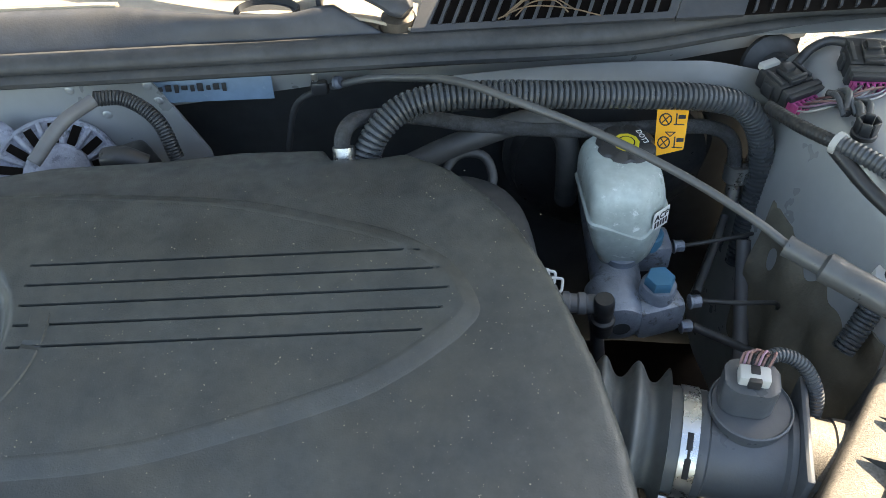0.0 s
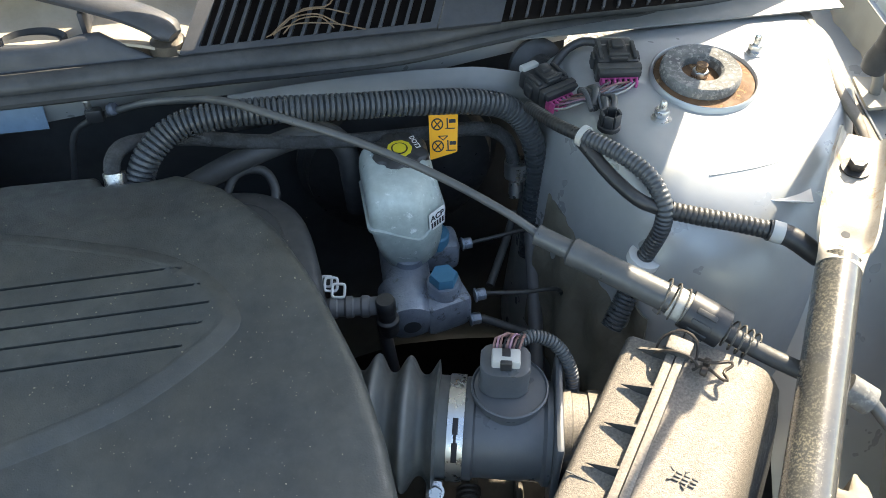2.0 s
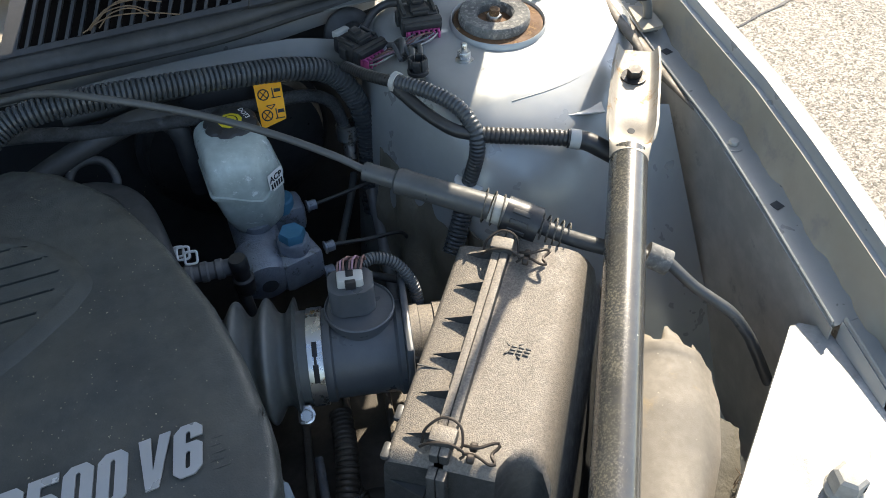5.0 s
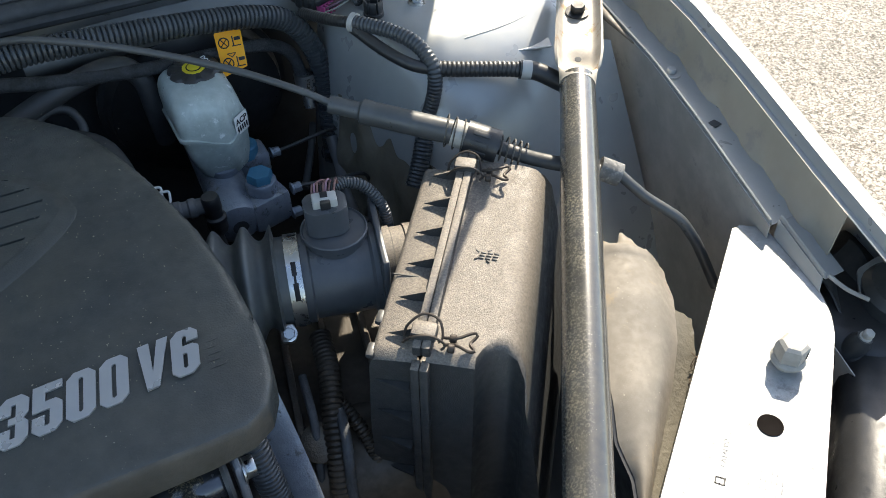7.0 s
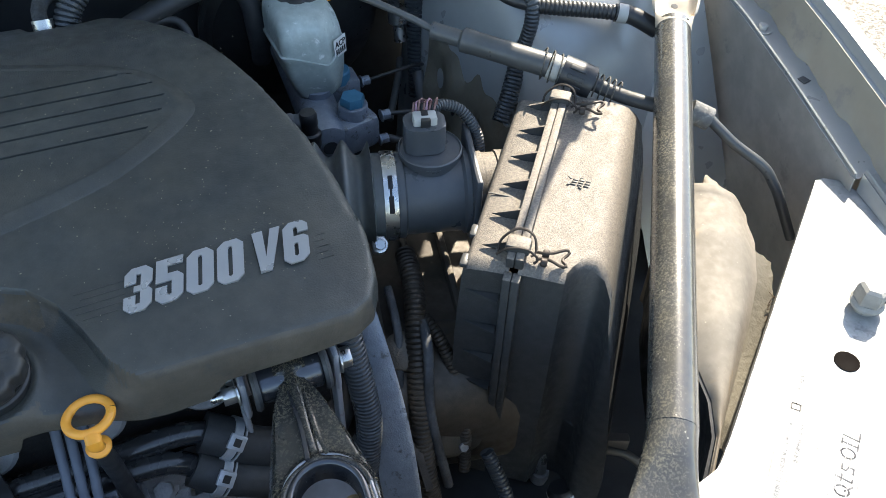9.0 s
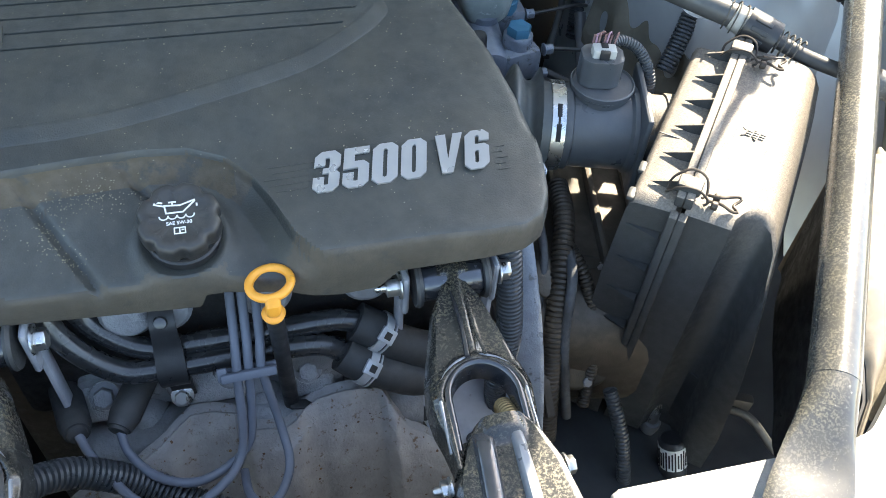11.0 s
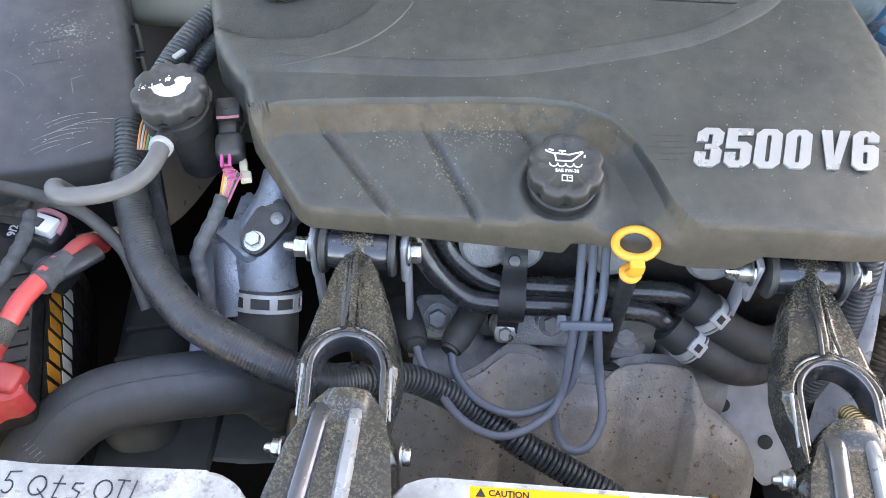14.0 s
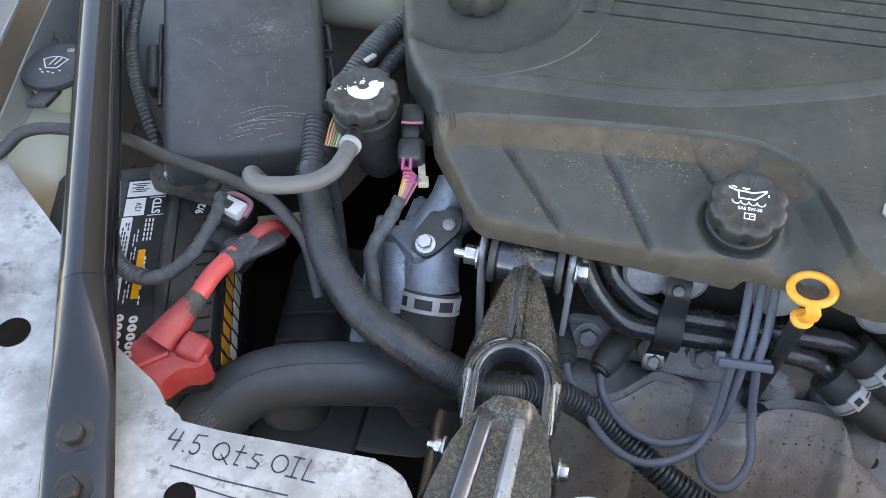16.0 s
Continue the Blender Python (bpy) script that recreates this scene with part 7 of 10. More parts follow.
part("elbow", tube([MC - MA * 0.085, MC - MA * 0.13 + Vector((0, 0, -0.005)), MC - MA * 0.19 + Vector((0, 0.01, -0.02))], 0.045, 28), M_BELLOWS, bel)
clampT = thing("worm_clamp", "steel worm-drive hose clamp with slotted band", "hose clamp")
part("band", lathe([(0.0455, -0.0015), (0.0472, -0.0015), (0.0472, 0.0125), (0.0455, 0.0125)], 60, m=MF), M_STEEL, clampT)
for k_ in range(11):
    an_ = radians(205 + 5 * k_)
    part("thread_slot", rbox(0.0012, 0.0012, 0.007, 0.0, MF @ Matrix.Rotation(an_, 4, "Z") @ Matrix.Translation((0.0471, 0, 0.005))), M_INK, clampT)
for an_, ln_, wd_ in ((122, 0.014, 0.0048), (134, 0.010, 0.0024), (150, 0.018, 0.0050)):
    part("band_slot", rbox(0.0010, ln_, wd_, 0.0004, MF @ Matrix.Rotation(radians(an_), 4, "Z") @ Matrix.Translation((0.0471, 0, 0.0055))), M_INK, clampT)
scm = axis_frame(Vector((0.170, 0.318, 0.776)), (-0.2, -0.7, -0.5))
part("screw_housing", rbox(0.014, 0.014, 0.018, 0.003, scm), M_STEEL, clampT)
part("screw_head", hexbolt(0.011, 0.006, 0.008, m=axis_frame(Vector((0.170, 0.314, 0.780)), (-0.15, -0.6, 0.75))), M_STEEL, clampT)

# ---- brake reservoir and master cylinder ----
res = thing("brake_reservoir", "milky white brake fluid reservoir with a black cap", "fluid reservoir")
RC = Vector((0.196, 0.628, 0.0))


def res_shell():
    lev = [(0.770, 0.022, 0.026, 0.010), (0.774, 0.029, 0.034, 0.006), (0.786, 0.0335, 0.040, 0.002), (0.804, 0.0375, 0.046, 0.0), (0.826, 0.0395, 0.050, 0.0), (0.834, 0.040, 0.050, 0), (0.835, 0.043, 0.0535, 0), (0.839, 0.043, 0.0535, 0),
           (0.840, 0.0405, 0.051, 0), (0.860, 0.0395, 0.048, 0.0), (0.872, 0.0378, 0.0455, -0.001), (0.880, 0.0345, 0.0405, -0.004), (0.885, 0.029, 0.031, -0.012)]
    bm = bmesh.new()
    rings = []
    for z, hx, hy, oy in lev:
        out = round_outline([(-hx, -hy * 0.92), (-hx * 0.25, -hy * 1.06), (hx * 0.30, -hy * 1.08), (hx, -hy * 0.50), (hx, hy), (-hx, hy)], 0.010 if z < 0.87 else 0.013, 5)
        tilt = -(z - 0.79) * 0.10
        dip = [0.016 * max(0.0, 1 - math.hypot((x - hx * 0.25) / 0.040, (y + hy * 1.05) / 0.05)) if 0.80 < z < 0.85 else 0.0 for x, y in out]
        rings.append([bm.verts.new((RC.x + x + tilt, RC.y + y - oy, z - 0.10 * y * (1 if z < 0.845 else 0.3) - dp)) for (x, y), dp in zip(out, dip)])
    for a, b in zip(rings, rings[1:]):
        for k in range(len(a)):
            bm.faces.new((a[k], a[(k + 1) % len(a)], b[(k + 1) % len(a)], b[k]))
    bm.faces.new(rings[0][::-1]); bm.faces.new(rings[-1])
    return bm


part("tank", res_shell(), M_WHITEPL, res, smooth=48)
CPM = Matrix.Translation((0.193, 0.652, 0.868)) @ Matrix.Rotation(radians(3), 4, "X")
capb = part("cap", lathe([(0.029, 0), (0.031, 0.002), (0.0315, 0.010), (0.030, 0.019), (0.0275, 0.021), (0.001, 0.021)], 72, 8, 0.003, m=CPM), M_BLACK, res, "black scalloped cap")
part("yellow_symbol", lathe([(0.0135, 0.0211), (0.0135, 0.0216), (0.001, 0.0216)], 10, m=CPM), M_YELLOWCAP, capb)
part("symbol_ring", lathe([(0.0088, 0.0217), (0.0088, 0.0221), (0.0075, 0.0221), (0.0075, 0.0217)], 28, m=CPM), M_INK, capb)
part("symbol_centre", lathe([(0.0073, 0.0218), (0.0073, 0.0225), (0.001, 0.0225)], 24, m=CPM), M_YELLOWCAP, capb)
b_ = lettering("DOT3", 0.0078, 0.0001, 0.0001, align="CENTER")
b_.transform(CPM @ Matrix.Rotation(radians(-75), 4, "Z") @ Matrix.Translation((-0.003, 0.0165, 0.0214)))
part("print", b_, M_PRINT, capb)
b_ = lettering("ACP", 0.0105, 0.0001, 0.0003, align="CENTER")
LM = Matrix.Translation((0.2215, 0.5875, 0.842)) @ Matrix.Rotation(radians(37), 4, "Z") @ Matrix.Rotation(radians(88), 4, "X")
lab_ = part("white_label", rbox(0.023, 0.024, 0.0008, 0.0002, LM), M_PRINT, res)
b_.transform(LM @ Matrix.Translation((0, 0.001, 0.0006)))
part("print", b_, M_INK, lab_)
part("barcode", bars([(-0.009 + 0.004 * k, -0.0065 + 0.004 * k, -0.005) for k in range(5)], LM @ Matrix.Translation((0, 0, 0.0005)), 0.007), M_INK, lab_)
mc = thing("brake_master_cylinder", "grey cast aluminium brake master cylinder with blue plug", "master cylinder")
part("neck_collar", lathe([(0.0145, 0.772), (0.019, 0.776), (0.019, 0.784), (0.014, 0.786), (0.0135, 0.80)], 30, m=Matrix.Translation((0.192, 0.600, 0))), M_BLUEALU, mc)
part("bore_body", tube([(0.186, 0.548, 0.742), (0.188, 0.60, 0.752), (0.190, 0.70, 0.768), (0.192, 0.79, 0.78)], 0.027, 28), M_BLUEALU, mc)
part("nose", lathe([(0.020, 0), (0.028, 0.004), (0.030, 0.012), (0.030, 0.05)], 32, m=axis_frame((0.182, 0.530, 0.742), (0.02, 1, 0.12))), M_BLUEALU, mc)
part("nose_hole", lathe([(0.009, 0), (0.0095, 0.0012), (0.003, 0.0015)], 24, m=axis_frame((0.184, 0.5305, 0.741), (0, -1, -0.05))), M_FIREWALL, mc)
part("valve_block", rbox(0.055, 0.050, 0.046, 0.010, Matrix.Translation((0.222, 0.557, 0.742)) @ Matrix.Rotation(radians(14), 4, "Z")), M_BLUEALU, mc)
part("plug_boss", lathe([(0.0185, 0.755), (0.0185, 0.778), (0.017, 0.780)], 30, m=Matrix.Translation((0.223, 0.556, 0))), M_BLUEALU, mc)
part("blue_plug", lathe([(0.0152, 0.779), (0.0157, 0.781), (0.0157, 0.788), (0.0140, 0.791), (0.002, 0.791)], 6, m=Matrix.Translation((0.223, 0.556, 0))), M_BLUE, mc, "blue hexagon plug")
part("rear_block", rbox(0.05, 0.040, 0.040, 0.009, Matrix.Translation((0.228, 0.628, 0.756))), M_BLUEALU, mc)
part("rear_plug", lathe([(0.016, 0.77), (0.016, 0.785), (0.014, 0.787)], 26, m=Matrix.Translation((0.226, 0.624, 0))), M_BLUE, mc)
for p_, in (((0.258, 0.630, 0.756),), ((0.256, 0.548, 0.758),), ((0.250, 0.540, 0.728),)):
    part("line_fitting", hexbolt(0.012, 0.010, 0.008, m=axis_frame(p_, (1, 0.05, 0))), M_BLUEALU, mc)
for pts_, r_ in ((((0.268, 0.630, 0.756), (0.30, 0.634, 0.757), (0.335, 0.640, 0.757), (0.356, 0.655, 0.745)), 0.0024), (((0.268, 0.549, 0.758), (0.31, 0.549, 0.751), (0.352, 0.556, 0.740), (0.37, 0.575, 0.70)), 0.0026), (((0.262, 0.540, 0.728), (0.30, 0.530, 0.712), (0.34, 0.525, 0.69)), 0.0050)):
    single("brake_line", tube(pts_, r_, 10), M_COVER_BLACK, "thin black brake line", "brake line", group="brake lines")
boost = thing("brake_booster", "black round brake booster on the firewall", "brake booster")
part("drum", lathe([(0.10, 0.0), (0.118, 0.01), (0.122, 0.03), (0.118, 0.035), (0.112, 0.055), (0.07, 0.075), (0.04, 0.08)], 56, m=axis_frame((0.205, 0.800, 0.785), (0, -1, -0.12))), M_BLACK, boost)
part("crimped_seam", lathe([(0.119, 0.022), (0.1245, 0.024), (0.1245, 0.034), (0.119, 0.036)], 64, m=axis_frame((0.205, 0.800, 0.785), (0, -1, -0.12))), M_COVER_BLACK, boost)
part("check_valve_boss", lathe([(0.020, 0.070), (0.020, 0.078), (0.014, 0.081)], 28, m=axis_frame((0.205, 0.800, 0.785), (0, -1, -0.12)) @ Matrix.Translation((0.055, 0.03, -0.012))), M_BLACK, boost)
single("brake_hose_low", tube([(0.352, 0.66, 0.73), (0.345, 0.60, 0.67), (0.330, 0.52, 0.62), (0.31, 0.45, 0.56)], 0.009, 12), M_GREYHOSE, "grey rubber hose down beside the strut tower", "hose")
single("cast_valve", tube([(0.29, 0.61, 0.70), (0.325, 0.67, 0.72), (0.34, 0.70, 0.73)], 0.005, 10), M_CABLE, "grey link rod below the brake lines", "link")

# small tee with elbow by the cover's edge
tee = thing("purge_valve_tee", "black plastic tee connector on a thin hose", "connector")
part("post", lathe([(0.009, 0), (0.0105, 0.004), (0.0105, 0.014), (0.0118, 0.016), (0.0118, 0.021), (0.0092, 0.023), (0.0090, 0.032), (0.0102, 0.034), (0.0102, 0.047), (0.0088, 0.050), (0.002, 0.0505)], 24, m=axis_frame((0.157, 0.506, 0.768), (-0.05, 0.02, 1))), M_BLACK, tee)
part("side_pipe", tube([(0.148, 0.514, 0.802), (0.122, 0.517, 0.802), (0.095, 0.521, 0.802)], 0.0095, 14, 0.002, radius=lambda s, L: 0.0095 + 0.0018 * (1 if int(s / 0.008) % 2 else 0)), M_GREYHOSE, tee)
part("lower_pipe", tube([(0.151, 0.51, 0.78), (0.155, 0.50, 0.74), (0.16, 0.49, 0.70)], 0.007, 12), M_BLACK, tee)
lk = thing("pale_clip", "pale lavender plastic connector lock by the cover", "connector")
for c_, f_ in ((Vector((0.1000, 0.5400, 0.8195)), 0.8), (Vector((0.1040, 0.5335, 0.8215)), 1.0), (Vector((0.1105, 0.5265, 0.8185)), 1.0)):
    a_, b_ = Vector((0.0062, -0.0012, 0.0)) * f_, Vector((0.0012, 0.0048, 0.0044)) * f_
    loop_ = []
    for k_ in range(25):
        an_ = 2 * math.pi * k_ / 24
        loop_.append(c_ + a_ * math.copysign(abs(math.cos(an_)) ** 0.4, math.cos(an_)) + b_ * math.copysign(abs(math.sin(an_)) ** 0.4, math.sin(an_)))
    part("lock_loop", tube(loop_, 0.0014, 8, smooth=False, caps=False), M_WHITE, lk)
part("body", rbox(0.016, 0.010, 0.010, 0.002, Matrix.Translation((0.103, 0.540, 0.812)) @ Matrix.Rotation(radians(-35), 4, "Z")), M_COVER_BLACK, lk)

# intake plenum behind the cover
ple = thing("intake_plenum", "black moulded intake duct curving behind the cover", "intake duct")
DUCT = spline([(-0.08, 0.622, 0.832), (0.00, 0.625, 0.836), (0.036, 0.620, 0.836), (0.058, 0.597, 0.833), (0.067, 0.552, 0.822), (0.070, 0.500, 0.795), (0.070, 0.46, 0.765)], 0.008)
dbm = bmesh.new()
rings_ = []
for k_, c_ in enumerate(DUCT):
    d_ = (DUCT[min(k_ + 1, len(DUCT) - 1)] - DUCT[max(k_ - 1, 0)]).normalized()
    sd_ = d_.cross(Vector((0, 0, 1))).normalized()
    up_ = sd_.cross(d_)
    ring_ = []
    for q_ in range(36):
        an_ = 2 * math.pi * q_ / 36
        ring_.append(dbm.verts.new(c_ + sd_ * 0.028 * math.copysign(abs(math.cos(an_)) ** 0.55, math.cos(an_)) + up_ * 0.026 * math.copysign(abs(math.sin(an_)) ** 0.55, math.sin(an_))))
    rings_.append(ring_)
for ra, rb in zip(rings_, rings_[1:]):
    for q_ in range(36):
        dbm.faces.new((ra[q_], ra[(q_ + 1) % 36], rb[(q_ + 1) % 36], rb[q_]))
part("duct", dbm, M_COVER_BLACK, ple, smooth=60)
part("mould_seam", tube([c_ + Vector((0, 0, 0.0262)) for c_ in DUCT[4:-4]], 0.0010, 6), M_COVER_BLACK, ple)

# ---- heater hoses, conduit runs along the firewall ----
big = thing("corrugated_conduit", "large black corrugated conduit along the firewall", "conduit")
part("sleeve", conduit([(-0.072, 0.612, 0.878), (-0.067, 0.627, 0.903), (-0.054, 0.640, 0.926), (-0.027, 0.655, 0.942), (0.01, 0.660, 0.948), (0.065, 0.662, 0.947), (0.135, 0.664, 0.941), (0.219, 0.672, 0.930), (0.281, 0.682, 0.916), (0.322, 0.689, 0.896), (0.348, 0.692, 0.858), (0.360, 0.690, 0.810), (0.358, 0.680, 0.755), (0.352, 0.66, 0.69)], 0.0138, 0.0057, 0.0024, 20), M_CONDUIT, big)
thin = thing("braided_hose", "thin braided black hose with crimped metal end", "hose")
part("hose", tube([(-0.088, 0.622, 0.905), (-0.088, 0.634, 0.926), (-0.072, 0.655, 0.930), (-0.02, 0.676, 0.914), (0.05, 0.676, 0.899), (0.15, 0.678, 0.886), (0.235, 0.688, 0.877), (0.295, 0.700, 0.865), (0.326, 0.704, 0.841), (0.336, 0.700, 0.800)], 0.0080, 14), M_BRAID, thin)
part("ferrule", tube([(-0.088, 0.610, 0.880), (-0.088, 0.618, 0.898), (-0.088, 0.628, 0.918)], 0.0105, 16, radius=lambda s, L: 0.0108 if s > L * 0.30 else 0.0082), M_STEEL, thin)
part("lower_ferrule", tube([(0.338, 0.700, 0.812), (0.338, 0.697, 0.790), (0.337, 0.69, 0.765)], 0.0142, 14, radius=lambda s, L: 0.0145 if s < L * 0.45 else 0.0085), M_STEEL, thin)
yl = thing("warning_tag", "yellow fold-over warning tag with black pictograms on a hose", "label")
YM = Matrix.Translation((0.2455, 0.6760, 0.880)) @ Matrix.Rotation(radians(-6), 4, "Z") @ Matrix.Rotation(radians(62), 4, "X")
part("flag", prism(round_outline([(-0.016, -0.026), (0.014, -0.018), (0.016, 0.026), (-0.016, 0.026)], 0.002), 0, 0.001, m=YM), M_YELLOW, yl)
pg = bmesh.new()
for cy in (-0.011, 0.013):
    c_ = arc(-0.007, cy, 0.006, 0.006, 0, 360, 14)
    for a, b in zip(c_, c_[1:]):
        line2(a, b, 0.0014, pg)
    line2((-0.011, cy - 0.004), (-0.003, cy + 0.004), 0.0012, pg)
    line2((-0.010, cy + 0.004), (-0.004, cy - 0.004), 0.0012, pg)
    line2((0.002, cy - 0.005), (0.012, cy - 0.005), 0.0012, pg); line2((0.004, cy - 0.004), (0.004, cy + 0.006), 0.0014, pg); line2((0.007, cy + 0.003), (0.012, cy + 0.003), 0.004, pg)
for a, b in (((-0.006, 0.000), (0.004, 0.000)), ((-0.006, 0.000), (-0.001, -0.0045)), ((0.004, 0.0), (-0.001, -0.0045))):
    line2(a, b, 0.0010, pg)
pg.transform(YM @ Matrix.Translation((0, 0, 0.0012)))
part("pictogram", pg, M_INK, yl)
single("vacuum_hose", tube([(-0.03, 0.66, 0.862), (0.02, 0.672, 0.878), (0.08, 0.684, 0.892), (0.118, 0.688, 0.892), (0.138, 0.684, 0.870), (0.142, 0.68, 0.83), (0.145, 0.69, 0.78)], 0.0125, 14), M_RUBBER, "black rubber vacuum hose", "hose")
single("wire_loop", tube([(0.0, 0.64, 0.842), (0.02, 0.665, 0.868), (0.05, 0.665, 0.868), (0.058, 0.645, 0.848), (0.035, 0.632, 0.835), (0.005, 0.635, 0.838)], 0.005, 10), M_RUBBER, "thin black looped hose", "hose")
dot = single("hose_nipple", lathe([(0.0045, 0), (0.005, 0.003), (0.003, 0.006), (0.001, 0.006)], 14, m=axis_frame((-0.041, 0.650, 0.872), (0.2, -0.6, 0.7))), M_WHITE, "small white plastic nipple", "nipple")
lev = thing("firewall_bulge", "blue-grey pressed firewall bulge below the seal", "body panel", kind="structure")
part("bulge", sheet(lambda u, v: Vector((0.02 + 0.34 * u, 0.742 - 0.022 * math.sin(v * 3.0) , 0.868 + 0.050 * v + 0.008 * math.sin(u * 3.14) - 0.09 * max(0, u - 0.8) ** 1.2)), 24, 8, 0.002), M_BODYDARK, lev)
single("harness_grommet", lathe([(0.034, 0), (0.034, 0.006), (0.026, 0.012), (0.018, 0.014), (0.016, 0.030)], 36, m=axis_frame((0.372, 0.772, 0.893), (0.15, -0.9, 0.25))), M_RUBBER, "black rubber harness grommet in the firewall", "grommet")

# ---- shift cable across the bay ----
cab = thing("shift_cable", "grey shift cable with a stepped sleeve and sprung end", "cable")
part("thin_cable", tube([(-0.108, 0.745, 0.907), (-0.067, 0.728, 0.926), (-0.022, 0.700, 0.944), (0.025, 0.655, 0.968), (0.079, 0.612, 0.972), (0.130, 0.588, 0.962), (0.179, 0.565, 0.948), (0.226, 0.535, 0.935), (0.273, 0.503, 0.917), (0.298, 0.483, 0.905)], 0.0040, 12), M_CABLE, cab)
part("cable_tail", tube([(-0.112, 0.745, 0.907), (-0.150, 0.752, 0.880), (-0.168, 0.75, 0.82)], 0.0036, 10), M_RUBBER, cab)
A_, B_ = Vector((0.296, 0.484, 0.905)), Vector((0.396, 0.398, 0.889))
def sleeve_r(s, L):
    f = s / L
    return 0.0098 if f < 0.04 else (0.0094 if f < 0.26 else (0.0136 if f < 0.34 else 0.0130))
part("sleeve", tube([A_, A_.lerp(B_, 0.5), B_], 0.011, 18, 0.003, radius=sleeve_r), M_CABLE, cab, "grey stepped plastic sleeve")
D_ = (Vector((0.462, 0.343, 0.868)) - B_).normalized()
def coil(p, d, r, pitch, turns, w=0.0011):
    m = axis_frame(p, d)
    return tube([m @ Vector((r * math.cos(a), r * math.sin(a), pitch * a / (2 * math.pi))) for a in (2 * math.pi * i / 14 for i in range(int(14 * turns) + 1))], w, 6, smooth=False)
part("front_spring", coil(B_ - D_ * 0.010, D_, 0.0168, 0.009, 3.3, 0.0008), M_GRIME, cab)
part("core", tube([B_, B_ + D_ * 0.018], 0.0145, 18), M_STOP, cab)
part("body", tube([B_ + D_ * 0.014, B_ + D_ * 0.018, B_ + D_ * 0.050], 0.0178, 24, 0.004), M_BLACK, cab, "black connector body")
for k_ in range(5):
    an_ = radians(30 + 34 * k_)
    part("finger", rbox(0.005, 0.0025, 0.018, 0.0008, axis_frame(B_ + D_ * 0.030, D_) @ Matrix.Rotation(an_, 4, "Z") @ Matrix.Translation((0, 0.0178, 0))), M_COVER_BLACK, cab)
part("rear_spring", coil(B_ + D_ * 0.050, D_, 0.0130, 0.0068, 4.3, 0.0009), M_GRIME, cab)
part("rod_boot", tube([B_ + D_ * 0.048, B_ + D_ * 0.09, (0.515, 0.298, 0.862)], 0.0078, 14), M_RUBBER, cab)
part("end_boot", tube([(0.515, 0.300, 0.866), (0.532, 0.286, 0.859)], 0.0125, 16), M_RUBBERGREY, cab)
part("outer_cable", tube([(0.530, 0.290, 0.862), (0.541, 0.273, 0.850), (0.552, 0.260, 0.839), (0.576, 0.236, 0.821), (0.590, 0.226, 0.800), (0.602, 0.220, 0.778), (0.620, 0.200, 0.73)], 0.0058, 14), M_CABLE, cab)
clp = thing("cable_clip", "small black clip holding the cable on the firewall", "clip")
part("body", rbox(0.018, 0.010, 0.016, 0.003, Matrix.Translation((-0.120, 0.741, 0.909))), M_BLACK, clp)
part("stud", lathe([(0.0035, 0), (0.0035, 0.012), (0.005, 0.013), (0.004, 0.017)], 12, m=Matrix.Translation((-0.124, 0.743, 0.914))), M_STEEL, clp)
part("bead", lathe([(0.006, -0.004), (0.0075, 0), (0.006, 0.004)], 14, m=axis_frame((-0.100, 0.740, 0.915), (0.9, -0.2, 0.4))), M_WIRE, clp)


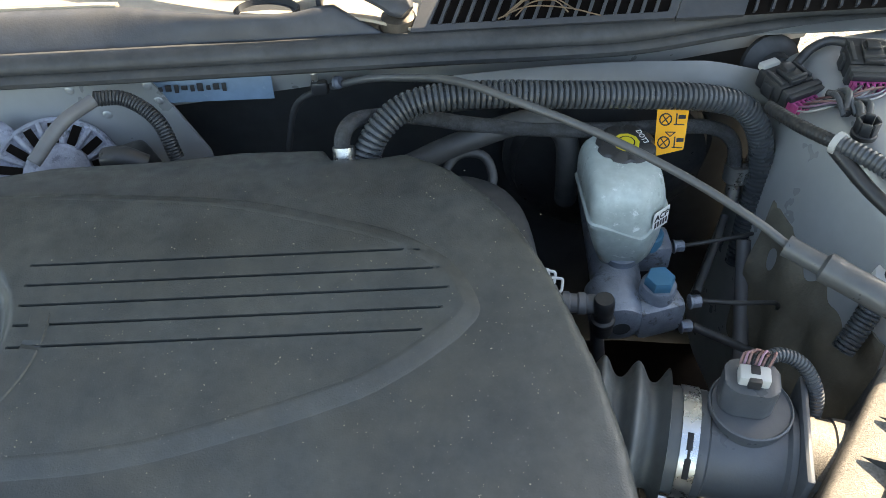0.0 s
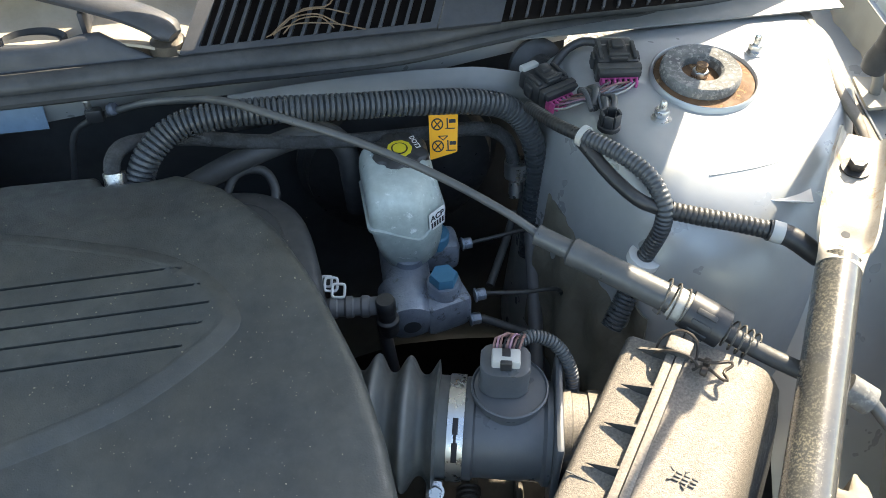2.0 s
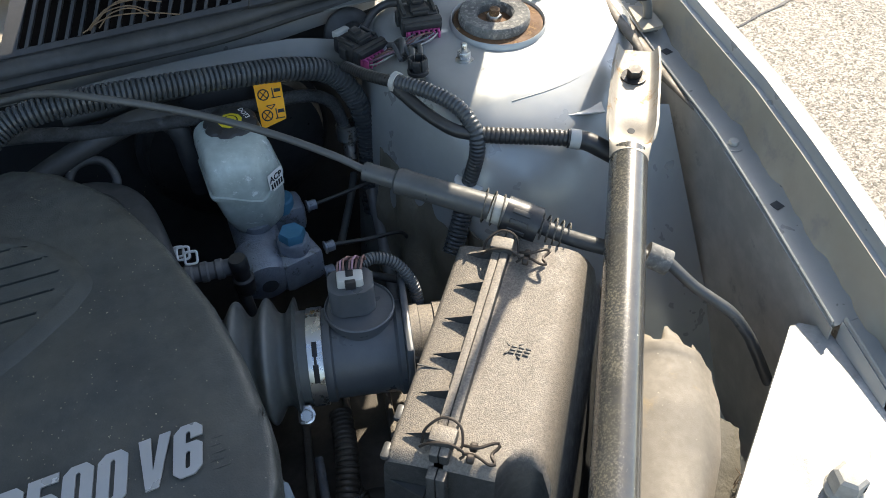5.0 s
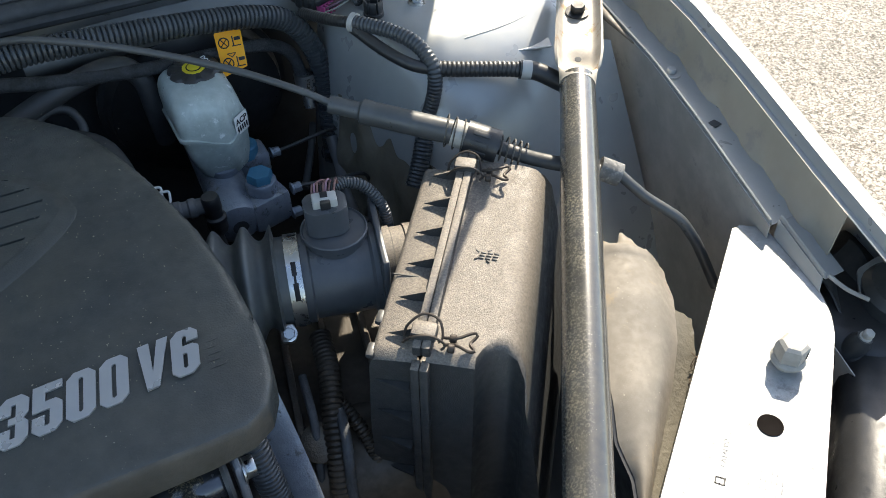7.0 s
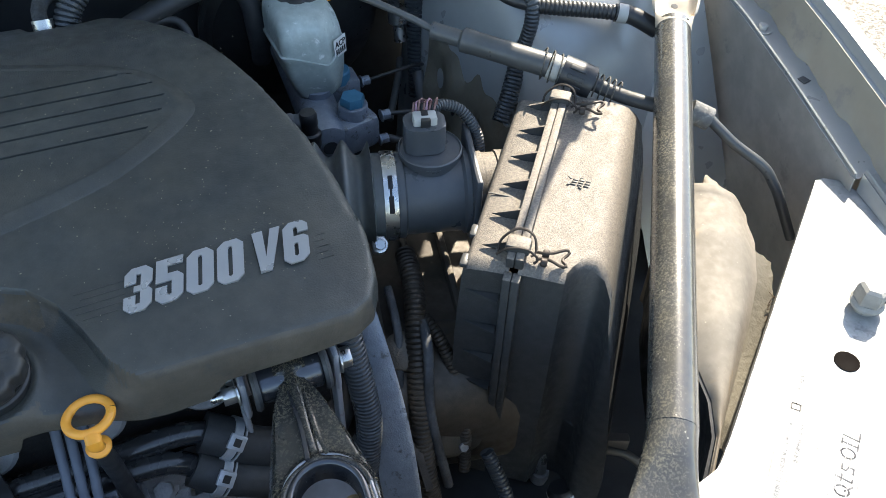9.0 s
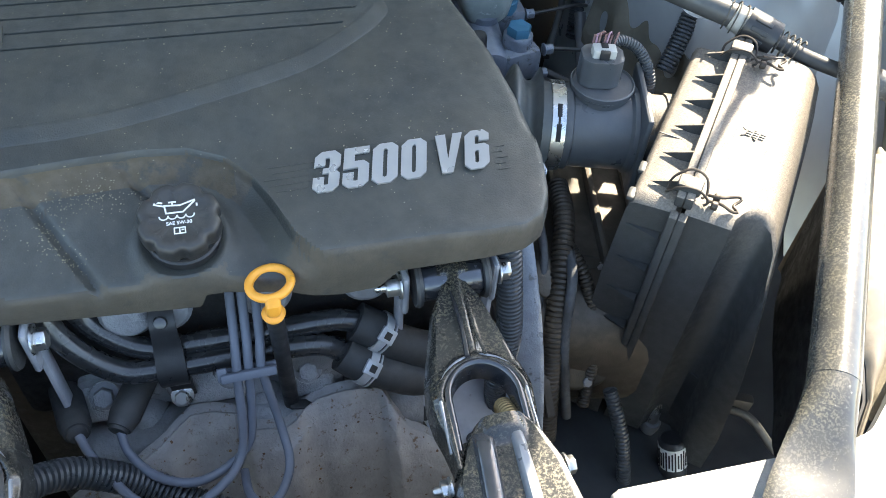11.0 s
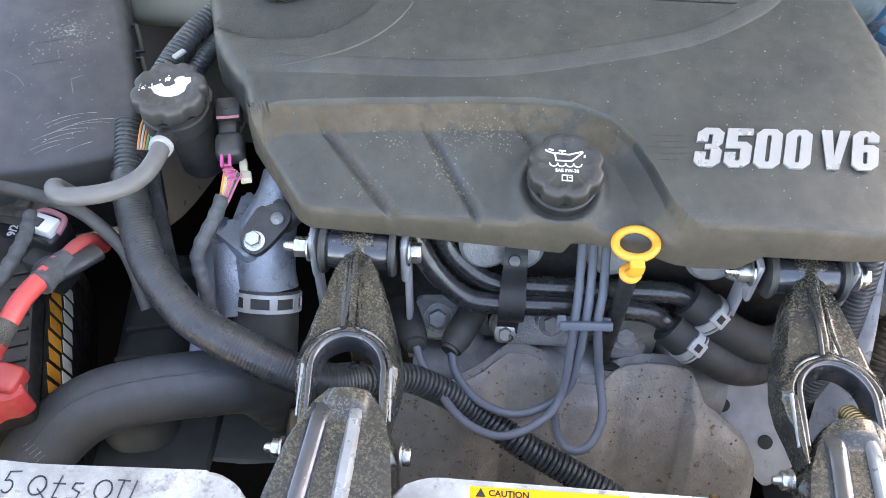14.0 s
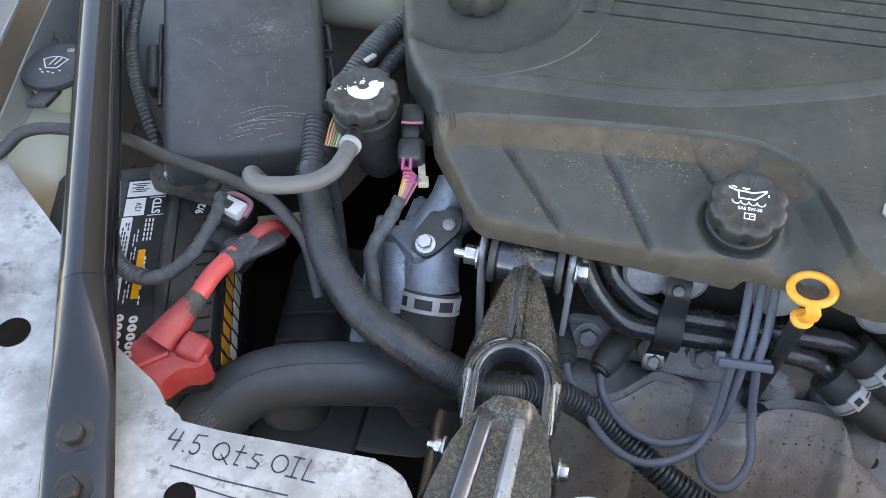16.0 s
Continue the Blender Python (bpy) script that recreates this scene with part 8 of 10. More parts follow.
# ---- connectors and harness on the tower ----
def plug_block(at, turn, tilt, sx, sy, sz, label):
    th = thing("harness_connector", label, "connector", group="harness connectors")
    m = Matrix.Translation(at) @ Matrix.Rotation(radians(turn), 4, "Z") @ Matrix.Rotation(radians(tilt), 4, "X")

    def bit(name, x, y, z, dx, dy, dz, mat, bevel=0.0012, parent=th, label_=""):
        return part(name, rbox(dx, dy, dz, bevel, m @ Matrix.Translation((x, y, z))), mat, parent, label_)
    bit("shell", 0, 0.004, 0, sx, sy * 0.62, sz, M_BLACK, 0.004)
    bit("rear_shell", 0, sy * 0.48, 0, sx * 0.86, sy * 0.34, sz * 0.86, M_BLACK, 0.003)
    bit("front_collar", 0, -sy * 0.34, 0.001, sx * 1.05, sy * 0.20, sz * 0.94, M_COVER_BLACK, 0.002)
    bit("shade", 0, -sy * 0.48, sz * 0.30, sx * 0.98, sy * 0.16, sz * 0.30, M_COVER_BLACK, 0.0015)
    for k in (-1, 1):
        bit("side_rib", k * sx * 0.40, 0.006, sz / 2 + 0.001, sx * 0.10, sy * 0.56, 0.004, M_COVER_BLACK)
        bit("side_tab", k * sx * 0.53, sy * 0.12, 0, 0.004, sy * 0.26, sz * 0.6, M_COVER_BLACK)
    bit("top_rib", 0, 0.003, sz / 2 + 0.002, sx * 0.42, sy * 0.60, 0.006, M_BLACK, 0.0015)
    bit("latch", 0, 0.010, sz / 2 + 0.006, sx * 0.28, sy * 0.26, 0.006, M_BLACK, 0.0015)
    bit("latch_bridge", 0, -0.006, sz / 2 + 0.005, sx * 0.50, 0.004, 0.005, M_COVER_BLACK)
    comb = bit("comb", 0, -sy * 0.50, -sz * 0.10, sx * 0.88, 0.006, sz * 0.46, M_PURPLE, 0.0008, th, "magenta terminal comb")
    for k in range(7):
        bit("tooth", -sx * 0.39 + k * sx * 0.13, -sy * 0.50 - 0.006, -sz * 0.10, 0.0026, 0.007, sz * 0.50, M_PURPLE, 0.0005, comb)
    for k in range(6):
        bit("terminal_gap", -sx * 0.325 + k * sx * 0.13, -sy * 0.50 - 0.0034, -sz * 0.08, 0.0026, 0.001, sz * 0.34, M_INK, 0, comb)
    rnd = random.Random(int(sx * 10000))
    for k in range(11):
        a = m @ Vector((-sx * 0.38 + k * sx * 0.076, -sy / 2 - 0.006, rnd.uniform(-0.005, 0.003)))
        e = Vector((0.400 + rnd.uniform(-0.006, 0.006), 0.648 + rnd.uniform(-0.004, 0.006), 0.930 + rnd.uniform(-0.003, 0.004)))
        part("lead", tube([a, a.lerp(e, 0.4) + Vector((rnd.uniform(-0.004, 0.004), -0.006, rnd.uniform(0.0, 0.007))), e], 0.0011, 6), (M_PALE, M_MAUVELEAD, M_TAPE, M_BROWNLEAD, M_WIRE)[k % 5], th)
    return th


plug_block((0.366, 0.698, 0.914), 24, 4, 0.044, 0.044, 0.024, "black multi-pin harness connector with a magenta comb")
plug_block((0.441, 0.700, 0.934), -8, 10, 0.046, 0.048, 0.026, "square black harness connector with a magenta comb")
single("connector_tab", rbox(0.022, 0.010, 0.008, 0.002, Matrix.Translation((0.350, 0.722, 0.926)) @ Matrix.Rotation(radians(24), 4, "Z")), M_PALE, "pale grey connector locking tab", "connector lock")
single("tower_hump", lathe([(0.060, -0.02), (0.055, 0.0), (0.042, 0.012), (0.02, 0.017), (0.002, 0.018)], 36, m=Matrix.Translation((0.425, 0.738, 0.904)) @ Matrix.Diagonal((1.1, 0.6, 1, 1))), M_PAINT, "silver pressed hump on the tower", "body panel", kind="structure", smooth=70)
single("connector_lead", tube([(0.378, 0.722, 0.924), (0.395, 0.735, 0.934), (0.415, 0.740, 0.940), (0.43, 0.728, 0.944)], 0.005, 10), M_BLACK, "taped black lead between the connectors", "cable")
har = thing("tower_harness", "taped black wiring harness looping over the strut tower", "wiring harness")
part("upper_run", tube([(0.335, 0.665, 0.915), (0.347, 0.622, 0.925), (0.358, 0.598, 0.930), (0.372, 0.576, 0.934)], 0.0068, 14, 0.0012, radius=lambda s, L: 0.0066 + 0.00025 * math.sin(s / 0.0007)), M_BLACK, har)
part("loop", tube([(0.366, 0.584, 0.934), (0.395, 0.548, 0.933), (0.414, 0.520, 0.926), (0.424, 0.498, 0.908), (0.425, 0.493, 0.888), (0.423, 0.494, 0.868), (0.417, 0.498, 0.838)], 0.0088, 16, 0.0007, radius=lambda s, L: 0.0084 + 0.0005 * math.sin(s / 0.00075)), M_CONDUIT, har)
part("second_run", tube([(0.366, 0.582, 0.928), (0.383, 0.540, 0.917), (0.401, 0.508, 0.910), (0.420, 0.500, 0.903), (0.437, 0.492, 0.900)], 0.0070, 14), M_BLACK, har)
part("band_clip", lathe([(0.0098, -0.003), (0.0112, -0.003), (0.0112, 0.003), (0.0098, 0.003)], 24, m=axis_frame((0.368, 0.582, 0.933), (0.5, -0.75, 0.0))), M_PALE, har)
part("end_ring", lathe([(0.015, -0.004), (0.017, -0.004), (0.017, 0.004), (0.015, 0.004)], 28, m=axis_frame((0.417, 0.498, 0.836), (-0.2, 0.1, -1))), M_WHITE, har, "white plastic end ring")
hl2 = thing("brace_harness", "black conduit wrapped in tape running to the brace", "wiring harness")
part("wrapped_run", conduit([(0.432, 0.496, 0.901), (0.455, 0.486, 0.899), (0.487, 0.473, 0.897), (0.515, 0.460, 0.895), (0.534, 0.450, 0.892), (0.557, 0.431, 0.880), (0.575, 0.41, 0.86)], 0.0090, 0.0052, 0.0010), M_BLACK, hl2)
part("tape_end", tube([(0.515, 0.460, 0.895), (0.534, 0.450, 0.892), (0.557, 0.431, 0.880)], 0.0104, 14), M_BLACK, hl2)
part("pale_tape", tube([(0.517, 0.459, 0.8952), (0.527, 0.454, 0.8938)], 0.0108, 14, 0.002), M_PALE, hl2)
part("lower_run", conduit([(0.418, 0.502, 0.825), (0.400, 0.485, 0.79), (0.385, 0.473, 0.765)], 0.0115, 0.0048, 0.0014), M_CONDUIT, hl2)
rnd_ = random.Random(17)
for k_ in range(9):
    x_, y_ = 0.402 + rnd_.uniform(-0.010, 0.012), 0.640 + rnd_.uniform(-0.010, 0.014)
    single("taped_stub", tube([(x_ - 0.003, y_ + 0.014, 0.926 + rnd_.uniform(-0.002, 0.004)), (x_ + rnd_.uniform(-0.004, 0.005), y_, 0.934 + rnd_.uniform(-0.004, 0.005)), (x_ + rnd_.uniform(-0.010, 0.004), y_ - 0.022, 0.929)], 0.0026 + 0.0010 * (k_ % 3), 10, 0.002), (M_TAPE, M_CABLE, M_BLACK)[k_ % 3], "short taped wire stub below the connectors", "wire stub", group="taped wire stubs")
hk = thing("harness_anchor", "dark green plastic harness anchor on the tower", "cable anchor")
for k_ in range(6):
    a_ = radians(60 * k_)
    part("prong", rbox(0.003, 0.009, 0.014, 0.001, Matrix.Translation((0.402 + 0.009 * math.cos(a_), 0.603 + 0.009 * math.sin(a_), 0.936)) @ Matrix.Rotation(a_, 4, "Z")), M_COVER_BLACK, hk)
part("base", lathe([(0.012, 0), (0.012, 0.004), (0.008, 0.006)], 20, m=Matrix.Translation((0.402, 0.603, 0.924))), M_COVER_BLACK, hk)

# washer-like resonator beside the brace, and lower clutter
reson = thing("air_resonator", "dusty sunlit grey plastic air resonator beside the air box", "air resonator")
RES_L = [(0.320, -0.035), (0.352, -0.004), (0.372, 0.030), (0.382, 0.066), (0.402, 0.100), (0.445, 0.182), (0.480, 0.240), (0.520, 0.290)]
RES_R = [(0.335, -0.030), (0.362, -0.002), (0.385, 0.018), (0.440, 0.068), (0.482, 0.106), (0.520, 0.145), (0.556, 0.195), (0.578, 0.248)]
def reson_fn(u, v):
    k = u * (len(RES_L) - 1)
    i = min(len(RES_L) - 2, int(k))
    f = k - i
    a_ = Vector(RES_L[i]).lerp(Vector(RES_L[i + 1]), f)
    c_ = Vector(RES_R[i]).lerp(Vector(RES_R[i + 1]), f)
    q = a_.lerp(c_, v)
    rise = 0.048 * min(1.0, u / 0.8)
    s_ = rise / (1.388 - 0.778)
    q = q + (Vector((0.018, -0.240)) - q) * s_
    z = 0.778 + rise + 0.010 * math.sin(min(1.0, v * 1.1) * math.pi) - 0.010 * v + 0.0012 * math.sin(u * 13 + v * 4) - 0.016 * max(0.0, (v - 0.72) / 0.28) ** 1.5
    if u > 0.97:
        q = q + Vector((0.005, 0.010)) * (math.cos(v * 14) + 0.4 * math.cos(v * 31 + 1)) * (u - 0.97) / 0.03
    if u > 0.93:
        z += 0.004 * min(1.0, (u - 0.93) / 0.02) - 0.012 * max(0.0, u - 0.95) / 0.05
    return Vector((q.x, q.y, z))
part("shell", sheet(reson_fn, 60, 24, 0.003), M_RESON, reson, smooth=60)
# Black paints the shade below the shell into this wall.
part("shade_wall", sheet(lambda u, v: reson_fn(u, 0.0) + Vector((0.004 * v, 0.0, -0.20 * v - 0.001)), 40, 4, 0.003), M_BLACK, reson, smooth=60)
part("rear_wall", sheet(lambda u, v: reson_fn(1.0, u) + Vector((0.0, 0.0, -0.20 * v - 0.001)), 30, 4, 0.003), M_RESON, reson, smooth=60)
part("felt_edge", sheet(lambda u, v: reson_fn(0.16 + 0.66 * u, 1.0) + Vector((0.016 * v, -0.010 * v, -0.012 * v + 0.002 * math.sin(u * 60 + v * 9) * v)), 60, 4, 0.0015), M_FLAPMAT, reson, "frayed brown felt edge")
rnd_ = random.Random(3)
for k_ in range(16):
    q_ = reson_fn(0.45 + rnd_.uniform(0, 0.22), 1.0) + Vector((0.012, -0.008, -0.006))
    part("loose_fibre", tube([q_, q_ + Vector((rnd_.uniform(0.002, 0.010), rnd_.uniform(-0.008, 0.004), rnd_.uniform(0.001, 0.008))), q_ + Vector((rnd_.uniform(0.004, 0.020), rnd_.uniform(-0.016, 0.010), rnd_.uniform(-0.002, 0.012)))], 0.0004, 4, 0.004), M_TWIG, reson)
# Added dark floor that hides the bright ground below the air box.
single("dark_floor_sheet", sheet(lambda u, v: Vector((0.10 + 0.52 * u, -0.08 + 0.62 * v, 0.46 + 0.03 * math.sin(u * 8) + 0.04 * u)), 14, 12, 0.004), M_FIREWALL, "added black sheet closing the view below the air box", "splash shield", kind="structure")
lowp = thing("coolant_pipe_fitting", "bare metal pipe elbow with a collar", "pipe")
part("elbow", tube([(0.335, 0.170, 0.560), (0.322, 0.172, 0.572), (0.312, 0.170, 0.560), (0.306, 0.162, 0.53), (0.304, 0.155, 0.50)], 0.0075, 14), M_STEEL, lowp)
part("collar", lathe([(0.010, 0), (0.0115, 0.004), (0.0115, 0.012), (0.009, 0.030), (0.009, 0.04)], 20, m=axis_frame((0.304, 0.155, 0.50), (0.05, 0.1, -1))), M_ALU_DARK, lowp)
can = thing("labelled_canister", "black canister with a white barcode label below the support", "canister")
CA = axis_frame((0.312, 0.098, 0.478), (-0.10, 0.40, 0.9))
part("body", lathe([(0.0155, -0.03), (0.016, 0.004), (0.016, 0.045), (0.013, 0.049)], 28, m=CA), M_BLACK, can)
part("paper_label", lathe([(0.0163, 0.012), (0.0166, 0.012), (0.0166, 0.042), (0.0163, 0.042)], 28, m=CA), M_WHITE, can)
b4 = bmesh.new()
for k_ in range(30):
    an_ = radians(12 * k_)
    rbox(0.001, 0.0018, 0.019 + 0.004 * (k_ % 3), 0, CA @ Matrix.Rotation(an_, 4, "Z") @ Matrix.Translation((0.0166, 0, 0.026)), b4)
part("barcode", b4, M_INK, can)
for pts_, r_ in ((((0.225, 0.15, 0.60), (0.235, 0.12, 0.56), (0.24, 0.10, 0.52), (0.245, 0.09, 0.48)), 0.008), (((0.095, 0.205, 0.83), (0.098, 0.190, 0.79), (0.105, 0.175, 0.70), (0.10, 0.17, 0.62), (0.12, 0.18, 0.5)), 0.013)):
    single("loom_conduit", conduit(pts_, r_, 0.005, 0.0013), M_CONDUIT, "black corrugated loom beside the engine", "conduit", group="side looms")
gear = thing("gearbox_housing", "dusty cast aluminium gearbox housing beside the engine", "gearbox")
# Case and end cover have the shade around them put into their colour.
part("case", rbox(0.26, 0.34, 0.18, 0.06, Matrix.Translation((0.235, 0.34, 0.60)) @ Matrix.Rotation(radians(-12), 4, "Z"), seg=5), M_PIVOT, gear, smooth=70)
part("end_cover", lathe([(0.075, -0.03), (0.075, 0.0), (0.068, 0.008), (0.03, 0.014), (0.002, 0.015)], 36, m=axis_frame((0.205, 0.215, 0.640), (0.05, -0.75, 0.66))), M_SKIRT, gear, smooth=50)
for k_ in range(7):
    a_ = radians(51.4 * k_ + 10)
    part("cover_bolt", hexbolt(0.010, 0.006, 0.007, m=axis_frame((0.205, 0.215, 0.640), (0.05, -0.75, 0.66)) @ Matrix.Translation((0.064 * math.cos(a_), 0.064 * math.sin(a_), 0.004))), M_ALU_DARK, gear)
for k_ in range(4):
    part("cast_rib", rbox(0.008, 0.16, 0.025, 0.003, Matrix.Translation((0.165 + 0.045 * k_, 0.33, 0.690)) @ Matrix.Rotation(radians(-12), 4, "Z")), M_CAST, gear)
part("breather_boss", lathe([(0.020, 0), (0.020, 0.03), (0.016, 0.034), (0.010, 0.036)], 20, m=axis_frame((0.165, 0.245, 0.680), (-0.1, -0.4, 0.9))), M_CAST, gear)
byp = thing("gearbox_loom", "dusty corrugated loom running down beside the gearbox", "wiring harness")
part("conduit", conduit([(0.205, 0.335, 0.735), (0.195, 0.285, 0.735), (0.178, 0.235, 0.715), (0.165, 0.195, 0.67), (0.160, 0.165, 0.60), (0.165, 0.15, 0.52)], 0.0115, 0.0055, 0.0015), M_PIVOT, byp)
part("branch", conduit([(0.190, 0.265, 0.728), (0.205, 0.225, 0.700), (0.212, 0.185, 0.640), (0.205, 0.160, 0.56)], 0.0070, 0.0045, 0.0012), M_PIVOT, byp)
for k_, (x_, y_) in enumerate(((0.150, 0.205), (0.172, 0.180), (0.255, 0.200))):
    single("hose_branch", tube([(x_ + 0.02, y_ + 0.09, 0.735 - 0.01 * k_), (x_ + 0.012, y_ + 0.04, 0.720), (x_, y_, 0.66), (x_ + 0.01, y_ - 0.03, 0.56)], 0.0045 + 0.001 * k_, 10), M_TAPE, "thin dark taped cable beside the gearbox", "cable", group="gearbox cables")
cg = thing("cable_bracket", "dark steel cable bracket below the air box", "bracket")
part("plate", rbox(0.004, 0.05, 0.09, 0.0015, Matrix.Translation((0.325, 0.135, 0.565)) @ Matrix.Rotation(radians(25), 4, "Z")), M_COVER_BLACK, cg)
part("comb", rbox(0.06, 0.012, 0.02, 0.003, Matrix.Translation((0.350, 0.120, 0.590)) @ Matrix.Rotation(radians(-25), 4, "Z")), M_COVER_BLACK, cg)
part("tie", tube([(0.335, 0.115, 0.59), (0.375, 0.10, 0.575), (0.405, 0.07, 0.54)], 0.005, 10), M_COVER_BLACK, cg)
esp = thing("engine_side_casting", "smooth blue-grey cast side of the engine behind the mount", "engine casting")
part("face", sheet(lambda u, v: Vector((0.098 + 0.030 * v + 0.010 * math.sin(u * 2.6), 0.262 - 0.125 * u - 0.010 * v, 0.800 - 0.02 * v * v - 0.21 * u)) + Vector((0.020, -0.012, 0)) * math.sin(v * math.pi) , 16, 10, 0.004), M_BLUEALU, esp, smooth=60)
part("edge_strap", sheet(lambda u, v: Vector((0.148 + 0.008 * v, 0.262 - 0.130 * u, 0.700 - 0.10 * u)), 12, 2, 0.004), M_PIVOT, esp)

# ================= passenger's side: battery, fuse box, reservoirs, hoses =================
bat = thing("car_battery", "black car battery with printed label strip", "battery")
BZ = 0.763
BT = Matrix.Translation((-0.724, 0.126, 0)) @ Matrix.Rotation(radians(19), 4, "Z")
part("case", rbox(0.170, 0.262, 0.19, 0.005, BT @ Matrix.Translation((0, 0, BZ - 0.105))), M_BATT, bat)
part("lid", rbox(0.176, 0.272, 0.030, 0.005, BT @ Matrix.Translation((0, 0, BZ - 0.015))), M_BATT, bat)
part("handle_ridge", rbox(0.010, 0.250, 0.006, 0.002, BT @ Matrix.Translation((0.040, -0.005, BZ + 0.001))), M_BATT, bat)
for k_ in range(9):
    part("vent_rib", rbox(0.018, 0.004, 0.004, 0.001, BT @ Matrix.Translation((0.076, 0.04 - 0.016 * k_, BZ + 0.0005))), M_BATT, bat)
SMX = BT @ Matrix.Translation((0.009, 0.0, BZ + 0.0006))
strip_ = part("label_strip", rbox(0.044, 0.232, 0.0008, 0.0002, SMX), M_INK, bat, "black strip with white and yellow print")
SMX = SMX @ Matrix.Translation((0, 0, 0.0006))
part("white_field", rbox(0.040, 0.022, 0.0004, 0, SMX @ Matrix.Translation((0.0, 0.100, 0))), M_PRINT, strip_)
part("badge_field", rbox(0.020, 0.024, 0.0004, 0, SMX @ Matrix.Translation((-0.010, 0.074, 0))), M_PRINT, strip_)
part("white_edge", rbox(0.011, 0.120, 0.0004, 0, SMX @ Matrix.Translation((-0.0155, 0.000, 0))), M_PRINT, strip_)
part("field_bars", bars([(-0.016 + 0.004 * (k % 2), 0.002 - 0.003 * (k % 3), 0.107 - 0.0028 * k) for k in range(5)], SMX @ Matrix.Translation((0, 0, 0.0003)), 0.0012), M_INK, strip_)
part("edge_bars", bars([(-0.0185 + 0.0026 * j, -0.0172 + 0.0026 * j, 0.050 - 0.006 * k) for k in range(17) for j in range(3) if (k * 7 + j * 3) % 5], SMX @ Matrix.Translation((0, 0, 0.0003)), 0.0046), M_INK, strip_)
b_ = lettering("12V", 0.0085, 0.0001, 0.0001)
b_.transform(SMX @ Matrix.Translation((-0.0035, 0.066, 0.0004)) @ Matrix.Rotation(radians(90), 4, "Z"))
part("print", b_, M_INK, strip_)
b_ = lettering("STD", 0.0120, 0.0001, 0.0003)
b_.transform(SMX @ Matrix.Translation((0.0160, 0.0625, 0.0004)) @ Matrix.Rotation(radians(90), 4, "Z"))
part("print", b_, M_PRINT, strip_)
part("frame_line", bars([(0.0035, 0.0200, 0.0610), (0.0035, 0.0200, 0.0862)], SMX, 0.0008), M_PRINT, strip_)
part("white_bars", bars([(0.003 + 0.0034 * j, 0.0046 + 0.0034 * j, 0.054 - 0.0062 * k) for k in range(5) for j in range(3)] + [(-0.006 + 0.003 * j, -0.0048 + 0.003 * j, 0.040 - 0.0058 * k) for k in range(16) for j in range(2) if (k + j) % 4] + [(0.008, 0.0095, 0.01 - 0.006 * k) for k in range(11) if k % 4], SMX, 0.0044), M_PRINT, strip_)
part("yellow_bars", bars([(0.001, 0.008, 0.004), (0.001, 0.008, -0.034)], SMX @ Matrix.Translation((0.0, 0, 0.0002)), 0.022), M_YELLOW, strip_)
for k_ in range(8):
    for j_ in range(2):
        dot = part("round_mark", lathe([(0.0042, 0), (0.0042, 0.0004), (0.0005, 0.0004)], 14, m=SMX @ Matrix.Translation((-0.006 + 0.013 * j_, -0.066 - 0.0095 * k_ - 0.003 * j_, 0))), M_PRINT, strip_)
        part("mark_cross", bars([(-0.0018, 0.0018, 0.0), (-0.0005, 0.0005, 0.0012)], SMX @ Matrix.Translation((-0.006 + 0.013 * j_, -0.066 - 0.0095 * k_ - 0.003 * j_, 0.0006)), 0.0009), M_INK, strip_)
dt = part("date_sticker", lathe([(0.0125, 0), (0.0125, 0.0006), (0.001, 0.0006)], 28, m=Matrix.Translation((-0.684, 0.211, BZ))), M_INK, bat)
b_ = lettering("9/21", 0.0110, 0.0001, 0.0003, align="CENTER")
b_.transform(Matrix.Translation((-0.6795, 0.2115, BZ + 0.0008)) @ Matrix.Rotation(radians(95), 4, "Z"))
part("print", b_, M_PRINT, dt)
# printed stripe on the battery's side: plain slanted shapes
side = part("side_stripe", rbox(0.0006, 0.21, 0.11, 0, BT @ Matrix.Translation((0.0862, -0.01, BZ - 0.088))), M_INK, bat)
for k_ in range(9):
    part("stripe_shape", rbox(0.0006, 0.012, 0.028 + 0.006 * (k_ % 2), 0, BT @ Matrix.Translation((0.0868, -0.085 + 0.018 * k_, BZ - 0.058)) @ Matrix.Rotation(radians(16), 4, "X")), M_ORANGE, side)
    part("stripe_shape", rbox(0.0006, 0.013, 0.026, 0, BT @ Matrix.Translation((0.0868, -0.090 + 0.018 * k_, BZ - 0.092)) @ Matrix.Rotation(radians(16), 4, "X")), M_PRINT, side)
neg = thing("battery_terminal", "grimy metal battery terminal clamp with bolt", "terminal clamp")
NM = Matrix.Translation((-0.708, 0.237, 0.772)) @ Matrix.Rotation(radians(-4), 4, "Z")
part("strap", prism(round_outline([(-0.042, -0.004), (-0.030, -0.018), (0.0, -0.020), (0.046, -0.022), (0.060, -0.010), (0.056, 0.006), (0.010, 0.012), (-0.034, 0.016)], 0.006), -0.007, 0.006, 0.003, 3, m=NM), M_GRIME, neg)
part("bolt", hexbolt(0.0165, 0.010, 0.012, m=NM @ Matrix.Translation((-0.012, 0.001, 0.005))), M_STEEL, neg)
part("pin", lathe([(0.0042, 0), (0.0042, 0.012), (0.003, 0.014)], 12, m=NM @ Matrix.Translation((0.012, 0.002, 0.005))), M_ALU_DARK, neg)
part("square_nut", rbox(0.014, 0.012, 0.008, 0.002, NM @ Matrix.Translation((0.036, -0.008, 0.009))), M_GRIME, neg)
sensp = thing("terminal_sensor_plug", "white and pink connector on the battery lead", "connector")
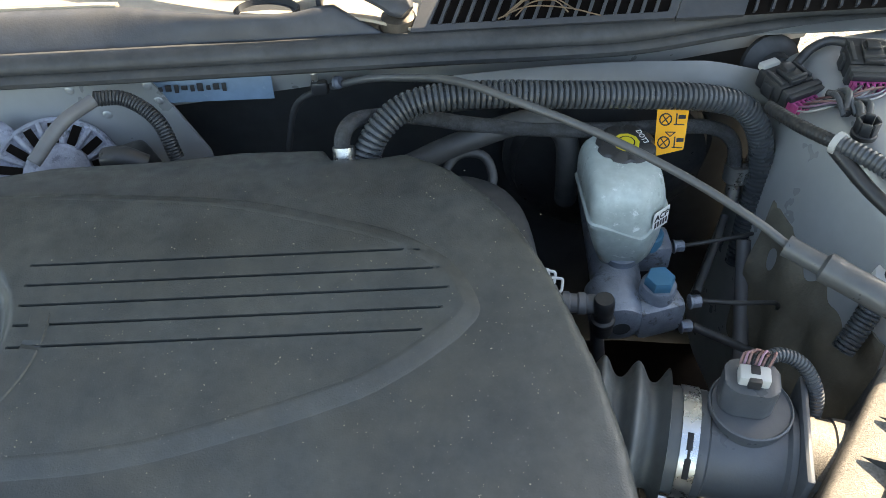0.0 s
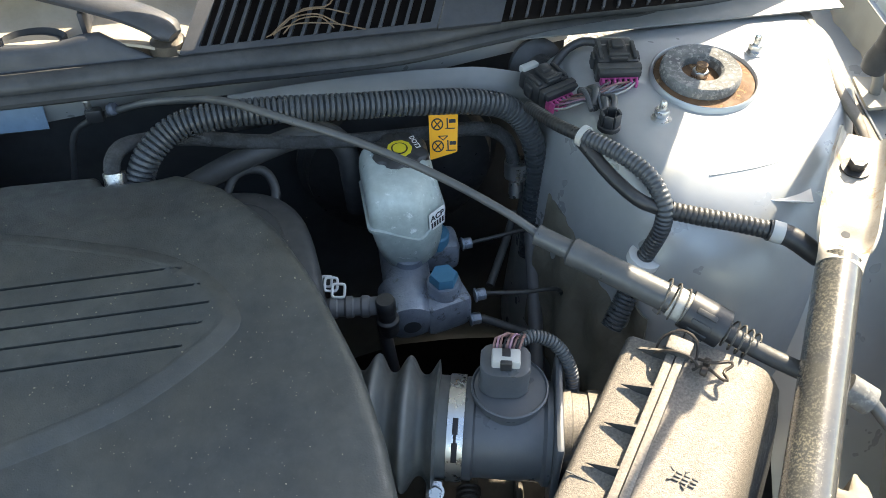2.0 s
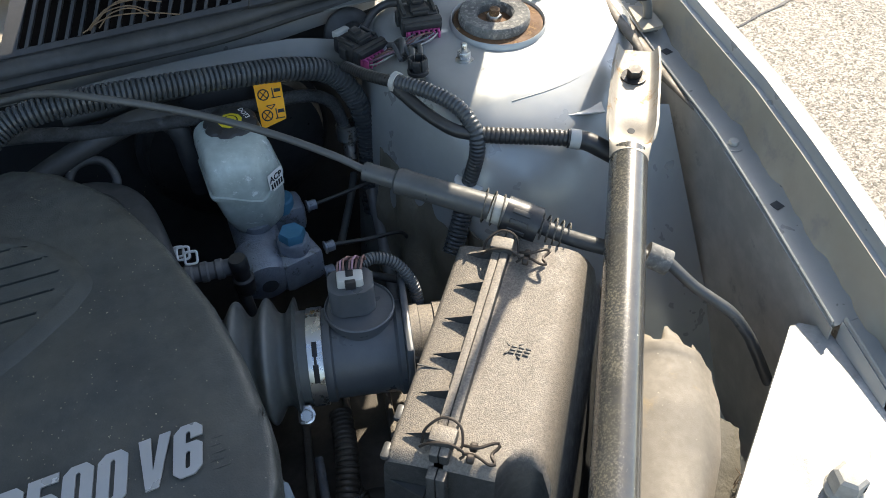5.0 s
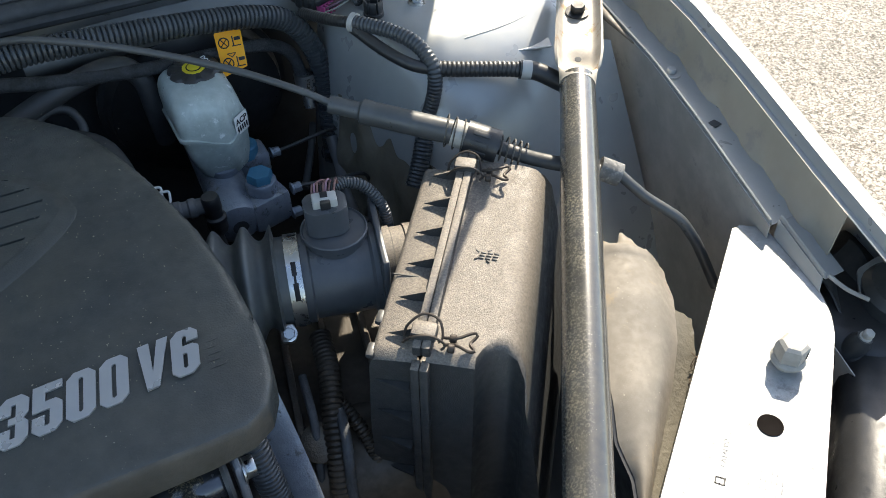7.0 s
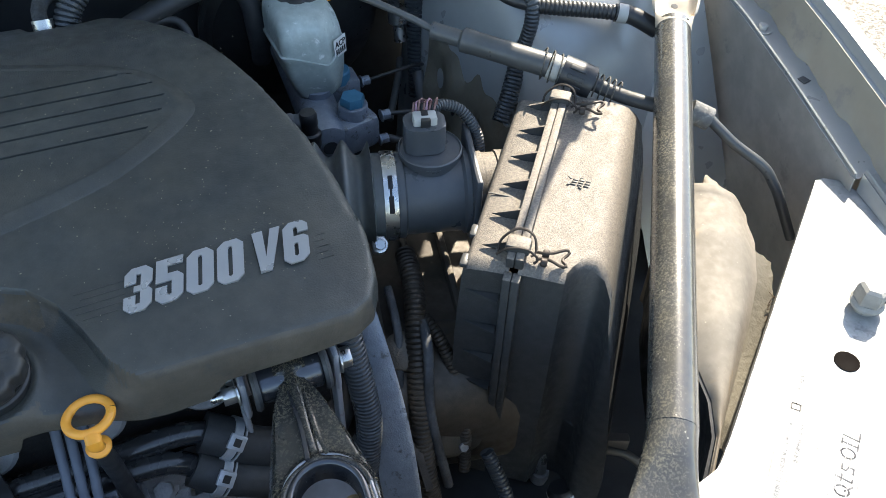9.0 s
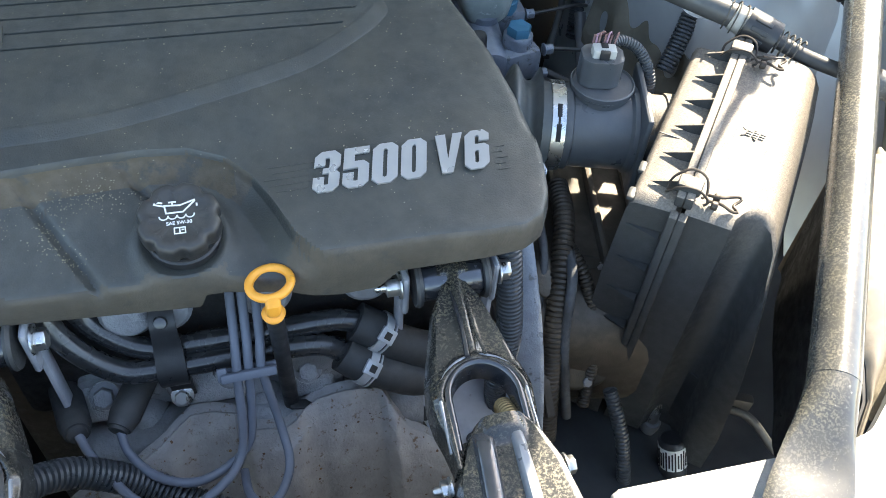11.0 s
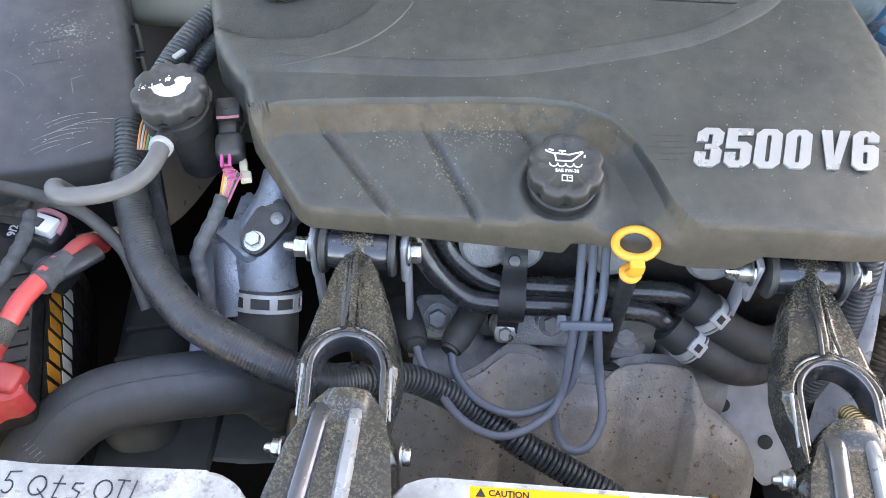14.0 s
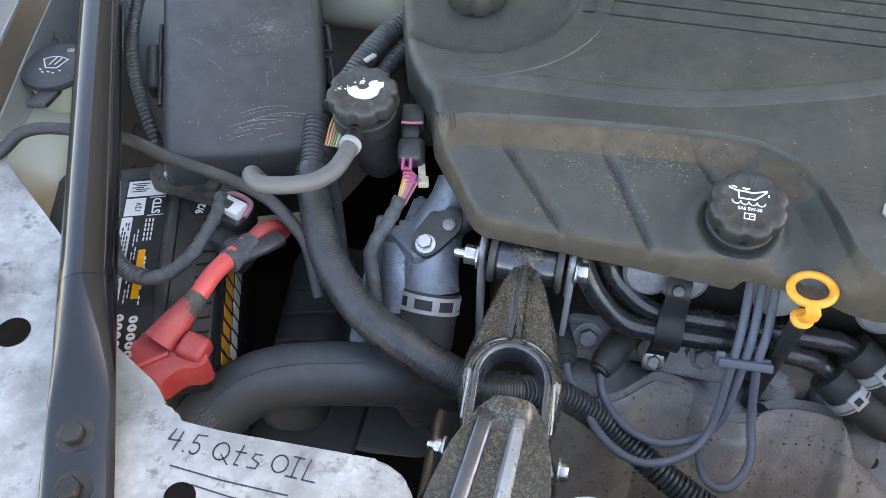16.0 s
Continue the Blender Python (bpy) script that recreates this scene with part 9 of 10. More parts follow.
SP = Matrix.Translation((-0.634, 0.192, 0.790)) @ Matrix.Rotation(radians(-18), 4, "Z")
part("housing", rbox(0.034, 0.030, 0.024, 0.005, SP @ Matrix.Translation((0, -0.001, -0.010)), seg=3), M_BLACK, sensp)
part("white_insert", rbox(0.026, 0.018, 0.012, 0.002, SP @ Matrix.Translation((0.001, -0.002, 0.005))), M_WHITE, sensp)
part("black_core", rbox(0.012, 0.010, 0.004, 0.001, SP @ Matrix.Translation((-0.004, -0.004, 0.0105))), M_BLACK, sensp)
part("pink_lock", tube([SP @ Vector(p) for p in ((-0.015, 0.004, 0.006), (-0.010, 0.012, 0.007), (0.006, 0.013, 0.007), (0.015, 0.009, 0.006), (0.017, -0.004, 0.003))], 0.0028, 8, 0.002), M_DULLPINK, sensp, "faded pink lock")
part("lower_block", rbox(0.036, 0.030, 0.040, 0.006, SP @ Matrix.Translation((0.008, -0.020, -0.032))), M_BLACK, sensp)
part("cable_guide", tube([(-0.622, 0.150, 0.788), (-0.606, 0.142, 0.792), (-0.592, 0.150, 0.794), (-0.580, 0.168, 0.790)], 0.0125, 14, flat=0.6), M_BLACK, sensp)
twist = lambda r0: (lambda s, L: r0 + 0.0005 * math.sin(s / 0.0022))
lead1 = thing("taped_battery_lead", "grey-black spirally taped battery lead", "cable")
part("cable", tube([(-0.648, 0.200, 0.799), (-0.643, 0.174, 0.800), (-0.643, 0.150, 0.800), (-0.647, 0.123, 0.798), (-0.661, 0.103, 0.794), (-0.679, 0.096, 0.790), (-0.703, 0.102, 0.786), (-0.726, 0.119, 0.782), (-0.745, 0.145, 0.775)], 0.0068, 12, 0.0011, radius=twist(0.0064)), M_TAPE, lead1)
part("ribbed_end", conduit([(-0.680, 0.0960, 0.790), (-0.703, 0.102, 0.786), (-0.726, 0.119, 0.782), (-0.745, 0.145, 0.775)], 0.0080, 0.0040, 0.0010), M_CONDUIT, lead1)
redl = thing("positive_lead", "red battery lead with a melted grey sleeve end", "cable")
part("lead", tube([(-0.620, 0.076, 0.802), (-0.614, 0.102, 0.806), (-0.607, 0.130, 0.802), (-0.603, 0.145, 0.799)], 0.0086, 16), M_REDLEAD, redl)
part("grey_sleeve", tube([(-0.6235, 0.060, 0.800), (-0.6200, 0.079, 0.802)], 0.0098, 16), M_GRIME, redl, "grimy shrunk sleeve")
part("black_tape", tube([(-0.609, 0.120, 0.801), (-0.604, 0.140, 0.798), (-0.599, 0.152, 0.794)], 0.0110, 14, 0.0015, radius=twist(0.0112)), M_TAPE, redl)
part("red_stub", tube([(-0.603, 0.146, 0.797), (-0.594, 0.168, 0.797), (-0.587, 0.180, 0.790), (-0.583, 0.186, 0.775)], 0.0070, 14), M_RED, redl)
redc = thing("positive_terminal_cover", "faded red rubber cover over the positive terminal", "terminal cover")
part("hood", prism(round_outline([(-0.6600, 0.0350), (-0.6482, 0.0468), (-0.6281, 0.0493), (-0.6062, 0.0401), (-0.5878, 0.0266), (-0.5945, 0.0166), (-0.6096, 0.0132), (-0.6214, -0.0070), (-0.6398, 0.0031), (-0.6583, 0.0166)], 0.008, 5), 0.764, 0.791, 0.0045, 4), M_RED, redc, smooth=60)
part("knob", rbox(0.027, 0.026, 0.018, 0.005, Matrix.Translation((-0.606, 0.034, 0.791)) @ Matrix.Rotation(radians(-8), 4, "Z") @ Matrix.Rotation(radians(8), 4, "Y"), seg=3, taper=0.86), M_RED, redc)
part("rib", rbox(0.038, 0.006, 0.005, 0.0025, Matrix.Translation((-0.638, 0.012, 0.792)) @ Matrix.Rotation(radians(42), 4, "Z")), M_RED, redc)
part("spout", tube([(-0.636, 0.034, 0.790), (-0.629, 0.050, 0.797), (-0.622, 0.070, 0.801)], 0.016, 16, radius=lambda s, L: 0.0165 - 0.0065 * s / L), M_RED, redc)

# fuse box
fb = thing("fuse_box", "scratched black fuse box with domed lid", "fuse box")
FM = Matrix.Translation((-0.681, 0.362, 0.824)) @ Matrix.Rotation(radians(21), 4, "Z") @ Matrix.Rotation(radians(14), 4, "X")
part("lid", rbox(0.174, 0.262, 0.055, 0.010, FM, seg=4, taper=0.955), M_LID, fb, smooth=60)
part("base", rbox(0.150, 0.240, 0.10, 0.008, FM @ Matrix.Translation((0, 0.004, -0.075))), M_BLACK, fb)
for s_, ys_ in ((-1, (0.052, 0.016, -0.020)), (1, (0.03, -0.015))):
    for y_ in ys_:
        part("latch", tube([FM @ Vector((s_ * 0.078, y_ + 0.017, 0.004)), FM @ Vector((s_ * 0.090, y_ + 0.017, 0.002)), FM @ Vector((s_ * 0.092, y_ - 0.017, 0.000)), FM @ Vector((s_ * 0.079, y_ - 0.017, 0.002))], 0.0026, 8, smooth=False), M_COVER_BLACK, fb)
part("hinge_block", rbox(0.016, 0.060, 0.030, 0.007, FM @ Matrix.Translation((-0.100, 0.018, -0.012)), seg=3), M_COVER_BLACK, fb)
lm = FM @ Matrix.Translation((0, 0, 0.0276))
sc = bmesh.new()
rnd_ = random.Random(11)
for k_ in range(9):
    y0_, x0_, n_ = -0.078 - 0.0042 * k_ + rnd_.uniform(-0.002, 0.002), -0.03 + rnd_.uniform(0, 0.045), rnd_.randint(4, 9)
    pts_ = [(x0_ + 0.008 * i, y0_ + 0.0030 * i - 0.00042 * i * i) for i in range(n_)]
    for a, b in zip(pts_, pts_[1:]):
        if b[0] < 0.072:
            line2(a, b, rnd_.choice((0.00012, 0.00018, 0.0003)), sc, 0, 0.0001)
for x0_, y0_, dx_, dy_ in ((-0.055, 0.03, 0.016, -0.018), (-0.035, -0.005, 0.012, -0.012), (-0.024, -0.016, 0.005, -0.012), (0.024, -0.030, 0.0005, -0.018), (0.024, -0.030, 0.012, 0.002), (-0.045, -0.078, -0.002, -0.012), (-0.01, -0.07, 0.004, 0.006)):
    line2((x0_, y0_), (x0_ + dx_, y0_ + dy_), 0.00014, sc, 0, 0.0001)
for k_ in range(330):
    a_, r_ = rnd_.uniform(0, 6.28), abs(rnd_.gauss(0, 0.032))
    x_, y_ = 0.030 + r_ * math.cos(a_), 0.030 + 0.7 * r_ * math.sin(a_)
    if k_ % 6 == 0:
        x_, y_ = rnd_.uniform(-0.06, 0.07), rnd_.uniform(-0.11, 0.08)
    if abs(x_) < 0.072 and abs(y_) < 0.115:
        line2((x_, y_), (x_ + rnd_.uniform(-0.0008, 0.0008), y_ + rnd_.uniform(-0.0007, 0.0007)), rnd_.choice((0.0002, 0.0003, 0.0004, 0.0005, 0.0008)), sc, 0, 0.0001)
sc.transform(lm)
part("scratches", sc, M_PALE, fb, "pale scratches and flecks")
part("moulded_tab", rbox(0.030, 0.0012, 0.0006, 0.0002, lm @ Matrix.Translation((0.010, 0.022, 0))), M_LID, fb)
part("moulded_tab", rbox(0.036, 0.0012, 0.0006, 0.0002, lm @ Matrix.Translation((0.008, -0.004, 0))), M_LID, fb)

# power steering reservoir
psr, PSM = screw_cap("power_steering_reservoir", "black fluid reservoir with a scalloped cap of flaked white paint", (-0.5195, 0.2745, 0.877), 6, 0.0330, 0.0175, 8)
fl = bmesh.new()
rnd_ = random.Random(5)
b2 = [(-0.014, -0.002), (-0.010, -0.008), (-0.003, -0.0115), (0.006, -0.0118), (0.012, -0.009), (0.016, -0.004), (0.0165, 0.004), (0.019, 0.007), (0.0175, 0.013), (0.013, 0.0115), (0.011, 0.0135), (0.006, 0.012), (0.004, 0.0085), (0.006, 0.004), (0.0025, 0.0005), (-0.002, -0.0005), (-0.006, 0.0035), (-0.010, 0.0015)]
prism(b2, 0.0170, 0.0175, m=PSM, bm=fl)
for k_ in range(26):
    x_, y_ = rnd_.uniform(-0.024, -0.010), -0.002 + rnd_.gauss(0, 0.0022)
    if k_ > 14:
        x_, y_ = -0.002 + rnd_.gauss(0, 0.003), 0.009 + rnd_.gauss(0, 0.0016)
    rbox(rnd_.uniform(0.0008, 0.002), rnd_.uniform(0.0006, 0.0016), 0.0004, 0, PSM @ Matrix.Translation((x_, y_, 0.0173)) @ Matrix.Rotation(rnd_.uniform(0, 3), 4, "Z"), fl)
part("flaked_paint", fl, M_FLAKE, psr, "flaked white paint")
part("bottle", lathe([(0.020, -0.10), (0.023, -0.095), (0.024, -0.03), (0.026, -0.02), (0.026, -0.01)], 30, m=PSM @ Matrix.Translation((0.004, 0.012, 0))), M_COVER_BLACK, psr)
part("outlet", tube([(-0.519, 0.265, 0.858), (-0.5205, 0.250, 0.860), (-0.521, 0.232, 0.862)], 0.0088, 16), M_BLACK, psr)
single("power_steering_hose", tube([(-0.521, 0.240, 0.861), (-0.521, 0.226, 0.862), (-0.5225, 0.210, 0.862), (-0.527, 0.194, 0.862), (-0.540, 0.179, 0.862), (-0.561, 0.170, 0.862), (-0.583, 0.1675, 0.861), (-0.594, 0.173, 0.860), (-0.599, 0.183, 0.855), (-0.600, 0.198, 0.830)], 0.0080, 18, 0.003), M_GREYHOSE, "smooth grey rubber power steering hose", "hose")
spring_clamp("hose_clamp", "white-zinc spring clamp on the power steering hose", (-0.521, 0.231, 0.862), (0.1, 1, -0.1), 0.0088, 0.005, mat=M_ZINC, ears=False)

# loom beside the cover, pink connector
loom = thing("engine_loom", "corrugated conduit with coloured wires beside the cover", "wiring harness")
part("upper_conduit", conduit([(-0.487, 0.50, 0.855), (-0.51, 0.44, 0.868), (-0.538, 0.385, 0.862), (-0.556, 0.33, 0.85), (-0.562, 0.30, 0.84)], 0.0120, 0.0048, 0.0016), M_CONDUIT, loom)
part("second_conduit", conduit([(-0.475, 0.50, 0.845), (-0.497, 0.43, 0.858), (-0.520, 0.375, 0.850), (-0.535, 0.33, 0.84)], 0.009, 0.0045, 0.0014), M_CONDUIT, loom)
for k_, m_ in enumerate((M_COPPER, M_PALE, M_COPPER, M_GREENLEAD, M_PALE, M_GREENLEAD, M_TAPE)):
    part("wire", tube([(-0.550 + 0.0028 * k_, 0.290, 0.855), (-0.5505 + 0.0026 * k_, 0.264, 0.855 - 0.0008 * k_), (-0.552 + 0.0025 * k_, 0.246, 0.842)], 0.0011, 6), m_, loom)
part("tape_mark", rbox(0.014, 0.006, 0.003, 0.001, Matrix.Translation((-0.535, 0.348, 0.8715)) @ Matrix.Rotation(radians(60), 4, "Z")), M_PALE, loom)
big2 = thing("main_loom", "thick ribbed black wiring loom sweeping down to the engine", "wiring harness")
part("ribbed_top", conduit([(-0.577, 0.292, 0.832), (-0.572, 0.265, 0.824), (-0.564, 0.232, 0.813)], 0.0128, 0.0046, 0.0014), M_CONDUIT, big2)
part("fine_ribbed_run", conduit([(-0.566, 0.240, 0.812), (-0.5635, 0.229, 0.811), (-0.546, 0.191, 0.805), (-0.526, 0.153, 0.797), (-0.503, 0.127, 0.789), (-0.478, 0.107, 0.780), (-0.440, 0.091, 0.770), (-0.397, 0.080, 0.755), (-0.365, 0.078, 0.742), (-0.335, 0.088, 0.732)], 0.0166, 0.0030, 0.00028, 18), M_LOOM, big2)
part("ribbed_run", conduit([(-0.345, 0.084, 0.734), (-0.298, 0.114, 0.696), (-0.244, 0.112, 0.656), (-0.189, 0.086, 0.634), (-0.13, 0.064, 0.614), (-0.089, 0.043, 0.602), (-0.033, -0.01, 0.57)], 0.0138, 0.0053, 0.0024, 18), M_CONDUIT, big2)
single("braided_tube", tube([(-0.560, 0.275, 0.790), (-0.552, 0.250, 0.782), (-0.542, 0.226, 0.775), (-0.528, 0.192, 0.765), (-0.52, 0.17, 0.74)], 0.0062, 12, 0.002), M_BRAID, "thin black braided tube beside the loom", "tube")
pc = thing("pink_connector", "black connector with a pink comb and coloured wires", "connector")
PCM = Matrix.Translation((-0.471, 0.258, 0.838)) @ Matrix.Rotation(radians(10), 4, "Z") @ Matrix.Rotation(radians(20), 4, "X")
part("shell", rbox(0.026, 0.026, 0.024, 0.007, PCM, seg=3), M_COVER_BLACK, pc)
part("upper_shell", rbox(0.018, 0.016, 0.018, 0.004, PCM @ Matrix.Translation((-0.001, 0.019, 0.0))), M_BLACK, pc)
part("rear_shell", rbox(0.023, 0.022, 0.022, 0.004, PCM @ Matrix.Translation((0.000, 0.036, 0.002))), M_BLACK, pc)
part("pink_rib", tube([PCM @ Vector((-0.010, 0.026, 0.012)), PCM @ Vector((0.0, 0.024, 0.0145)), PCM @ Vector((0.010, 0.026, 0.012))], 0.0014, 6), M_DULLPINK, pc)
pk = bmesh.new()
rbox(0.003, 0.016, 0.004, 0.0006, PCM @ Matrix.Translation((-0.0065, -0.014, 0.008)), pk)
rbox(0.003, 0.016, 0.004, 0.0006, PCM @ Matrix.Translation((0.0005, -0.014, 0.008)), pk)
rbox(0.010, 0.003, 0.004, 0.0006, PCM @ Matrix.Translation((-0.003, -0.0075, 0.008)), pk)
for k_ in range(4):
    rbox(0.010, 0.0022, 0.004, 0.0005, PCM @ Matrix.Translation((-0.003 + 0.0016 * k_, -0.020 - 0.0042 * k_, 0.006 - 0.001 * k_)), pk)
part("pink_comb", pk, M_PURPLE, pc, "pink plastic comb")
part("cream_latch", rbox(0.007, 0.013, 0.009, 0.0012, Matrix.Translation((-0.4585, 0.247, 0.827)) @ Matrix.Rotation(radians(15), 4, "Z")), M_IVORY, pc)
part("cream_foot", rbox(0.010, 0.010, 0.007, 0.0012, Matrix.Translation((-0.4545, 0.236, 0.824)) @ Matrix.Rotation(radians(15), 4, "Z")), M_IVORY, pc)
for k_, m_ in enumerate((M_COPPER, M_YELLOWWIRE, M_PALE, M_COPPER, M_PINKLEAD, M_DULLPINK, M_TAPE, M_PINKLEAD)):
    a_ = PCM @ Vector((-0.004 + 0.0020 * k_, -0.016 - 0.0018 * k_, 0.004))
    part("wire", tube([a_, a_.lerp(Vector((-0.472, 0.212, 0.822)), 0.5) + Vector((0.0006 * k_, 0, 0.001)), Vector((-0.4735 + 0.0012 * k_, 0.2115 - 0.0005 * k_, 0.820))], 0.0010, 6), m_, pc)
single("taped_branch", tube([(-0.471, 0.214, 0.821), (-0.477, 0.196, 0.810), (-0.486, 0.178, 0.798), (-0.490, 0.168, 0.785), (-0.485, 0.155, 0.765), (-0.480, 0.140, 0.74), (-0.478, 0.12, 0.70)], 0.0068, 12, 0.0011, radius=twist(0.0066)), M_TAPE, "thin spirally taped wiring branch", "cable")
single("white_clip", rbox(0.014, 0.016, 0.006, 0.0028, Matrix.Translation((-0.496, 0.226, 0.765)) @ Matrix.Rotation(radians(20), 4, "X"), seg=3), M_ALU, "small pale clip below the taped branch", "clip")

# thermostat housing, clamp and upper hose
thm = thing("thermostat_housing", "cast aluminium thermostat housing with bolt", "thermostat housing")
part("neck", tube([(-0.427, 0.262, 0.802), (-0.432, 0.238, 0.788), (-0.440, 0.212, 0.768), (-0.440, 0.191, 0.750), (-0.436, 0.176, 0.735)], 0.025, 28, 0.003, radius=lambda s, L: 0.0205 + 0.0085 * min(1.0, max(0.0, (s / L - 0.15) / 0.45))), M_BLUEALU, thm)
part("fin", prism(round_outline([(-0.468, 0.252), (-0.456, 0.254), (-0.436, 0.226), (-0.440, 0.178), (-0.450, 0.176), (-0.484, 0.203), (-0.470, 0.214)], 0.004, 4), 0.772, 0.786, 0.004, 3), M_BLUEALU, thm, "cast web beside the neck")
part("left_barrel", tube([(-0.470, 0.206, 0.765), (-0.466, 0.180, 0.745), (-0.462, 0.158, 0.722)], 0.019, 20), M_BLUEALU, thm)
brk = Matrix.Translation((-0.441, 0.189, 0.787)) @ Matrix.Rotation(radians(22), 4, "X")
part("black_bracket", prism(round_outline([(-0.013, -0.006), (0.002, -0.014), (0.013, -0.004), (0.030, 0.020), (0.028, 0.038), (0.014, 0.044), (0.010, 0.032), (0.000, 0.036), (-0.006, 0.024), (-0.014, 0.008)], 0.008, 5), 0, 0.008, 0.002, 2, m=brk), M_COVER_BLACK, thm, "black bolted bracket")
part("bolt", hexbolt(0.0125, 0.008, 0.0095, m=brk @ Matrix.Translation((0.0, 0.0, 0.008))), M_STEEL, thm)
part("screw", lathe([(0.006, 0), (0.006, 0.003), (0.003, 0.0045)], 14, m=brk @ Matrix.Translation((0.018, 0.022, 0.008))), M_ALU_DARK, thm)
part("side_pipe", tube([(-0.425, 0.215, 0.785), (-0.412, 0.222, 0.795), (-0.398, 0.235, 0.805)], 0.011, 14), M_RUBBER, thm)
UA, UB = Vector((-0.4365, 0.178, 0.737)), Vector((-0.437, 0.138, 0.697))
UM = axis_frame(UA.lerp(UB, 0.20), UB - UA)
uh = thing("upper_hose", "black rubber coolant hose with green printing", "hose")
part("hose", tube([UA, UA.lerp(UB, 0.5), UB, (-0.440, 0.112, 0.668)], 0.0305, 26), M_RUBBER, uh)
for k_ in range(2):
    part("green_print", bars([(-0.0055 + 0.0016 * j, -0.0045 + 0.0016 * j, 0.0) for j in range(8)], UM @ Matrix.Rotation(radians(183), 4, "Z") @ Matrix.Translation((0, 0.0307, 0.016 + 0.006 * k_)) @ Matrix.Rotation(radians(90), 4, "X"), 0.0034), M_GREENPRINT, uh, "faded green characters as bars")
part("green_stripe", bars([(-0.0025, 0.0025, 0.0)], UM @ Matrix.Rotation(radians(183), 4, "Z") @ Matrix.Translation((0, 0.0307, -0.008)) @ Matrix.Rotation(radians(90), 4, "X"), 0.030), M_GREENPRINT, uh)
uc = thing("hose_clamp", "slotted white-zinc clamp on the thermostat hose", "hose clamp")
part("upper_band", lathe([(0.0306, -0.0085), (0.0324, -0.0085), (0.0324, -0.0050), (0.0306, -0.0050)], 48, m=UM), M_ZINC, uc)
part("lower_band", lathe([(0.0306, 0.0050), (0.0324, 0.0050), (0.0324, 0.0085), (0.0306, 0.0085)], 48, m=UM), M_ZINC, uc)
for k_ in range(8):
    part("bridge", rbox(0.0018, 0.007, 0.012, 0, UM @ Matrix.Rotation(radians(45 * k_ + 20), 4, "Z") @ Matrix.Translation((0.0315, 0, 0))), M_ZINC, uc)
single("blue_channel", rbox(0.020, 0.150, 0.05, 0.003, Matrix.Translation((-0.503, 0.205, 0.688)) @ Matrix.Rotation(radians(4), 4, "Z") @ Matrix.Rotation(radians(10), 4, "X")), M_BLUESTEEL, "blue-grey steel channel beside the engine", "bracket")
rh = thing("radiator_hose", "large smooth black rubber radiator hose", "hose")
RH = [(-0.622, -0.08, 0.68), (-0.612, -0.012, 0.700), (-0.595, 0.026, 0.710), (-0.567, 0.052, 0.720), (-0.528, 0.070, 0.720), (-0.475, 0.085, 0.715), (-0.441, 0.100, 0.695), (-0.425, 0.12, 0.62)]
part("hose", tube(RH, 0.0295, 26), M_HOSE, rh)
part("mould_line", tube([Vector(q) + Vector((0.004, -0.006, 0.0287)) for q in RH[:-1]], 0.0010, 6), M_HOSE, rh, "fine raised mould line")
for k_ in range(5):
    part("scuff", tube([(-0.603 + 0.004 * k_, 0.004 - 0.003 * k_, 0.7355), (-0.598 + 0.004 * k_, 0.010 - 0.003 * k_, 0.7362)], 0.0004, 5), M_RUBBERGREY, rh)
single("air_pump_pipe", tube([(-0.40, 0.10, 0.66), (-0.405, 0.06, 0.60), (-0.41, 0.03, 0.54)], 0.013, 18), M_BLACK, "black pipe below the mount strut", "pipe")
tray = thing("battery_tray", "dark moulded battery tray with a bolt", "battery tray")
part("tray", rbox(0.11, 0.30, 0.02, 0.004, Matrix.Translation((-0.545, 0.16, 0.605))), M_FIREWALL, tray)
part("casting", rbox(0.075, 0.24, 0.09, 0.030, Matrix.Translation((-0.575, 0.18, 0.600)) @ Matrix.Rotation(radians(8), 4, "Z"), seg=5), M_FIREWALL, tray, "dark grimy casting", smooth=60)
for k_ in range(4):
    part("rib", rbox(0.055, 0.006, 0.020, 0.002, Matrix.Translation((-0.572, 0.150 + 0.036 * k_, 0.640)) @ Matrix.Rotation(radians(14), 4, "Z")), M_FIREWALL, tray)
part("bolt", hexbolt(0.014, 0.009, 0.011, m=Matrix.Translation((-0.577, 0.114, 0.645))), M_PIVOT, tray)

# long thin cable over the battery, washer filler, coolant bottle
single("hood_release_cable", tube([(-0.92, 0.15, 0.80), (-0.874, 0.191, 0.82), (-0.858, 0.212, 0.83), (-0.827, 0.225, 0.83), (-0.755, 0.226, 0.83), (-0.702, 0.214, 0.825), (-0.641, 0.205, 0.82), (-0.597, 0.193, 0.815), (-0.566, 0.177, 0.80), (-0.548, 0.161, 0.79), (-0.53, 0.13, 0.76)], 0.0062, 12), M_RUBBER, "thin black cable looping over the battery", "cable")
single("side_conduit", conduit([(-0.85, 0.50, 0.86), (-0.83, 0.43, 0.855), (-0.808, 0.36, 0.845), (-0.78, 0.305, 0.825), (-0.75, 0.265, 0.80), (-0.735, 0.25, 0.77)], 0.0070, 0.005, 0.0014), M_CONDUIT, "black corrugated conduit beside the fuse box", "conduit")
wash = thing("washer_filler", "black washer filler cap with white screen symbol", "filler cap")
WM = Matrix.Translation((-0.893, 0.330, 0.812)) @ Matrix.Rotation(radians(10), 4, "Z")
part("cap", lathe([(0.036, 0), (0.037, 0.003), (0.036, 0.007), (0.030, 0.010), (0.001, 0.0105)], 44, m=WM @ Matrix.Diagonal((1, 1.08, 1, 1))), M_COWL, wash)
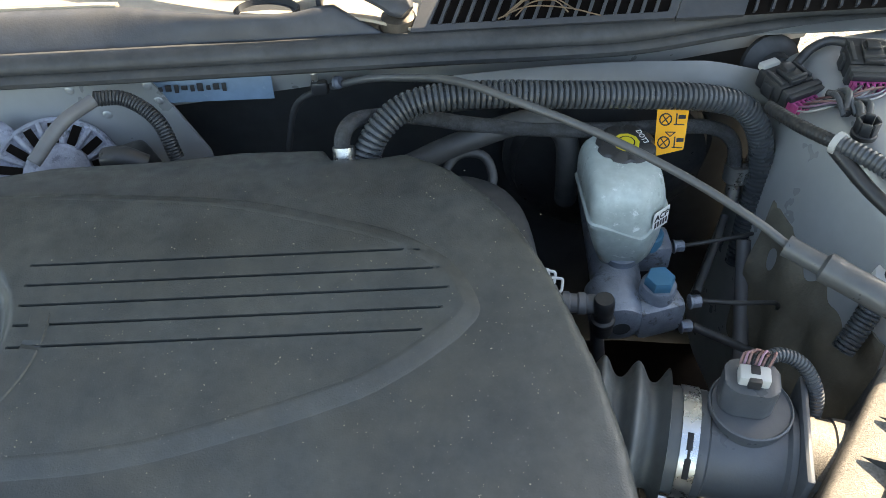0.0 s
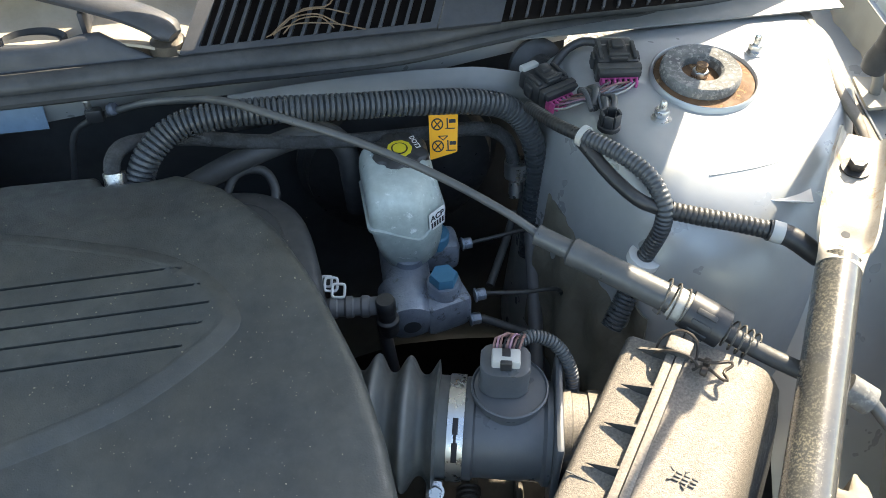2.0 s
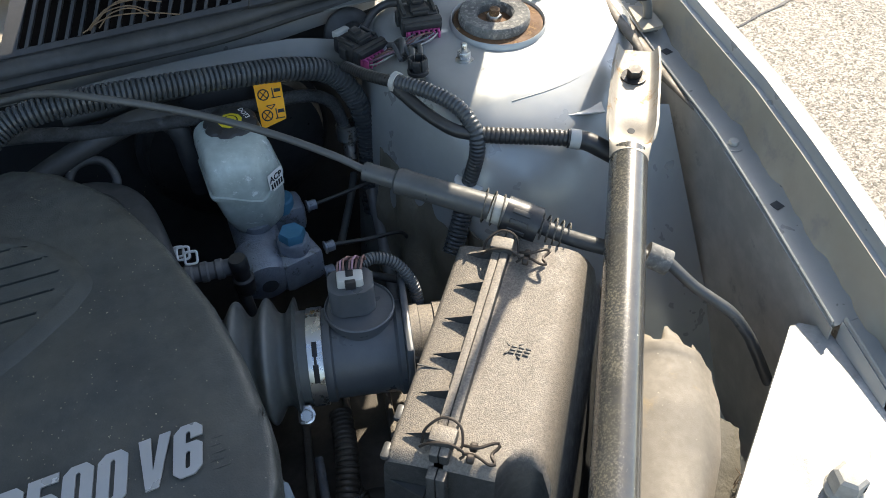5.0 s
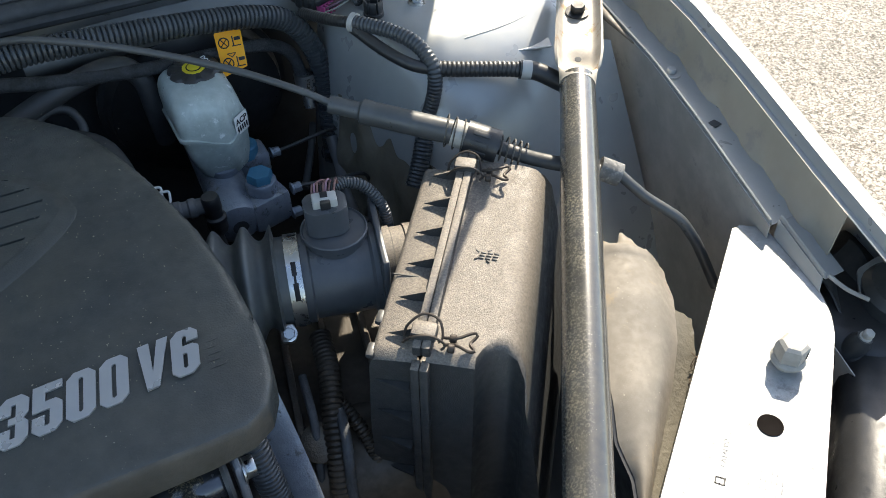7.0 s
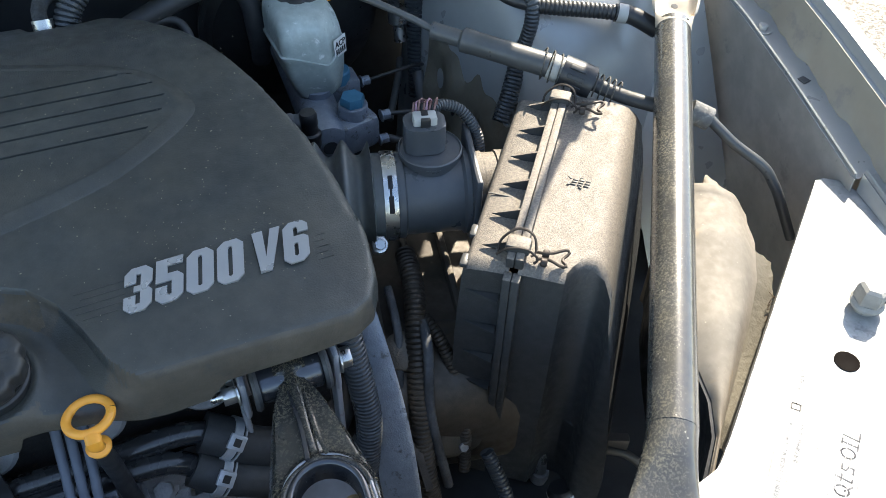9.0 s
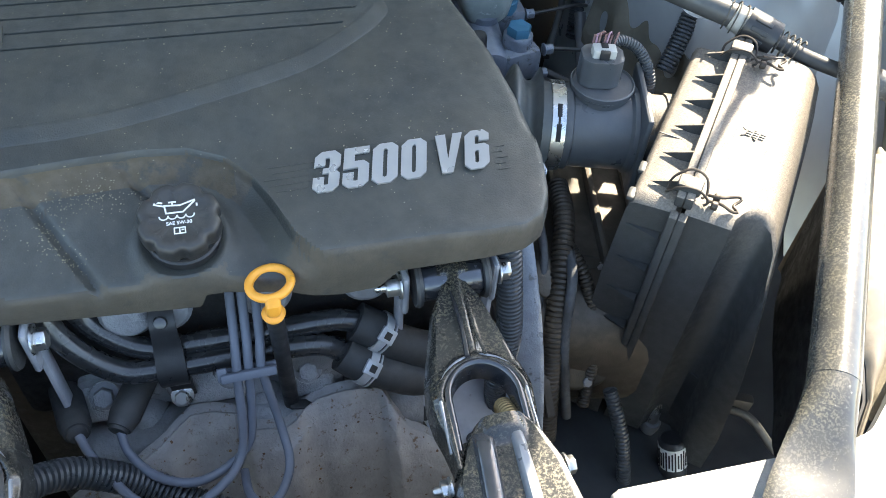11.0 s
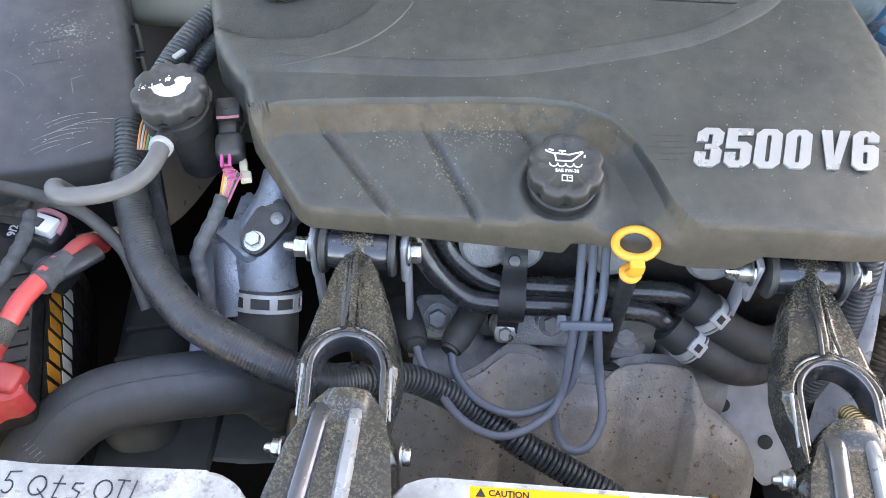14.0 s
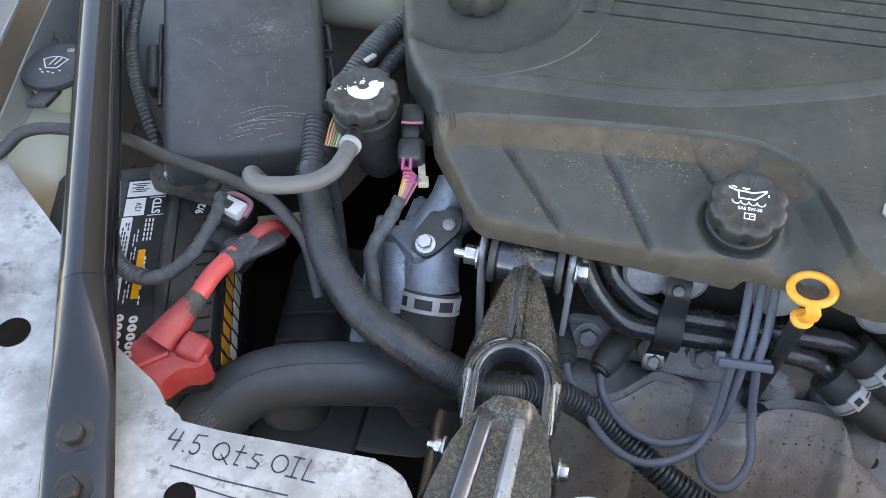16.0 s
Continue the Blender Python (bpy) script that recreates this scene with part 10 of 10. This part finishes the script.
part("tongue", rbox(0.022, 0.04, 0.006, 0.002, WM @ Matrix.Translation((0.004, -0.050, 0.002)) @ Matrix.Rotation(radians(-14), 4, "X")), M_COWL, wash)
wsym = bmesh.new()
for ln in ([(-0.014, 0.006)] + arc(0, -0.004, 0.017, 0.014, 140, 40, 8) + [(0.014, 0.006), (0.006, -0.010), (-0.006, -0.010), (-0.014, 0.006)], [(-0.004, -0.004), (0.0, 0.008)], [(0.002, -0.004), (0.006, 0.007)]):
    for a, b in zip(ln, ln[1:]):
        line2(a, b, 0.0014, wsym)
for x_, y_ in ((-0.012, -0.012), (-0.008, -0.017), (-0.002, -0.016), (0.004, -0.018), (0.010, -0.014)):
    line2((x_, y_), (x_ + 0.002, y_ - 0.001), 0.0016, wsym)
for a, b in (((0.008, 0.020), (0.014, 0.020)), ((0.008, 0.024), (0.014, 0.024)), ((0.008, 0.020), (0.008, 0.024)), ((0.014, 0.020), (0.014, 0.024)), ((0.011, 0.020), (0.011, 0.024))):
    line2(a, b, 0.0008, wsym)
wsym.transform(WM @ Matrix.Translation((0, 0, 0.0108)))
part("symbol", wsym, M_PRINT, wash)
part("filler_neck", lathe([(0.030, -0.10), (0.032, -0.02), (0.034, 0.0)], 28, m=WM), M_CREAM, wash, "cream plastic neck")
part("tank_shoulder", rbox(0.11, 0.16, 0.09, 0.025, WM @ Matrix.Translation((-0.02, -0.05, -0.08)), seg=4), M_CREAM, wash)
ct = thing("coolant_bottle", "cream translucent coolant bottle behind the fuse box", "fluid reservoir")
part("tank", rbox(0.15, 0.20, 0.13, 0.035, Matrix.Translation((-0.60, 0.60, 0.84)), seg=5), M_CREAM, ct, smooth=70)
part("tube_clip", lathe([(0.010, 0), (0.011, 0.012), (0.009, 0.014)], 18, m=axis_frame((-0.495, 0.515, 0.868), (-0.5, -0.7, 0.3))), M_STEEL, ct)
# alternator end and its pipe behind the cover
alt = thing("alternator", "oxidised whitish aluminium alternator end with cooling slots", "alternator")
AM = axis_frame((-0.405, 0.690, 0.845), (0.30, -0.60, 0.74))
M_OXIDE = material("oxidised_aluminium", (0.44, 0.46, 0.54), 0.6, metal=0.25, vary=0.4, grain=130, bump=1.0, bump_size=0.0016, wear=((0.20, 0.21, 0.25), 110.0, 0.55))
part("end_frame", lathe([(0.066, -0.06), (0.067, -0.006), (0.064, 0.004), (0.060, 0.006), (0.057, 0.002), (0.036, 0.001), (0.034, 0.010), (0.028, 0.014), (0.012, 0.014)], 48, m=AM), M_OXIDE, alt, smooth=35)
for k_ in range(14):
    part("fin", rbox(0.0055, 0.026, 0.012, 0.0018, AM @ Matrix.Rotation(radians(25.7 * k_), 4, "Z") @ Matrix.Translation((0, 0.047, 0.004))), M_OXIDE, alt)
    # Near-black bars painted as shade inside the cooling slots.
    part("slot", rbox(0.009, 0.022, 0.002, 0.0, AM @ Matrix.Rotation(radians(25.7 * k_ + 12.8), 4, "Z") @ Matrix.Translation((0, 0.047, 0.0025))), M_CAVITY, alt)
for k_ in range(3):
    part("ear", rbox(0.020, 0.024, 0.030, 0.005, AM @ Matrix.Rotation(radians(120 * k_ + 30), 4, "Z") @ Matrix.Translation((0, 0.072, -0.012)), seg=3), M_OXIDE, alt)
part("terminal_block", rbox(0.052, 0.040, 0.045, 0.010, Matrix.Translation((-0.325, 0.690, 0.852)) @ Matrix.Rotation(radians(-20), 4, "Y"), seg=3), M_BLACK, alt)
part("terminal_boot", tube([(-0.338, 0.672, 0.880), (-0.320, 0.668, 0.884), (-0.300, 0.668, 0.872)], 0.0125, 14), M_BLACK, alt)

single("grey_pipe", tube([(-0.395, 0.64, 0.905), (-0.37, 0.675, 0.925), (-0.345, 0.705, 0.93)], 0.0072, 14), M_GREYHOSE, "short grey plastic pipe behind the cover", "pipe")
single("rear_conduit", conduit([(-0.345, 0.708, 0.93), (-0.315, 0.712, 0.925), (-0.285, 0.700, 0.905), (-0.27, 0.68, 0.87)], 0.0080, 0.0034, 0.0009), M_BLACK, "thin black corrugated conduit behind the cover", "conduit")

# front of the car below the support, closing the bay
single("radiator", rbox(0.80, 0.05, 0.45, 0.006, Matrix.Translation((MID, -0.12, 0.55))), M_FIREWALL, "black radiator core behind the support", "radiator")
lamp = thing("headlamp", "black headlamp housing with ribbed rear cover beside the plate", "headlamp")
LMH = Matrix.Translation((0.735, 0.030, 0.728)) @ Matrix.Rotation(radians(24), 4, "Z")
part("housing", rbox(0.19, 0.25, 0.12, 0.025, LMH, seg=3), M_BLACK, lamp)
part("front_body", rbox(0.42, 0.17, 0.10, 0.03, Matrix.Translation((0.597, -0.10, 0.735)) @ Matrix.Rotation(radians(41), 4, "Z"), seg=3), M_BLACK, lamp)
part("rear_cover", lathe([(0.045, 0.0), (0.045, 0.018), (0.038, 0.026), (0.002, 0.028)], 32, m=LMH @ Matrix.Translation((0.0, 0.03, 0.055))), M_COVER_BLACK, lamp)
part("adjuster", lathe([(0.012, 0), (0.012, 0.03), (0.008, 0.034)], 8, m=LMH @ Matrix.Translation((-0.06, -0.06, 0.055))), M_PALE, lamp)
lb = thing("lamp_bracket", "pale sunlit bracket with a square hole beside the headlamp", "bracket")
LBM = Matrix.Translation((0.704, 0.072, 0.797)) @ Matrix.Rotation(radians(28), 4, "Z") @ Matrix.Rotation(radians(-12), 4, "Y")
part("plate", prism(round_outline([(-0.022, -0.030), (0.040, -0.030), (0.042, 0.016), (0.014, 0.030), (-0.016, 0.018)], 0.004), -0.0015, 0.0015, 0.0006, m=LBM), M_STOP, lb)
# Near-black square painted as the shade in the hole.
part("square_hole", rbox(0.010, 0.012, 0.0008, 0, LBM @ Matrix.Translation((0.006, 0.002, 0.0020))), M_CAVITY, lb)
lf = thing("fender_liner", "black creased plastic liner under the fender's nose", "liner")
part("skin", sheet(lambda u, v: Vector((0.655 + 0.075 * v, 0.128 - 0.085 * u + 0.012 * v, 0.806 - 0.030 * u + 0.008 * math.sin(v * 7 + u * 5) - 0.010 * v)), 16, 16, 0.002), M_COVER_BLACK, lf, smooth=60)
part("edge_rail", tube([(0.645, 0.098, 0.826), (0.652, 0.080, 0.820), (0.664, 0.062, 0.816)], 0.0022, 8), M_STOP, lf)
part("screw_post", lathe([(0.013, -0.05), (0.011, -0.010), (0.0085, -0.004), (0.0075, 0.0)], 16, m=Matrix.Translation((0.640, 0.038, 0.800)) @ Matrix.Rotation(radians(14), 4, "X")), M_COVER_BLACK, lf)
part("screw", hexbolt(0.009, 0.007, 0.0058, m=Matrix.Translation((0.640, 0.038, 0.800)) @ Matrix.Rotation(radians(14), 4, "X")), M_STOP, lf)
single("subframe", rbox(1.1, 0.12, 0.10, 0.02, Matrix.Translation((MID, 0.25, 0.28))), M_FIREWALL, "dark subframe beam below the engine", "subframe", kind="structure")

# Added near-black sheet: stands for the shaded depth and hides the ground.
single("undertray", sheet(lambda u, v: Vector((-0.95 + 1.65 * u, -0.28 + 1.1 * v, 0.33 + 0.015 * math.sin(u * 20))), 20, 12, 0.004), M_CAVITY, "added black sheet closing the open space below the engine", "undertray", kind="structure")
